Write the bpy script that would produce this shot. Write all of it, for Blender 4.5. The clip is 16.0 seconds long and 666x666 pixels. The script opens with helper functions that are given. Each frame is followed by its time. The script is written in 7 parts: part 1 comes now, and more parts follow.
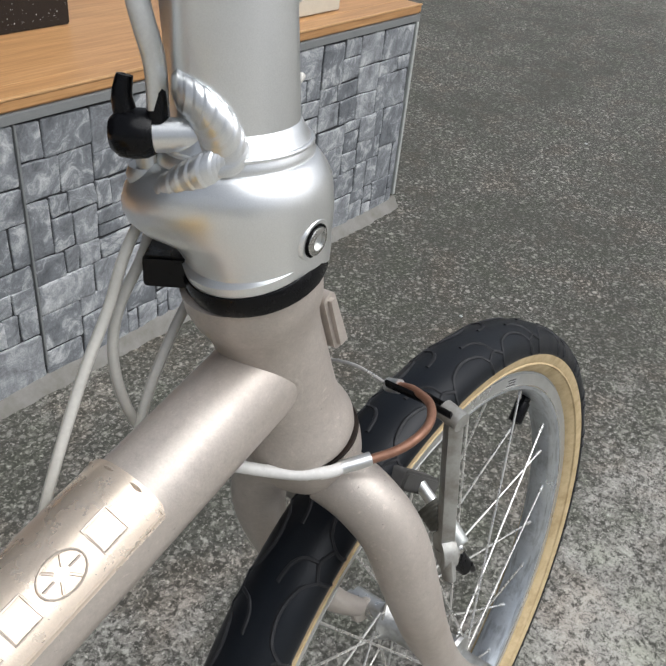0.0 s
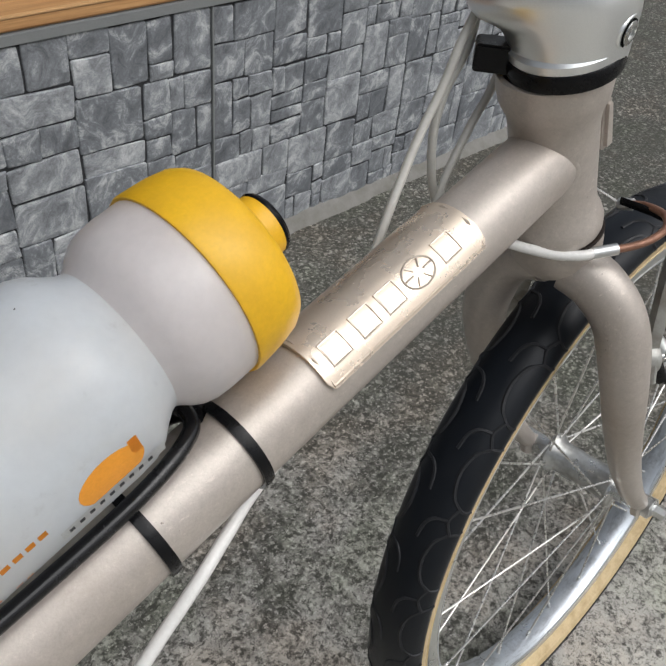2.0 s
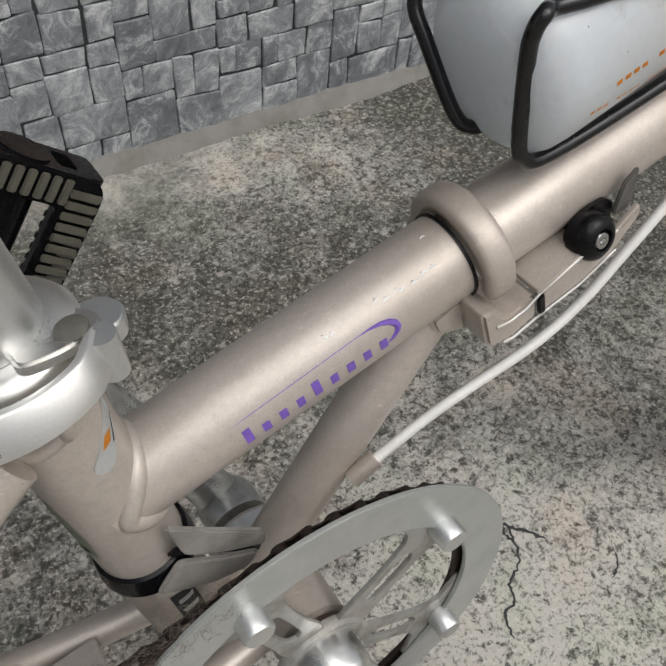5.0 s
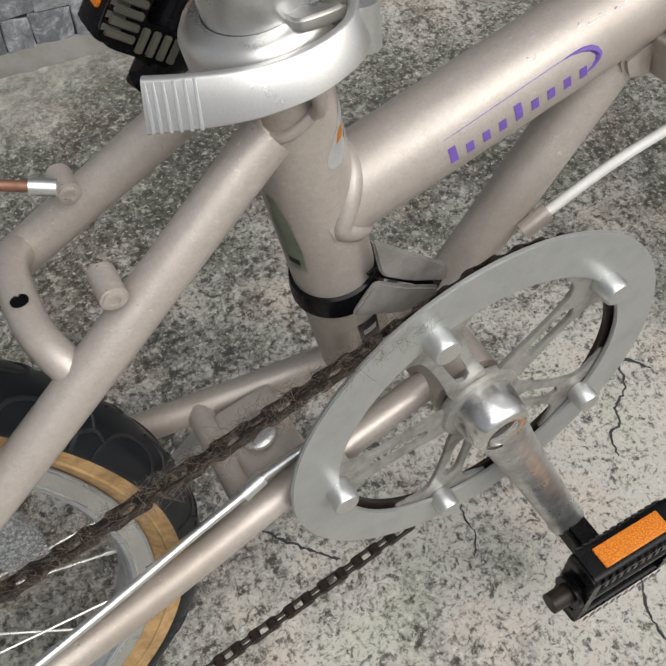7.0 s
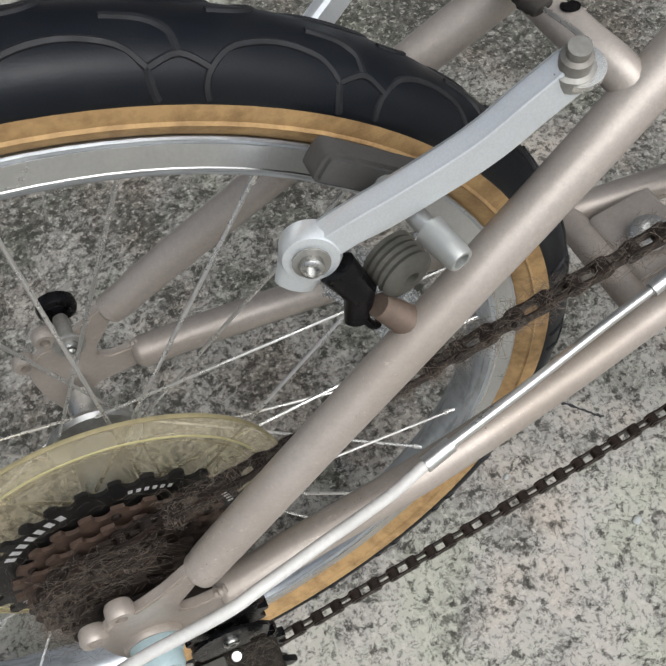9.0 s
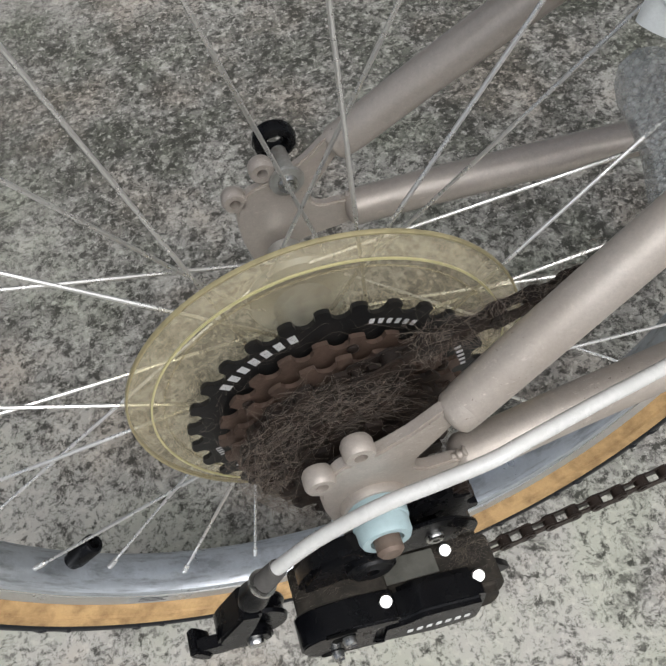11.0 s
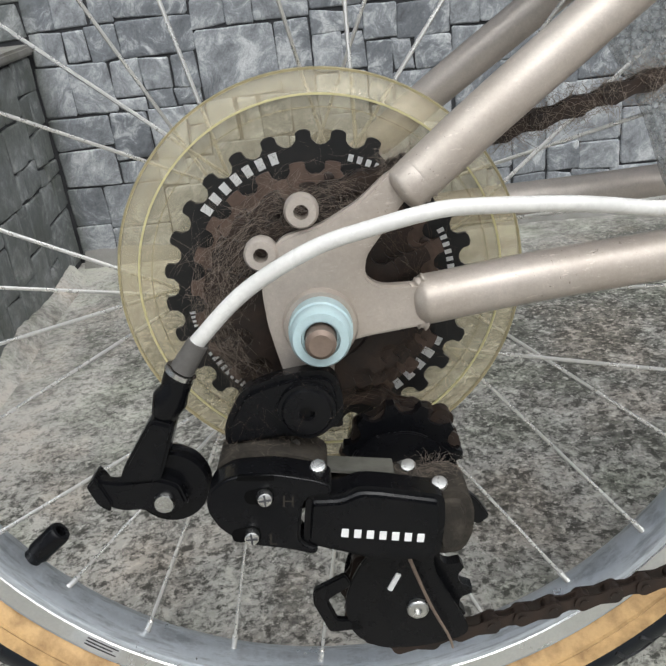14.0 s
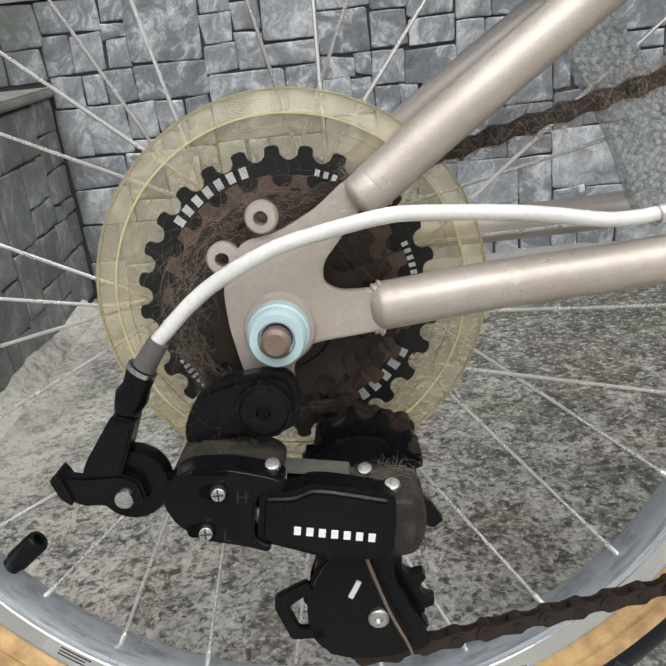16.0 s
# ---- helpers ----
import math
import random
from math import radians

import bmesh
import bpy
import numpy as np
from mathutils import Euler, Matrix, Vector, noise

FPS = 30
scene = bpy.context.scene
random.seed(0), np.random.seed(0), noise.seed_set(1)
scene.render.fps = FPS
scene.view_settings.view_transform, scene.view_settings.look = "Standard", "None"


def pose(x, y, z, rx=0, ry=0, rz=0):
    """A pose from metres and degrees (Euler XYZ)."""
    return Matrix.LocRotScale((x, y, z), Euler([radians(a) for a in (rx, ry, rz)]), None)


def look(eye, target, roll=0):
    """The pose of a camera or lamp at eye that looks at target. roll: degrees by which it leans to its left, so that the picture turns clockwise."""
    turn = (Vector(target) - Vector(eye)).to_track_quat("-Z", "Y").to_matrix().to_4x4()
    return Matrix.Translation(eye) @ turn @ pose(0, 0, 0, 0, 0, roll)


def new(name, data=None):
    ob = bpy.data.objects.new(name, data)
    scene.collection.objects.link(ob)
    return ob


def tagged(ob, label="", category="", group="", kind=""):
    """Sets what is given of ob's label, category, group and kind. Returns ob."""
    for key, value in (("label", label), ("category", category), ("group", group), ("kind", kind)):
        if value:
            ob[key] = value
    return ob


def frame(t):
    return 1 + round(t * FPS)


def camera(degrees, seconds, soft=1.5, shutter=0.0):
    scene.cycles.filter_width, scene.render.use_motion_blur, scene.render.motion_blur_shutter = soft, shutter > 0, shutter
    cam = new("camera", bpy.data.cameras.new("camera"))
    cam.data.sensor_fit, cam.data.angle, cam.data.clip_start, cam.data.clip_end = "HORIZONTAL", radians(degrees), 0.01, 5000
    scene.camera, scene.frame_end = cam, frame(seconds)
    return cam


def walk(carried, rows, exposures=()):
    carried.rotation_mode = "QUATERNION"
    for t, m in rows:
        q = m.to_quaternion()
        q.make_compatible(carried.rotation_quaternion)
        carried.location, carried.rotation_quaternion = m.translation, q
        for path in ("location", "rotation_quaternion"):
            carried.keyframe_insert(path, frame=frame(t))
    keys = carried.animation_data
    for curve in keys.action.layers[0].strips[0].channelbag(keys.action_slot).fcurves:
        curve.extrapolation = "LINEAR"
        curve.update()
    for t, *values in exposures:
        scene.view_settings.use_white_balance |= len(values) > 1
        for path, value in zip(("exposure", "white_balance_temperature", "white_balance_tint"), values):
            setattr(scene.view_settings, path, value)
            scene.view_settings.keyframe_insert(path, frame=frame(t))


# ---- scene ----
cam = camera(45.40, 16.0, 1.75)
walk(cam, [
    (0, pose(0.6696, -0.1062, 0.7442, 55.275, -5.124, -55.530)),
    (0.5, pose(0.6383, -0.1014, 0.7320, 54.651, -5.241, -54.888)),
    (1, pose(0.6107, -0.1005, 0.7263, 53.014, -5.554, -52.704)),
    (1.5, pose(0.5742, -0.1010, 0.7256, 51.987, -5.402, -49.808)),
    (2, pose(0.5358, -0.1029, 0.7221, 50.199, -5.129, -47.676)),
    (2.5, pose(0.4907, -0.1027, 0.7244, 48.389, -5.068, -45.948)),
    (3, pose(0.4422, -0.1041, 0.7152, 46.976, -4.584, -44.142)),
    (3.5, pose(0.3997, -0.1083, 0.7074, 45.430, -4.314, -41.985)),
    (4, pose(0.3599, -0.1062, 0.7016, 43.876, -4.056, -39.287)),
    (4.5, pose(0.3305, -0.1080, 0.6853, 42.084, -3.910, -37.018)),
    (4.7, pose(0.3208, -0.1085, 0.6811, 41.299, -3.778, -36.166)),
    (6.8, pose(0.2374, -0.1350, 0.6468, 33.212, -1.399, -31.966)),
    (7, pose(0.2242, -0.1359, 0.6462, 32.784, -1.266, -31.677)),
    (7.5, pose(0.1877, -0.1340, 0.6394, 31.559, -0.727, -31.175)),
    (8, pose(0.1428, -0.1218, 0.6324, 30.271, 0.124, -30.050)),
    (8.5, pose(0.0983, -0.1109, 0.6175, 29.033, 1.233, -28.186)),
    (9, pose(0.0683, -0.1032, 0.5964, 27.713, 2.171, -26.493)),
    (9.5, pose(0.0415, -0.0990, 0.5766, 26.631, 2.687, -25.362)),
    (10, pose(0.0103, -0.0993, 0.5681, 25.859, 2.984, -24.437)),
    (10.2, pose(0.0019, -0.1006, 0.5632, 25.405, 3.201, -23.910)),
    (12.3, pose(-0.0189, -0.1731, 0.4327, 46.628, 6.084, -8.870)),
    (12.5, pose(-0.0196, -0.1917, 0.4191, 50.147, 6.427, -7.802)),
    (13, pose(-0.0159, -0.2192, 0.4023, 56.918, 6.710, -5.932)),
    (13.5, pose(-0.0012, -0.2425, 0.3813, 61.159, 6.386, -4.910)),
    (14, pose(0.0075, -0.2648, 0.3615, 63.619, 5.949, -4.006)),
    (14.5, pose(0.0179, -0.2752, 0.3574, 65.681, 5.209, -3.365)),
    (15, pose(0.0232, -0.2785, 0.3550, 66.693, 5.382, -2.629)),
    (15.5, pose(0.0256, -0.2783, 0.3555, 67.250, 5.540, -2.308)),
    (16, pose(0.0273, -0.2803, 0.3490, 67.378, 5.735, -2.092)),
], ((0.0, 0.15, 6200, 10), (1.5, -0.15, 6250, 10), (3.0, -0.12, 6400, 10), (4.5, -0.18, 6450, 10), (7.0, 0.0, 6450, 10), (8.0, 0.06, 6300, 10), (10.0, 0.0, 6250, 10), (12.5, 0.2, 6200, 9), (14.0, 0.31, 6200, 8), (16.0, 0.34, 6300, 9)))

# ---- world and light: a bright overcast day ----
world = bpy.data.worlds.new("sky")
scene.world = world
world.use_nodes = True
wn = world.node_tree
sky = wn.nodes.new("ShaderNodeTexSky")
sky.sky_type, sky.sun_disc = "NISHITA", False
sky.sun_elevation, sky.sun_rotation = radians(52), radians(150)
sky.air_density, sky.dust_density, sky.ozone_density = 1.0, 6.0, 0.6
milk = wn.nodes.new("ShaderNodeHueSaturation")
milk.inputs["Saturation"].default_value = 0.28
wn.links.new(sky.outputs["Color"], milk.inputs["Color"])
wn.links.new(milk.outputs["Color"], wn.nodes["Background"].inputs["Color"])
wn.nodes["Background"].inputs["Strength"].default_value = 0.11
sun = new("sun", bpy.data.lights.new("sun", "SUN"))
sun.data.energy, sun.data.angle, sun.data.color = 1.5, radians(56), (1.0, 0.985, 0.96)
sun.matrix_world = look((0.0, -1.3, 3.4), (0.4, 0.2, 0.2))


# ---- materials ----
def material(name, color, rough=0.5, metal=0.0):
    m = bpy.data.materials.new(name)
    m.use_nodes = True
    b = m.node_tree.nodes["Principled BSDF"]
    b.inputs["Base Color"].default_value = (*color, 1)
    b.inputs["Roughness"].default_value = rough
    b.inputs["Metallic"].default_value = metal
    return m


def node(m, kind, **values):
    n = m.node_tree.nodes.new(kind)
    for key, value in values.items():
        n.inputs[key].default_value = value
    return n


def link(m, a, b):
    m.node_tree.links.new(a, b)


def coords(m, scale=(1, 1, 1)):
    c = node(m, "ShaderNodeTexCoord")
    p = node(m, "ShaderNodeMapping", Scale=scale)
    link(m, c.outputs["Object"], p.inputs["Vector"])
    return p.outputs["Vector"]


def noise_of(m, vec, scale, detail=4, rough=0.6):
    n = node(m, "ShaderNodeTexNoise", Scale=scale, Detail=detail, Roughness=rough)
    link(m, vec, n.inputs["Vector"])
    return n.outputs["Fac"]


def ramp(m, fac, stops):
    r = node(m, "ShaderNodeValToRGB")
    e = r.color_ramp.elements
    while len(e) < len(stops):
        e.new(0.5)
    for s, (pos, col) in zip(e, stops):
        s.position = pos
        s.color = (*col, 1) if len(col) == 3 else col
    link(m, fac, r.inputs["Fac"])
    return r.outputs["Color"]


def blend(m, fac, a, b, mode="MIX"):
    x = node(m, "ShaderNodeMix")
    x.data_type, x.blend_type = "RGBA", mode
    for socket, v in ((x.inputs["Factor"], fac), (x.inputs["A"], a), (x.inputs["B"], b)):
        if hasattr(v, "links"):
            link(m, v, socket)
        else:
            socket.default_value = v if not isinstance(v, tuple) else (*v, 1)
    return x.outputs["Result"]


def grey(v):
    return (v, v, v)


def bump(m, height, strength=0.3, distance=0.001):
    b = node(m, "ShaderNodeBump", Strength=strength, Distance=distance)
    link(m, height, b.inputs["Height"])
    link(m, b.outputs["Normal"], m.node_tree.nodes["Principled BSDF"].inputs["Normal"])


def worn(name, color, rough, metal=0.0, grain=900, stain=30, dark=0.6, amount=0.5, relief=0.08, spread=0.12, dirt=None, coat=0.0, chips=0.0, shine=0.5):
    """A surface with fine grain, stains at a second scale and uneven gloss."""
    m = material(name, color, rough, metal)
    b = m.node_tree.nodes["Principled BSDF"]
    v = coords(m)
    big, fine = noise_of(m, v, stain, 5, 0.65), noise_of(m, v, grain, 3)
    low = dirt or tuple(c * dark for c in color)
    mask = ramp(m, big, [(0.42, grey(0)), (0.72, grey(amount))])
    col = blend(m, mask, color, low)
    col = blend(m, ramp(m, fine, [(0.35, grey(0)), (0.75, grey(0.35))]), col, tuple(c * 0.72 for c in color))
    if chips:
        mottle = noise_of(m, v, 260, 8, 0.84)
        col = blend(m, ramp(m, mottle, [(0.36, grey(0.42)), (0.50, grey(0))]), col, tuple(c * 0.70 for c in color))
        col = blend(m, ramp(m, mottle, [(0.55, grey(0)), (0.68, grey(0.5))]), col, tuple(min(c * 1.30, 0.9) for c in color))
        grime = noise_of(m, v, 7, 5, 0.6)
        col = blend(m, ramp(m, grime, [(0.48, grey(0)), (0.70, grey(0.45))]), col, (color[0] * 0.62, color[1] * 0.55, color[2] * 0.46))
        spot, where = noise_of(m, v, 420, 4, 0.7), noise_of(m, v, 16, 4)
        col = blend(m, blend(m, 1.0, ramp(m, spot, [(0.66, grey(0)), (0.69, grey(chips))]), ramp(m, where, [(0.52, grey(0)), (0.66, grey(1))]), "MULTIPLY"), col, (0.07, 0.055, 0.045))
        scuff = noise_of(m, coords(m, (1, 3, 3)), 150, 5, 0.75)
        col = blend(m, blend(m, 1.0, ramp(m, scuff, [(0.60, grey(0)), (0.66, grey(chips * 0.7))]), ramp(m, where, [(0.50, grey(0)), (0.62, grey(1))]), "MULTIPLY"), col, tuple(min(c * 1.45, 0.9) for c in color))
    b.inputs["Specular IOR Level"].default_value = shine
    link(m, col, b.inputs["Base Color"])
    r = ramp(m, big, [(0.3, grey(max(rough - spread, 0.03))), (0.75, grey(min(rough + spread, 1)))])
    link(m, r, b.inputs["Roughness"])
    bump(m, fine, relief, 0.0006)
    b.inputs["Coat Weight"].default_value = coat
    b.inputs["Coat Roughness"].default_value = 0.2
    return m


PAINT = worn("frame_paint", (0.490, 0.440, 0.392), 0.40, 0.32, 1100, 14, 0.82, 0.45, 0.16, 0.09, coat=0.20, chips=0.9)
POLISHED = worn("polished_aluminium", (0.80, 0.80, 0.78), 0.24, 1.0, 700, 40, 0.8, 0.25, 0.03, 0.08)
BRIGHT = worn("bright_brushed_aluminium", (0.90, 0.915, 0.915), 0.33, 0.92, 2600, 22, 0.92, 0.3, 0.004, 0.04)
FORGED = worn("pale_forged_aluminium", (0.80, 0.84, 0.86), 0.38, 0.55, 1500, 40, 0.8, 0.35, 0.02, 0.07)
CLAMP = worn("dull_clamp_aluminium", (0.70, 0.69, 0.66), 0.34, 0.85, 1500, 35, 0.8, 0.4, 0.03)
SATIN = worn("satin_aluminium", (0.70, 0.71, 0.70), 0.36, 0.9, 900, 35, 0.7, 0.4, 0.06)
PAINTED_ALU = worn("silver_painted_aluminium", (0.47, 0.485, 0.465), 0.42, 0.55, 1200, 30, 0.7, 0.4, 0.05)
SCUFFED = worn("scuffed_aluminium", (0.60, 0.61, 0.60), 0.34, 0.85, 900, 55, 0.5, 0.85, 0.05, dirt=(0.22, 0.21, 0.19))
GRIMY = worn("grimy_aluminium", (0.40, 0.40, 0.375), 0.46, 0.5, 900, 60, 0.5, 0.85, 0.06, dirt=(0.15, 0.125, 0.095))
RIM = worn("rim_aluminium", (0.60, 0.64, 0.68), 0.36, 0.75, 500, 25, 0.55, 0.5, 0.08)


def scored(m):
    """Brake wear: fine streaks that run round the wheel's axis."""
    b = m.node_tree.nodes["Principled BSDF"]
    axes = node(m, "ShaderNodeSeparateXYZ")
    link(m, coords(m), axes.inputs["Vector"])
    flat_ = node(m, "ShaderNodeCombineXYZ")
    link(m, axes.outputs["X"], flat_.inputs["X"])
    link(m, axes.outputs["Z"], flat_.inputs["Z"])
    far_ = node(m, "ShaderNodeVectorMath")
    far_.operation = "LENGTH"
    link(m, flat_.outputs["Vector"], far_.inputs[0])
    turn_ = node(m, "ShaderNodeMath")
    turn_.operation = "ARCTAN2"
    link(m, axes.outputs["Z"], turn_.inputs[0])
    link(m, axes.outputs["X"], turn_.inputs[1])
    polar = node(m, "ShaderNodeCombineXYZ")
    for value, k, slot in ((far_.outputs["Value"], 900.0, "X"), (turn_.outputs[0], 7.0, "Y")):
        scale_ = node(m, "ShaderNodeMath")
        scale_.operation = "MULTIPLY"
        link(m, value, scale_.inputs[0])
        scale_.inputs[1].default_value = k
        link(m, scale_.outputs[0], polar.inputs[slot])
    streak = noise_of(m, polar.outputs["Vector"], 1.0, 5, 0.7)
    plain_ = b.inputs["Base Color"].links[0].from_socket
    link(m, blend(m, ramp(m, streak, [(0.36, grey(0.55)), (0.52, grey(0.0))]), plain_, (0.17, 0.175, 0.18)), b.inputs["Base Color"])


scored(RIM)
STEEL = worn("spoke_steel", (0.74, 0.73, 0.70), 0.30, 0.75, 900, 90, 0.55, 0.5, 0.03)
RUST = worn("rusty_steel", (0.030, 0.024, 0.021), 0.44, 0.45, 500, 120, 0.4, 0.8, 0.25, dirt=(0.06, 0.038, 0.027), shine=0.3)
COG = worn("sooty_cog_steel", (0.011, 0.011, 0.011), 0.45, 0.2, 600, 90, 2.5, 0.4, 0.1, dirt=(0.028, 0.023, 0.019), shine=0.35)
BROWN_COG = worn("rusty_cog", (0.100, 0.065, 0.048), 0.55, 0.25, 600, 110, 0.35, 0.7, 0.15)
BLACK = worn("black_plastic", (0.0040, 0.0042, 0.0052), 0.28, 0, 700, 60, 3.0, 0.3, 0.06, dirt=(0.011, 0.010, 0.009), shine=0.20)
DUSTY = worn("dusty_black_plastic", (0.026, 0.023, 0.019), 0.85, 0, 900, 160, 0.4, 0.8, 0.4, dirt=(0.075, 0.064, 0.051), shine=0.15)
WIRE = worn("black_coated_wire", (0.006, 0.006, 0.007), 0.24, 0, 600, 60, 2.5, 0.3, 0.03, shine=0.45)
RUBBER = worn("tyre_rubber", (0.0060, 0.0080, 0.0115), 0.40, 0, 1100, 35, 1.9, 0.5, 0.14, shine=0.25, dirt=(0.013, 0.014, 0.016))
PALE_GUM = worn("pale_tan_sidewall", (0.60, 0.47, 0.27), 0.62, 0, 700, 85, 0.6, 0.8, 0.3, dirt=(0.36, 0.25, 0.12))
GUM = worn("tan_sidewall", (0.53, 0.34, 0.15), 0.62, 0, 700, 85, 0.42, 0.9, 0.3, dirt=(0.19, 0.105, 0.042))
DUSTY_ALU = worn("dusty_aluminium", (0.115, 0.112, 0.094), 0.7, 0.2, 500, 90, 0.5, 0.8, 0.2)
TREAD_EDGE = worn("dusty_tread_edge", (0.020, 0.021, 0.024), 0.6, 0, 500, 90, 0.4, 0.9, 0.2, shine=0.35)
DUSTY_RUBBER = worn("dusty_rubber", (0.055, 0.050, 0.045), 0.85, 0, 500, 90, 0.5, 0.8, 0.35, shine=0.2)
OLD_RUBBER = worn("weathered_rubber", (0.125, 0.118, 0.11), 0.85, 0, 500, 60, 0.45, 0.8, 0.35, shine=0.25)
FLAP = worn("chalky_rubber", (0.26, 0.245, 0.225), 0.85, 0, 500, 45, 0.45, 0.8, 0.3, dirt=(0.11, 0.10, 0.09), shine=0.25)
HOUSING = worn("white_cable_housing", (0.74, 0.73, 0.70), 0.32, 0, 500, 50, 0.75, 0.4, 0.02)
DUSTY_HOUSING = worn("dusty_cable_housing", (0.70, 0.69, 0.66), 0.30, 0.0, 500, 50, 0.6, 0.5, 0.03)
PALE_OLIVE = worn("dusty_olive_rubber", (0.105, 0.100, 0.078), 0.8, 0, 500, 60, 0.5, 0.7, 0.25, shine=0.25)
OLD_HOUSING = worn("yellowed_cable_housing", (0.60, 0.59, 0.54), 0.4, 0, 500, 50, 0.7, 0.5, 0.02)
COPPER = worn("rusty_noodle", (0.27, 0.135, 0.085), 0.45, 0.4, 600, 150, 0.5, 0.6, 0.1)
YELLOW = worn("yellow_plastic", (0.80, 0.46, 0.012), 0.42, 0, 600, 45, 0.6, 0.3, 0.06, dirt=(0.42, 0.2, 0.01))
TEAL = worn("pale_teal_plastic", (0.42, 0.545, 0.565), 0.42, 0, 700, 90, 0.75, 0.4, 0.03)
RECESS = worn("dark_recess", (0.0015, 0.0015, 0.0015), 0.8, 0, 700, 60, 2.0, 0.3, 0.05, shine=0.1)
PALE = worn("white_sticker", (0.72, 0.73, 0.72), 0.45, 0, 900, 90, 0.8, 0.4, 0.02)
PALE_GREEN = worn("pale_green_label", (0.36, 0.40, 0.30), 0.5, 0, 900, 90, 0.5, 0.6, 0.03)
PURPLE = worn("purple_decal", (0.16, 0.085, 0.40), 0.4, 0, 900, 140, 1.8, 0.4, 0.02)
ORANGE = worn("orange_print", (0.85, 0.34, 0.03), 0.45, 0, 900, 90, 0.8, 0.5, 0.02)
WHITE_PRINT = worn("white_print", (0.8, 0.8, 0.79), 0.45, 0, 900, 140, 0.7, 0.4, 0.02)
INK = worn("dark_print", (0.05, 0.05, 0.055), 0.5, 0, 900, 140, 1.5, 0.4, 0.02)
PLATE = worn("champagne_badge", (0.82, 0.70, 0.57), 0.30, 0.7, 1500, 60, 0.8, 0.3, 0.16)
PLATE_LINE = worn("badge_relief", (0.66, 0.58, 0.50), 0.4, 0.7, 1500, 60, 0.8, 0.3, 0.05)
HAIR = worn("dust_and_hair", (0.22, 0.18, 0.145), 0.95, 0, 900, 200, 0.45, 0.7, 0.1)
RUST_HAIR = worn("brown_hair", (0.105, 0.072, 0.05), 0.95, 0, 900, 200, 0.5, 0.7, 0.1)
PAD = worn("brake_pad_rubber", (0.06, 0.058, 0.055), 0.75, 0, 700, 80, 2.0, 0.5, 0.15)
SCREW = worn("zinc_screw", (0.6, 0.6, 0.58), 0.28, 1.0, 900, 140, 0.6, 0.4, 0.05)
BROWN_AXLE = worn("brown_axle_end", (0.22, 0.165, 0.13), 0.5, 0.45, 800, 140, 0.6, 0.5, 0.05)


BOTTLE = worn("translucent_bottle_plastic", (0.80, 0.835, 0.86), 0.22, 0, 300, 15, 0.86, 0.75, 0.0, 0.05, coat=0.5, dirt=(0.66, 0.62, 0.55))
NECK = worn("pink_stained_bottle_plastic", (0.88, 0.82, 0.80), 0.22, 0, 300, 40, 0.84, 0.5, 0.0, 0.05, coat=0.5)
for plastic in (BOTTLE, NECK):
    bb = plastic.node_tree.nodes["Principled BSDF"]
    milky = node(plastic, "ShaderNodeBsdfTranslucent")
    milky.inputs["Color"].default_value = (0.93, 0.95, 0.97, 1)
    half = node(plastic, "ShaderNodeMixShader")
    half.inputs["Fac"].default_value = 0.54
    link(plastic, bb.outputs["BSDF"], half.inputs[1])
    link(plastic, milky.outputs["BSDF"], half.inputs[2])
    link(plastic, half.outputs["Shader"], plastic.node_tree.nodes["Material Output"].inputs["Surface"])
bb = BOTTLE.node_tree.nodes["Principled BSDF"]
clean = bb.inputs["Base Color"].links[0].from_socket
grime = ramp(BOTTLE, noise_of(BOTTLE, coords(BOTTLE), 75, 8, 0.74), [(0.60, grey(0)), (0.72, grey(0.55))])
link(BOTTLE, blend(BOTTLE, grime, clean, (0.36, 0.33, 0.28)), bb.inputs["Base Color"])
GUARD = bpy.data.materials.new("yellowed_clear_plastic")
GUARD.use_nodes = True
gb = GUARD.node_tree.nodes["Principled BSDF"]
gb.inputs["Roughness"].default_value = 0.25
gv = coords(GUARD)
link(GUARD, ramp(GUARD, noise_of(GUARD, gv, 30, 6), [(0.35, (0.64, 0.575, 0.44)), (0.7, (0.52, 0.455, 0.31))]), gb.inputs["Base Color"])
clear = node(GUARD, "ShaderNodeBsdfTransparent")
clear.inputs["Color"].default_value = (0.955, 0.935, 0.85, 1)
mixer = node(GUARD, "ShaderNodeMixShader")
link(GUARD, ramp(GUARD, noise_of(GUARD, gv, 60, 6), [(0.3, grey(0.19)), (0.75, grey(0.33))]), mixer.inputs["Fac"])
link(GUARD, clear.outputs["BSDF"], mixer.inputs[1])
link(GUARD, gb.outputs["BSDF"], mixer.inputs[2])
link(GUARD, mixer.outputs["Shader"], GUARD.node_tree.nodes["Material Output"].inputs["Surface"])

GUARD_RIB = worn("yellow_plastic_rib", (0.54, 0.49, 0.26), 0.25, 0, 500, 60, 0.7, 0.5, 0.03)
GUARD_EDGE = worn("brown_plastic_edge", (0.36, 0.31, 0.17), 0.4, 0, 500, 120, 0.5, 0.7, 0.05)

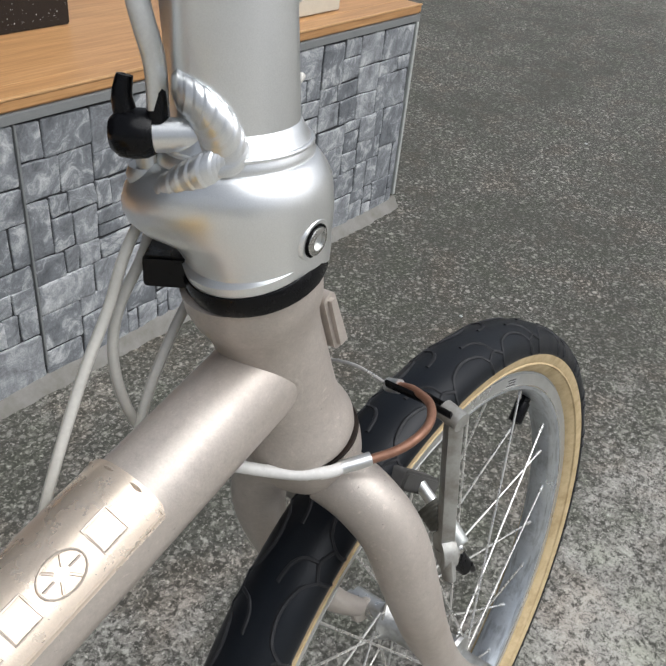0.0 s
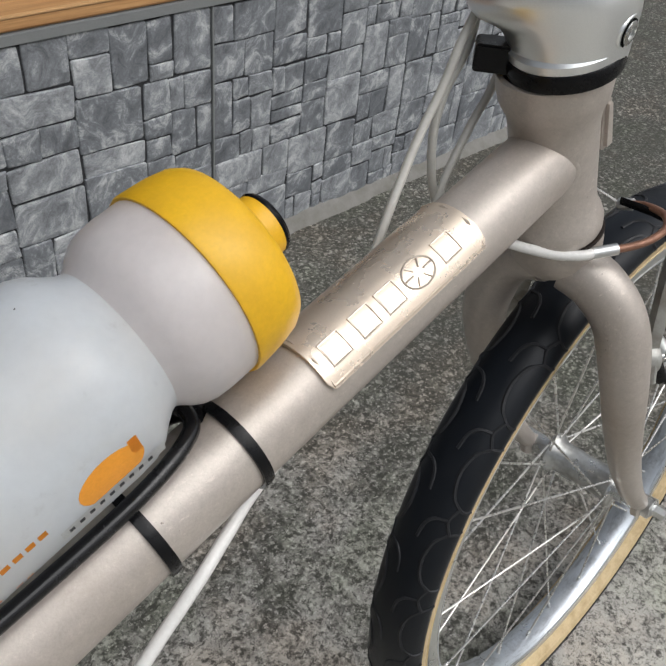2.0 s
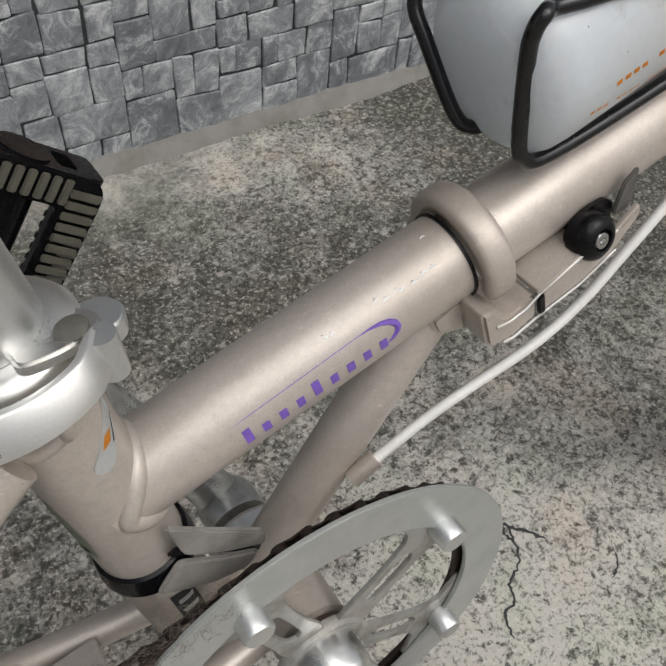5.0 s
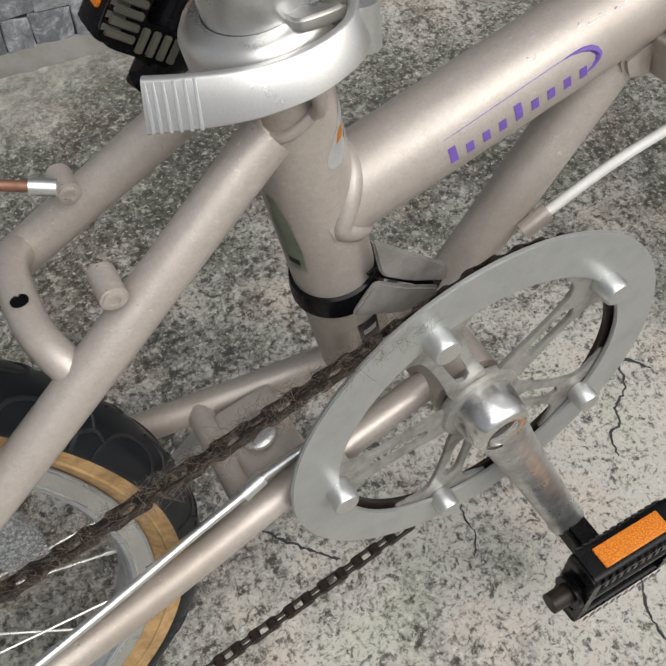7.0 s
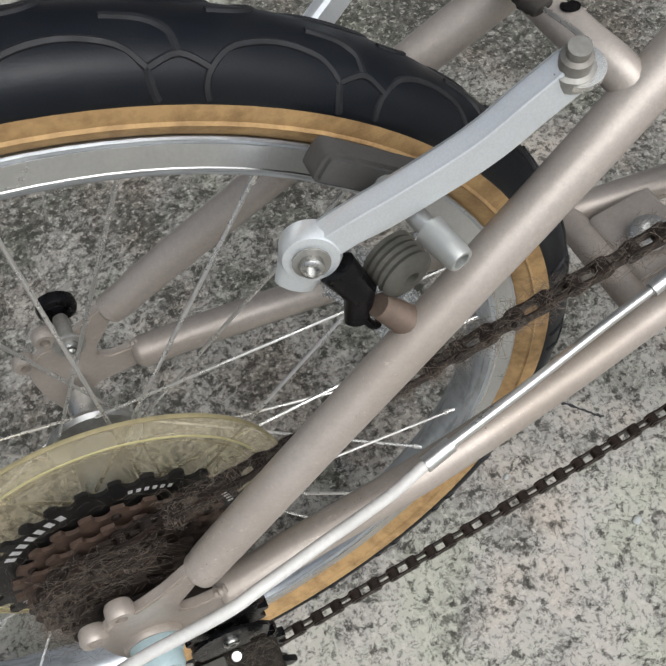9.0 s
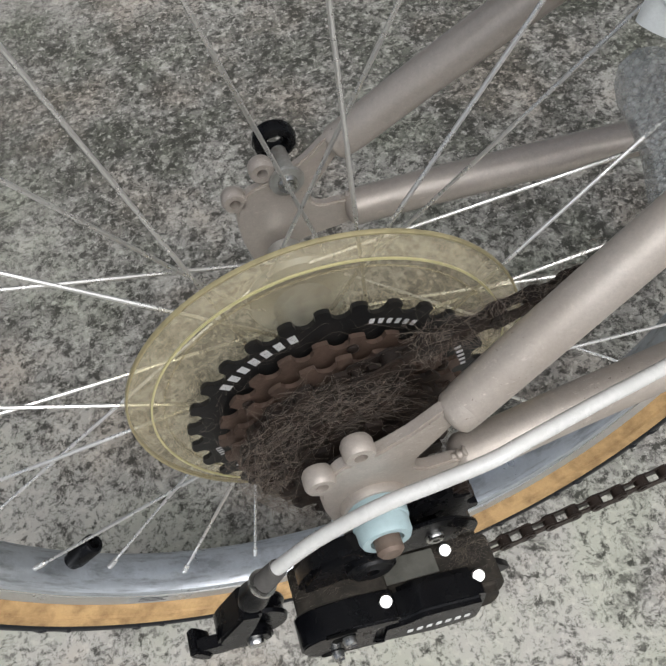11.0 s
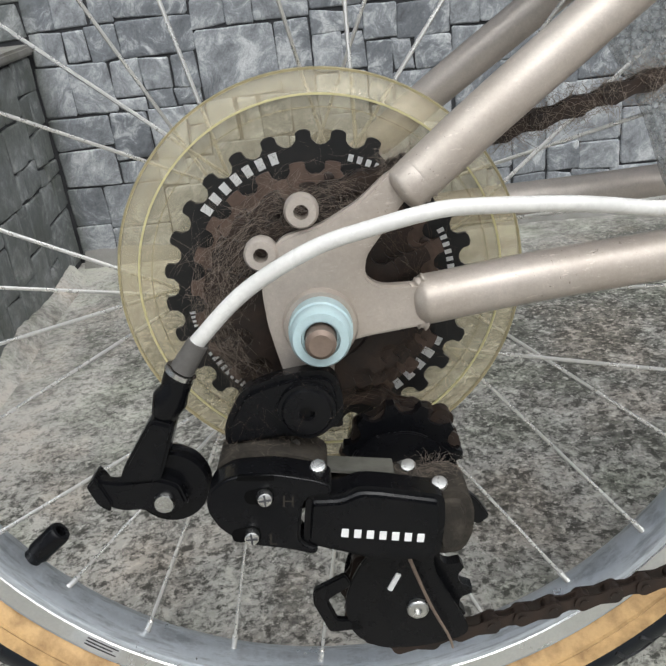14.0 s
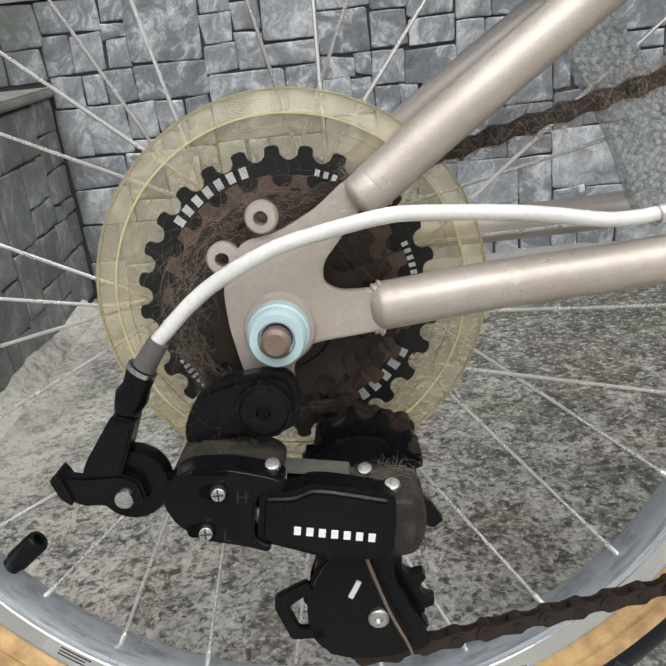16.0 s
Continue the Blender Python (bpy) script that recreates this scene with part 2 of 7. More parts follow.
REFLECTOR = material("orange_reflector", (0.9, 0.33, 0.02), 0.3)
rb = REFLECTOR.node_tree.nodes["Principled BSDF"]
rv = node(REFLECTOR, "ShaderNodeTexVoronoi", Scale=900)
link(REFLECTOR, coords(REFLECTOR), rv.inputs["Vector"])
link(REFLECTOR, ramp(REFLECTOR, rv.outputs["Distance"], [(0.0, (0.95, 0.40, 0.03)), (0.6, (0.62, 0.16, 0.01))]), rb.inputs["Base Color"])
bump(REFLECTOR, rv.outputs["Distance"], 0.4, 0.0005)
CLEAR_REFLECTOR = material("clear_reflector", (0.75, 0.77, 0.78), 0.15)
cb = CLEAR_REFLECTOR.node_tree.nodes["Principled BSDF"]
cv = node(CLEAR_REFLECTOR, "ShaderNodeTexVoronoi", Scale=420)
link(CLEAR_REFLECTOR, coords(CLEAR_REFLECTOR), cv.inputs["Vector"])
link(CLEAR_REFLECTOR, ramp(CLEAR_REFLECTOR, cv.outputs["Distance"], [(0.15, (0.62, 0.64, 0.64)), (0.7, (0.30, 0.32, 0.33))]), cb.inputs["Base Color"])
bump(CLEAR_REFLECTOR, cv.outputs["Distance"], 0.3, 0.0005)
see = node(CLEAR_REFLECTOR, "ShaderNodeBsdfTransparent")
fog = node(CLEAR_REFLECTOR, "ShaderNodeMixShader")
fog.inputs["Fac"].default_value = 0.45
link(CLEAR_REFLECTOR, see.outputs["BSDF"], fog.inputs[1])
link(CLEAR_REFLECTOR, cb.outputs["BSDF"], fog.inputs[2])
link(CLEAR_REFLECTOR, fog.outputs["Shader"], CLEAR_REFLECTOR.node_tree.nodes["Material Output"].inputs["Surface"])


def concrete(name, light, stained, scale=1.0):
    """Speckled exposed concrete: pale and black grains, denser grime in patches; stained also paints in shade."""
    m = material(name, light, 0.9)
    b = m.node_tree.nodes["Principled BSDF"]
    v = coords(m)

    def math_(op, a, c, d=None):
        n = node(m, "ShaderNodeMath")
        n.operation = op
        for k, x in enumerate((a, c) if d is None else (a, c, d)):
            if hasattr(x, "links"):
                link(m, x, n.inputs[k])
            else:
                n.inputs[k].default_value = x
        return n.outputs[0]

    warp = node(m, "ShaderNodeTexNoise", Scale=60 * scale, Detail=3)
    link(m, v, warp.inputs["Vector"])
    wv = node(m, "ShaderNodeVectorMath")
    wv.operation = "MULTIPLY_ADD"
    link(m, warp.outputs["Color"], wv.inputs[0])
    wv.inputs[1].default_value = (0.012, 0.012, 0.012)
    link(m, v, wv.inputs[2])
    fine = noise_of(m, wv.outputs[0], 270 * scale, 4, 0.62)
    grit = noise_of(m, wv.outputs[0], 120 * scale, 6, 0.70)
    pale = noise_of(m, coords(m, (1.31, 1.31, 1.31)), 140 * scale, 5, 0.68)
    patch = noise_of(m, v, 2.6, 6, 0.6)
    blot = noise_of(m, wv.outputs[0], 20, 7, 0.72)
    lift = math_("ADD", math_("MULTIPLY", math_("SUBTRACT", patch, 0.5), 2.4), math_("MULTIPLY_ADD", math_("SUBTRACT", blot, 0.5), 2.6, 0.5))
    calm, far = 0.0, 0.0
    if stained:
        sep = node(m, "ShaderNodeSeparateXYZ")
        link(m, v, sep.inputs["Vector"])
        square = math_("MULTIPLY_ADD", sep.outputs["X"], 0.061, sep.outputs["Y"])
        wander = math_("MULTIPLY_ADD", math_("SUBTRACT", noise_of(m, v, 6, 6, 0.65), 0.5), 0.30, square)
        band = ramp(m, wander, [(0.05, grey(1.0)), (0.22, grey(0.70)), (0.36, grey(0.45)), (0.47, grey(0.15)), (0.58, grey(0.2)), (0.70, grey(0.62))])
        # far: the ground ahead turns darker, shade painted in along with moss
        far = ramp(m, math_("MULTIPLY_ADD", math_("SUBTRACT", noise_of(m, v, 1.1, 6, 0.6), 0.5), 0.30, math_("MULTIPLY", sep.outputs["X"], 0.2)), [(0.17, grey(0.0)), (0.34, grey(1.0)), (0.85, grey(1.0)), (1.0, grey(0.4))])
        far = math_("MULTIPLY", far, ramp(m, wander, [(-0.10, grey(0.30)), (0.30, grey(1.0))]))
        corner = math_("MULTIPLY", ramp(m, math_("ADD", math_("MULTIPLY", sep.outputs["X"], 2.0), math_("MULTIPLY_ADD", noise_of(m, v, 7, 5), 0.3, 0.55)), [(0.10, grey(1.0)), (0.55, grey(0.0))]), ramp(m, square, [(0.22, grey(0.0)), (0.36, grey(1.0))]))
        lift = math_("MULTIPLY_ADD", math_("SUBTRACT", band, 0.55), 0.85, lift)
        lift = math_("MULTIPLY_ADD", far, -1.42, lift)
        # darker round one spot between bicycle and wall, with an uneven edge
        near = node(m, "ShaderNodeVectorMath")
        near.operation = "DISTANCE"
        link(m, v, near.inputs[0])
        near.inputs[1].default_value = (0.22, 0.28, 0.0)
        dark_blot = ramp(m, math_("MULTIPLY_ADD", math_("SUBTRACT", noise_of(m, v, 8, 6, 0.65), 0.5), 0.22, near.outputs["Value"]), [(0.08, grey(1.0)), (0.24, grey(0.0))])
        lift = math_("MULTIPLY_ADD", dark_blot, -0.16, lift)
        calm = math_("MULTIPLY", ramp(m, wander, [(0.58, grey(0.0)), (0.72, grey(0.75))]), ramp(m, math_("MULTIPLY", sep.outputs["X"], 0.5), [(0.28, grey(1.0)), (0.45, grey(0.0))]))
        calm = math_("MAXIMUM", calm, math_("MULTIPLY", corner, 0.6))
        lift = math_("MULTIPLY_ADD", corner, 0.55, lift)
    lift = math_("MAXIMUM", lift, -0.6)
    sparse = node(m, "ShaderNodeMapRange")
    link(m, lift, sparse.inputs[0])
    for k, x in enumerate((-0.6, 0.35, 0.6, 1.0)):
        sparse.inputs[k + 1].default_value = x
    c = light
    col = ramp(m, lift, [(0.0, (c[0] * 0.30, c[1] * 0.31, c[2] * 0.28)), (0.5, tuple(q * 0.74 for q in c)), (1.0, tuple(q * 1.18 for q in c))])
    low = math_("MULTIPLY_ADD", lift, -0.070, 0.522)
    deep = node(m, "ShaderNodeMapRange")
    for k, x in enumerate((fine, math_("ADD", low, 0.045), math_("ADD", low, -0.085))):
        link(m, x, deep.inputs[k])
    gap = node(m, "ShaderNodeMapRange")
    for k, x in enumerate((grit, math_("ADD", low, 0.02), math_("ADD", low, -0.07))):
        link(m, x, gap.inputs[k])
    keep = math_("SUBTRACT", 1.0, calm)
    col = blend(m, math_("MULTIPLY", math_("MULTIPLY", deep.outputs[0], 0.70), keep), col, tuple(q * 0.16 for q in c))
    col = blend(m, math_("MULTIPLY", math_("MULTIPLY", gap.outputs[0], 0.9), keep), col, (c[0] * 0.10, c[1] * 0.10, c[2] * 0.09))
    col = blend(m, math_("MULTIPLY", math_("MULTIPLY", ramp(m, pale, [(0.54, grey(0)), (0.66, grey(0.8))]), sparse.outputs[0]), keep), col, tuple(min(q * 1.45, 0.8) for q in c))
    fleck = ramp(m, noise_of(m, coords(m, (0.77, 0.77, 0.77)), 80 * scale, 5, 0.66), [(0.57, grey(0)), (0.66, grey(0.6))])
    col = blend(m, math_("MULTIPLY", math_("MULTIPLY", fleck, sparse.outputs[0]), keep), col, tuple(min(q * 1.35, 0.8) for q in c))
    # single pale aggregate stones, plainest where the ground ahead is dark
    for size_, chance, reach in ((85, 0.70, 0.42), (150, 0.62, 0.40)):
        cell = node(m, "ShaderNodeTexVoronoi", Scale=size_ * scale)
        link(m, wv.outputs[0], cell.inputs["Vector"])
        pick = node(m, "ShaderNodeSeparateColor")
        link(m, cell.outputs["Color"], pick.inputs["Color"])
        dot = math_("MULTIPLY", ramp(m, cell.outputs["Distance"], [(reach * 0.6, grey(1)), (reach, grey(0))]), ramp(m, pick.outputs["Red"], [(chance, grey(0)), (chance + 0.08, grey(1))]))
        dot = math_("MULTIPLY", dot, math_("MULTIPLY_ADD", far, 0.42, 0.14))
        col = blend(m, math_("MULTIPLY", dot, keep), col, tuple(min(q * 1.25, 0.8) for q in c))
    if stained:
        # dark green of the far ground: moss plus shade put into the colour
        moss_shade = math_("MULTIPLY", far, ramp(m, noise_of(m, v, 3.4, 7, 0.68), [(0.36, grey(0.72)), (0.60, grey(0.05))]))
        col = blend(m, moss_shade, col, (0.050, 0.051, 0.041))
    tint = ramp(m, noise_of(m, v, 9, 5), [(0.36, (1.06, 0.99, 0.92)), (0.5, (1.0, 1.0, 0.98)), (0.64, (0.95, 0.99, 0.90))])
    link(m, blend(m, 1.0, col, tint, "MULTIPLY"), b.inputs["Base Color"])
    bump(m, grit, 0.5, 0.003)
    return m


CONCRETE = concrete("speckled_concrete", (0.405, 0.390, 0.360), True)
SKIRT = worn("cement_skirting", (0.215, 0.208, 0.192), 0.9, 0, 400, 26, 0.5, 0.85, 0.4, dirt=(0.14, 0.135, 0.11))


def stone_tile(name):
    """Grey stone-look tile with pale veins; every stone has its own tone."""
    m = material(name, (0.3, 0.3, 0.32), 0.62)
    b = m.node_tree.nodes["Principled BSDF"]
    v = coords(m)
    info = node(m, "ShaderNodeObjectInfo")
    isle = node(m, "ShaderNodeNewGeometry")
    rnd = node(m, "ShaderNodeMath")
    rnd.operation = "ADD"
    link(m, info.outputs["Random"], rnd.inputs[0])
    link(m, isle.outputs["Random Per Island"], rnd.inputs[1])
    frac = node(m, "ShaderNodeMath")
    frac.operation = "FRACT"
    link(m, rnd.outputs[0], frac.inputs[0])
    move = node(m, "ShaderNodeVectorMath")
    move.operation = "MULTIPLY_ADD"
    link(m, rnd.outputs[0], move.inputs[0])
    move.inputs[1].default_value = (3.1, 1.7, 2.3)
    link(m, v, move.inputs[2])
    warp = noise_of(m, move.outputs[0], 9, 3)
    wv = node(m, "ShaderNodeVectorMath")
    wv.operation = "MULTIPLY_ADD"
    link(m, warp, wv.inputs[0])
    wv.inputs[1].default_value = (0.15, 0.10, 0.19)
    link(m, move.outputs[0], wv.inputs[2])
    cloud = noise_of(m, wv.outputs[0], 27, 9, 0.76)
    grain = noise_of(m, v, 420, 3)
    tone = ramp(m, frac.outputs[0], [(0.0, (0.19, 0.205, 0.222)), (0.5, (0.265, 0.282, 0.30)), (1.0, (0.37, 0.388, 0.405))])
    col = blend(m, ramp(m, cloud, [(0.30, grey(0.85)), (0.52, grey(0.0))]), tone, (0.055, 0.058, 0.066))
    col = blend(m, ramp(m, cloud, [(0.51, grey(0)), (0.63, grey(0.9))]), col, (0.60, 0.615, 0.62))
    col = blend(m, ramp(m, grain, [(0.35, grey(0.25)), (0.6, grey(0))]), col, (0.06, 0.06, 0.065))
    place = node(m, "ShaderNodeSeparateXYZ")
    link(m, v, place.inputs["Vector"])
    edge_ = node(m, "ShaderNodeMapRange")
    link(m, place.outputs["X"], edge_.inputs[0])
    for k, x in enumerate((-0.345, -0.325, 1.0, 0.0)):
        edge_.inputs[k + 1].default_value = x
    # algae green on the side wall, with its shade painted into the colour
    algae_shade = blend(m, 1.0, ramp(m, noise_of(m, v, 11, 6, 0.65), [(0.30, grey(0.35)), (0.60, grey(0.85))]), edge_.outputs[0], "MULTIPLY")
    col = blend(m, algae_shade, col, (0.075, 0.082, 0.066))
    link(m, col, b.inputs["Base Color"])
    bump(m, cloud, 0.22, 0.003)
    return m


STONE = stone_tile("stone_look_tile")
JOINT = worn("dark_joint", (0.035, 0.036, 0.039), 0.9, 0, 400, 20, 1.8, 0.5, 0.2)
WOOD = material("wood_look_top", (0.40, 0.19, 0.06), 0.35)
wv_ = coords(WOOD, (1.2, 14, 14))
wg = noise_of(WOOD, wv_, 5, 7, 0.7)
wg2 = noise_of(WOOD, coords(WOOD, (3, 90, 90)), 4, 4)
wc = ramp(WOOD, wg, [(0.3, (0.42, 0.22, 0.085)), (0.55, (0.56, 0.31, 0.13)), (0.75, (0.64, 0.38, 0.18))])
wc = blend(WOOD, ramp(WOOD, wg2, [(0.4, grey(0.3)), (0.6, grey(0))]), wc, (0.22, 0.09, 0.03))
link(WOOD, wc, WOOD.node_tree.nodes["Principled BSDF"].inputs["Base Color"])
WOOD_EDGE = worn("worn_wood_edge", (0.62, 0.38, 0.18), 0.4, 0, 300, 20, 0.7, 0.4, 0.05)
TRIM = worn("grey_edge_trim", (0.25, 0.26, 0.26), 0.5, 0.2, 500, 20, 0.75, 0.4, 0.05)
PALE_TRIM = worn("pale_corner_trim", (0.45, 0.47, 0.45), 0.5, 0, 500, 20, 0.8, 0.4, 0.05)
GRANITE = material("black_granite", (0.01, 0.01, 0.011), 0.12)
gn = noise_of(GRANITE, coords(GRANITE), 260, 3)
link(GRANITE, ramp(GRANITE, gn, [(0.66, (0.008, 0.008, 0.009)), (0.72, (0.55, 0.55, 0.52))]), GRANITE.node_tree.nodes["Principled BSDF"].inputs["Base Color"])
CARD = worn("pale_card", (0.62, 0.58, 0.48), 0.7, 0, 500, 30, 0.8, 0.4, 0.05)


# ---- mesh tools ----
def smooth_all(bm, limit=42):
    for f in bm.faces:
        f.smooth = True
    for e in bm.edges:
        if len(e.link_faces) == 2 and e.calc_face_angle(0) > radians(limit):
            e.smooth = False


def part(name, bm, mat, parent=None, label="", limit=42):
    bmesh.ops.recalc_face_normals(bm, faces=bm.faces)
    smooth_all(bm, limit)
    me = bpy.data.meshes.new(name)
    bm.to_mesh(me)
    bm.free()
    me.materials.append(mat)
    ob = new(name, me)
    ob.parent = parent
    return tagged(ob, label)


def shared(name, mesh, parent, m):
    ob = new(name, mesh)
    ob.parent = parent
    ob.matrix_local = m
    return ob


def skin(bm, rings, close=False, caps=True):
    """Joins rings of equal vertex count into a surface."""
    vs = [[bm.verts.new(p) for p in ring] for ring in rings]
    n = len(vs[0])
    for a, b in zip(vs, vs[1:] + (vs[:1] if close else [])):
        for i in range(n):
            bm.faces.new((a[i], a[(i + 1) % n], b[(i + 1) % n], b[i]))
    if caps and not close:
        bm.faces.new(vs[0][::-1])
        bm.faces.new(vs[-1])
    return bm


def bend(points, steps=8, closed=False):
    """A smooth line through the points."""
    p = [Vector(q) for q in points]
    out, n = [], len(p)
    for i in range(n if closed else n - 1):
        a, b, c, d = (p[(i + k) % n] if closed else p[min(max(i + k, 0), n - 1)] for k in (-1, 0, 1, 2))
        for s in range(steps):
            t = s / steps
            out.append(0.5 * (2 * b + (c - a) * t + (2 * a - 5 * b + 4 * c - d) * t * t + (3 * b - a - 3 * c + d) * t ** 3))
    return out if closed else out + [p[-1]]


def sweep(bm, line, radius, seg=12, closed=False, flat=1.0, up=(0, 1, 0)):
    """A tube along a line; radius a number or one for each end; flat squeezes it along its second axis."""
    line = [Vector(q) for q in line]
    n, rings, ref = len(line), [], Vector(up)
    for i, q in enumerate(line):
        t = (line[(i + 1) % n] - line[i - 1]) if closed else (line[min(i + 1, n - 1)] - line[max(i - 1, 0)])
        t.normalize()
        u = ref - t * ref.dot(t)
        if u.length < 1e-4:
            u = t.orthogonal()
        u.normalize()
        ref = u
        w = t.cross(u)
        k = i / max(n - 1, 1)
        r = radius(k) if callable(radius) else (radius if isinstance(radius, (int, float)) else radius[0] + (radius[1] - radius[0]) * k)
        rings.append([q + (u * math.cos(a) * flat + w * math.sin(a)) * r for a in (2 * math.pi * j / seg for j in range(seg))])
    return skin(bm, rings, closed)


def tube(a, b, r, seg=24, r2=None):
    return sweep(bmesh.new(), [a, b], (r, r if r2 is None else r2), seg)


def pipe(points, r, seg=10, steps=8, bm=None, **kw):
    return sweep(bm or bmesh.new(), bend(points, steps), r, seg, **kw)


def lathe(profile, seg=96, centre=(0, 0, 0), axis=(0, 1, 0), closed=True, bm=None):
    """Turns pairs (radius, place along the axis) round the axis."""
    bm = bm or bmesh.new()
    ax = Vector(axis).normalized()
    u = Vector((0, 0, 1)) if abs(ax.z) < 0.9 else Vector((1, 0, 0))
    u = (u - ax * u.dot(ax)).normalized()
    w = ax.cross(u)
    c = Vector(centre)
    rings = [[c + ax * y + (u * math.cos(t) + w * math.sin(t)) * max(r, 1e-5) for r, y in profile] for t in (2 * math.pi * i / seg for i in range(seg))]
    vs = [[bm.verts.new(p) for p in ring] for ring in rings]
    n = len(profile)
    for a, b in zip(vs, vs[1:] + vs[:1]):
        for i in range(n if closed else n - 1):
            bm.faces.new((a[i], a[(i + 1) % n], b[(i + 1) % n], b[i]))
    bmesh.ops.remove_doubles(bm, verts=bm.verts, dist=2e-5)
    return bm


def round_out(outline, radius, steps=4):
    """Rounds the corners of an outline of pairs."""
    out, n = [], len(outline)
    for i in range(n):
        a, b, c = (Vector(outline[(i + k) % n]) for k in (-1, 0, 1))
        da, dc = a - b, c - b
        r = min(radius, da.length * 0.45, dc.length * 0.45)
        p, q = b + da.normalized() * r, b + dc.normalized() * r
        for s in range(steps + 1):
            t = s / steps
            out.append((p * (1 - t) ** 2 + b * 2 * t * (1 - t) + q * t * t)[:])
    return out


def slab(outline, y0, y1, edge=0.0008, place=None, holes=(), bm=None, seg=2):
    """A plate with an outline of (x, z) pairs between y0 and y1, its edges eased; holes are outlines too."""
    own = bmesh.new()
    loops = [outline, *holes]
    lids = []
    for s, y in ((1, y0), (-1, y1)):
        rim = []
        for k, lp in enumerate(loops):
            vs = [own.verts.new((x, y, z)) for x, z in lp]
            rim += [own.edges.new((vs[i], vs[(i + 1) % len(vs)])) for i in range(len(vs))]
            lids.append((s, k, vs))
        if holes:
            bmesh.ops.triangle_fill(own, edges=rim, use_beauty=True)
        else:
            own.faces.new(lids[-1][2])
    for k in range(len(loops)):
        a, b = [vs for s, j, vs in lids if j == k]
        for i in range(len(a)):
            own.faces.new((a[i], a[(i + 1) % len(a)], b[(i + 1) % len(b)], b[i]))
    bmesh.ops.recalc_face_normals(own, faces=own.faces)
    if edge:
        sharp = [e for e in own.edges if len(e.link_faces) == 2 and e.calc_face_angle(0) > 1.2]
        bmesh.ops.bevel(own, geom=sharp, offset=edge, segments=seg, affect="EDGES", clamp_overlap=True)
    if place is not None:
        own.transform(place)
    if bm is None:
        return own
    return add(bm, own)


def add(bm, other, m=None):
    """Puts another bmesh into bm."""
    if m is not None:
        other.transform(m)
    me = bpy.data.meshes.new("join")
    other.to_mesh(me)
    other.free()
    bm.from_mesh(me)
    bpy.data.meshes.remove(me)
    return bm


def block(x0, x1, y0, y1, z0, z1, edge=0.001):
    return slab([(x0, z0), (x1, z0), (x1, z1), (x0, z1)], y0, y1, edge)


def circle(x, z, r, n=20):
    return [(x + r * math.cos(2 * math.pi * i / n), z + r * math.sin(2 * math.pi * i / n)) for i in range(n)]


def mm(*pairs):
    return [(x / 1000, z / 1000) for x, z in pairs]


def button(at, axis, r, h, dome=0.35, hex_hole=0.0):
    """A round bolt or rivet head standing on at along the axis, with a six-sided socket if wanted."""
    prof = [(0, 0), (r, 0), (r, h * (1 - dome)), (r * 0.85, h * 0.93), (r * 0.6, h), (max(hex_hole, 0.0), h)]
    if hex_hole:
        prof += [(hex_hole, h * 0.35), (0, h * 0.35)]
    return lathe(prof, 6 * 4, at, axis, closed=False)


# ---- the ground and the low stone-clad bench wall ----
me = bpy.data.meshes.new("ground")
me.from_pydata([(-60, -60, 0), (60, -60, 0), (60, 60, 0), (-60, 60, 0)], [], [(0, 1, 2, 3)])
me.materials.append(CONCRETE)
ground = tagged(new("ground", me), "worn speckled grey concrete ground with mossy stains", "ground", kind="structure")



def crack(points, width, seed):
    """A thin dark crack in the concrete, of uneven width."""
    g, bm, rows_ = random.Random(seed), bmesh.new(), []
    line = bend([(x, y, 0.0) for x, y in points], 7)
    for i, p in enumerate(line):
        t = (line[min(i + 1, len(line) - 1)] - line[max(i - 1, 0)]).normalized()
        n = Vector((-t.y, t.x, 0))
        w = width * g.uniform(0.35, 1.0) * min(1.0, (min(i, len(line) - 1 - i) + 0.4) / 3)
        o = n * g.uniform(-0.0012, 0.0012)
        rows_.append([bm.verts.new((p + o + n * k * w + Vector((0, 0, 0.0004 if abs(k) == 1 else 0.0007)))[:]) for k in (-1, 0, 1)])
    for a, b in zip(rows_, rows_[1:]):
        for k in (0, 1):
            bm.faces.new((a[k], a[k + 1], b[k + 1], b[k]))
    part("crack", bm, JOINT, ground)


crack([(0.300, 0.078), (0.318, 0.052), (0.334, 0.033), (0.345, 0.020)], 0.0016, 1)
crack([(0.672, 0.052), (0.664, 0.030), (0.654, 0.017), (0.636, 0.010), (0.626, -0.006), (0.612, -0.010), (0.604, -0.030)], 0.0015, 2)
crack([(0.655, 0.070), (0.668, 0.056), (0.680, 0.040), (0.694, 0.022)], 0.0022, 3)
crack([(0.668, 0.056), (0.664, 0.044), (0.667, 0.036)], 0.0020, 4)
crack([(0.545, -0.118), (0.531, -0.145), (0.528, -0.170), (0.516, -0.190)], 0.0015, 5)
crack([(0.740, -0.02), (0.730, -0.034), (0.716, -0.040)], 0.0012, 6)
crack([(0.47, 0.02), (0.455, 0.004), (0.452, -0.02), (0.44, -0.035)], 0.0010, 7)

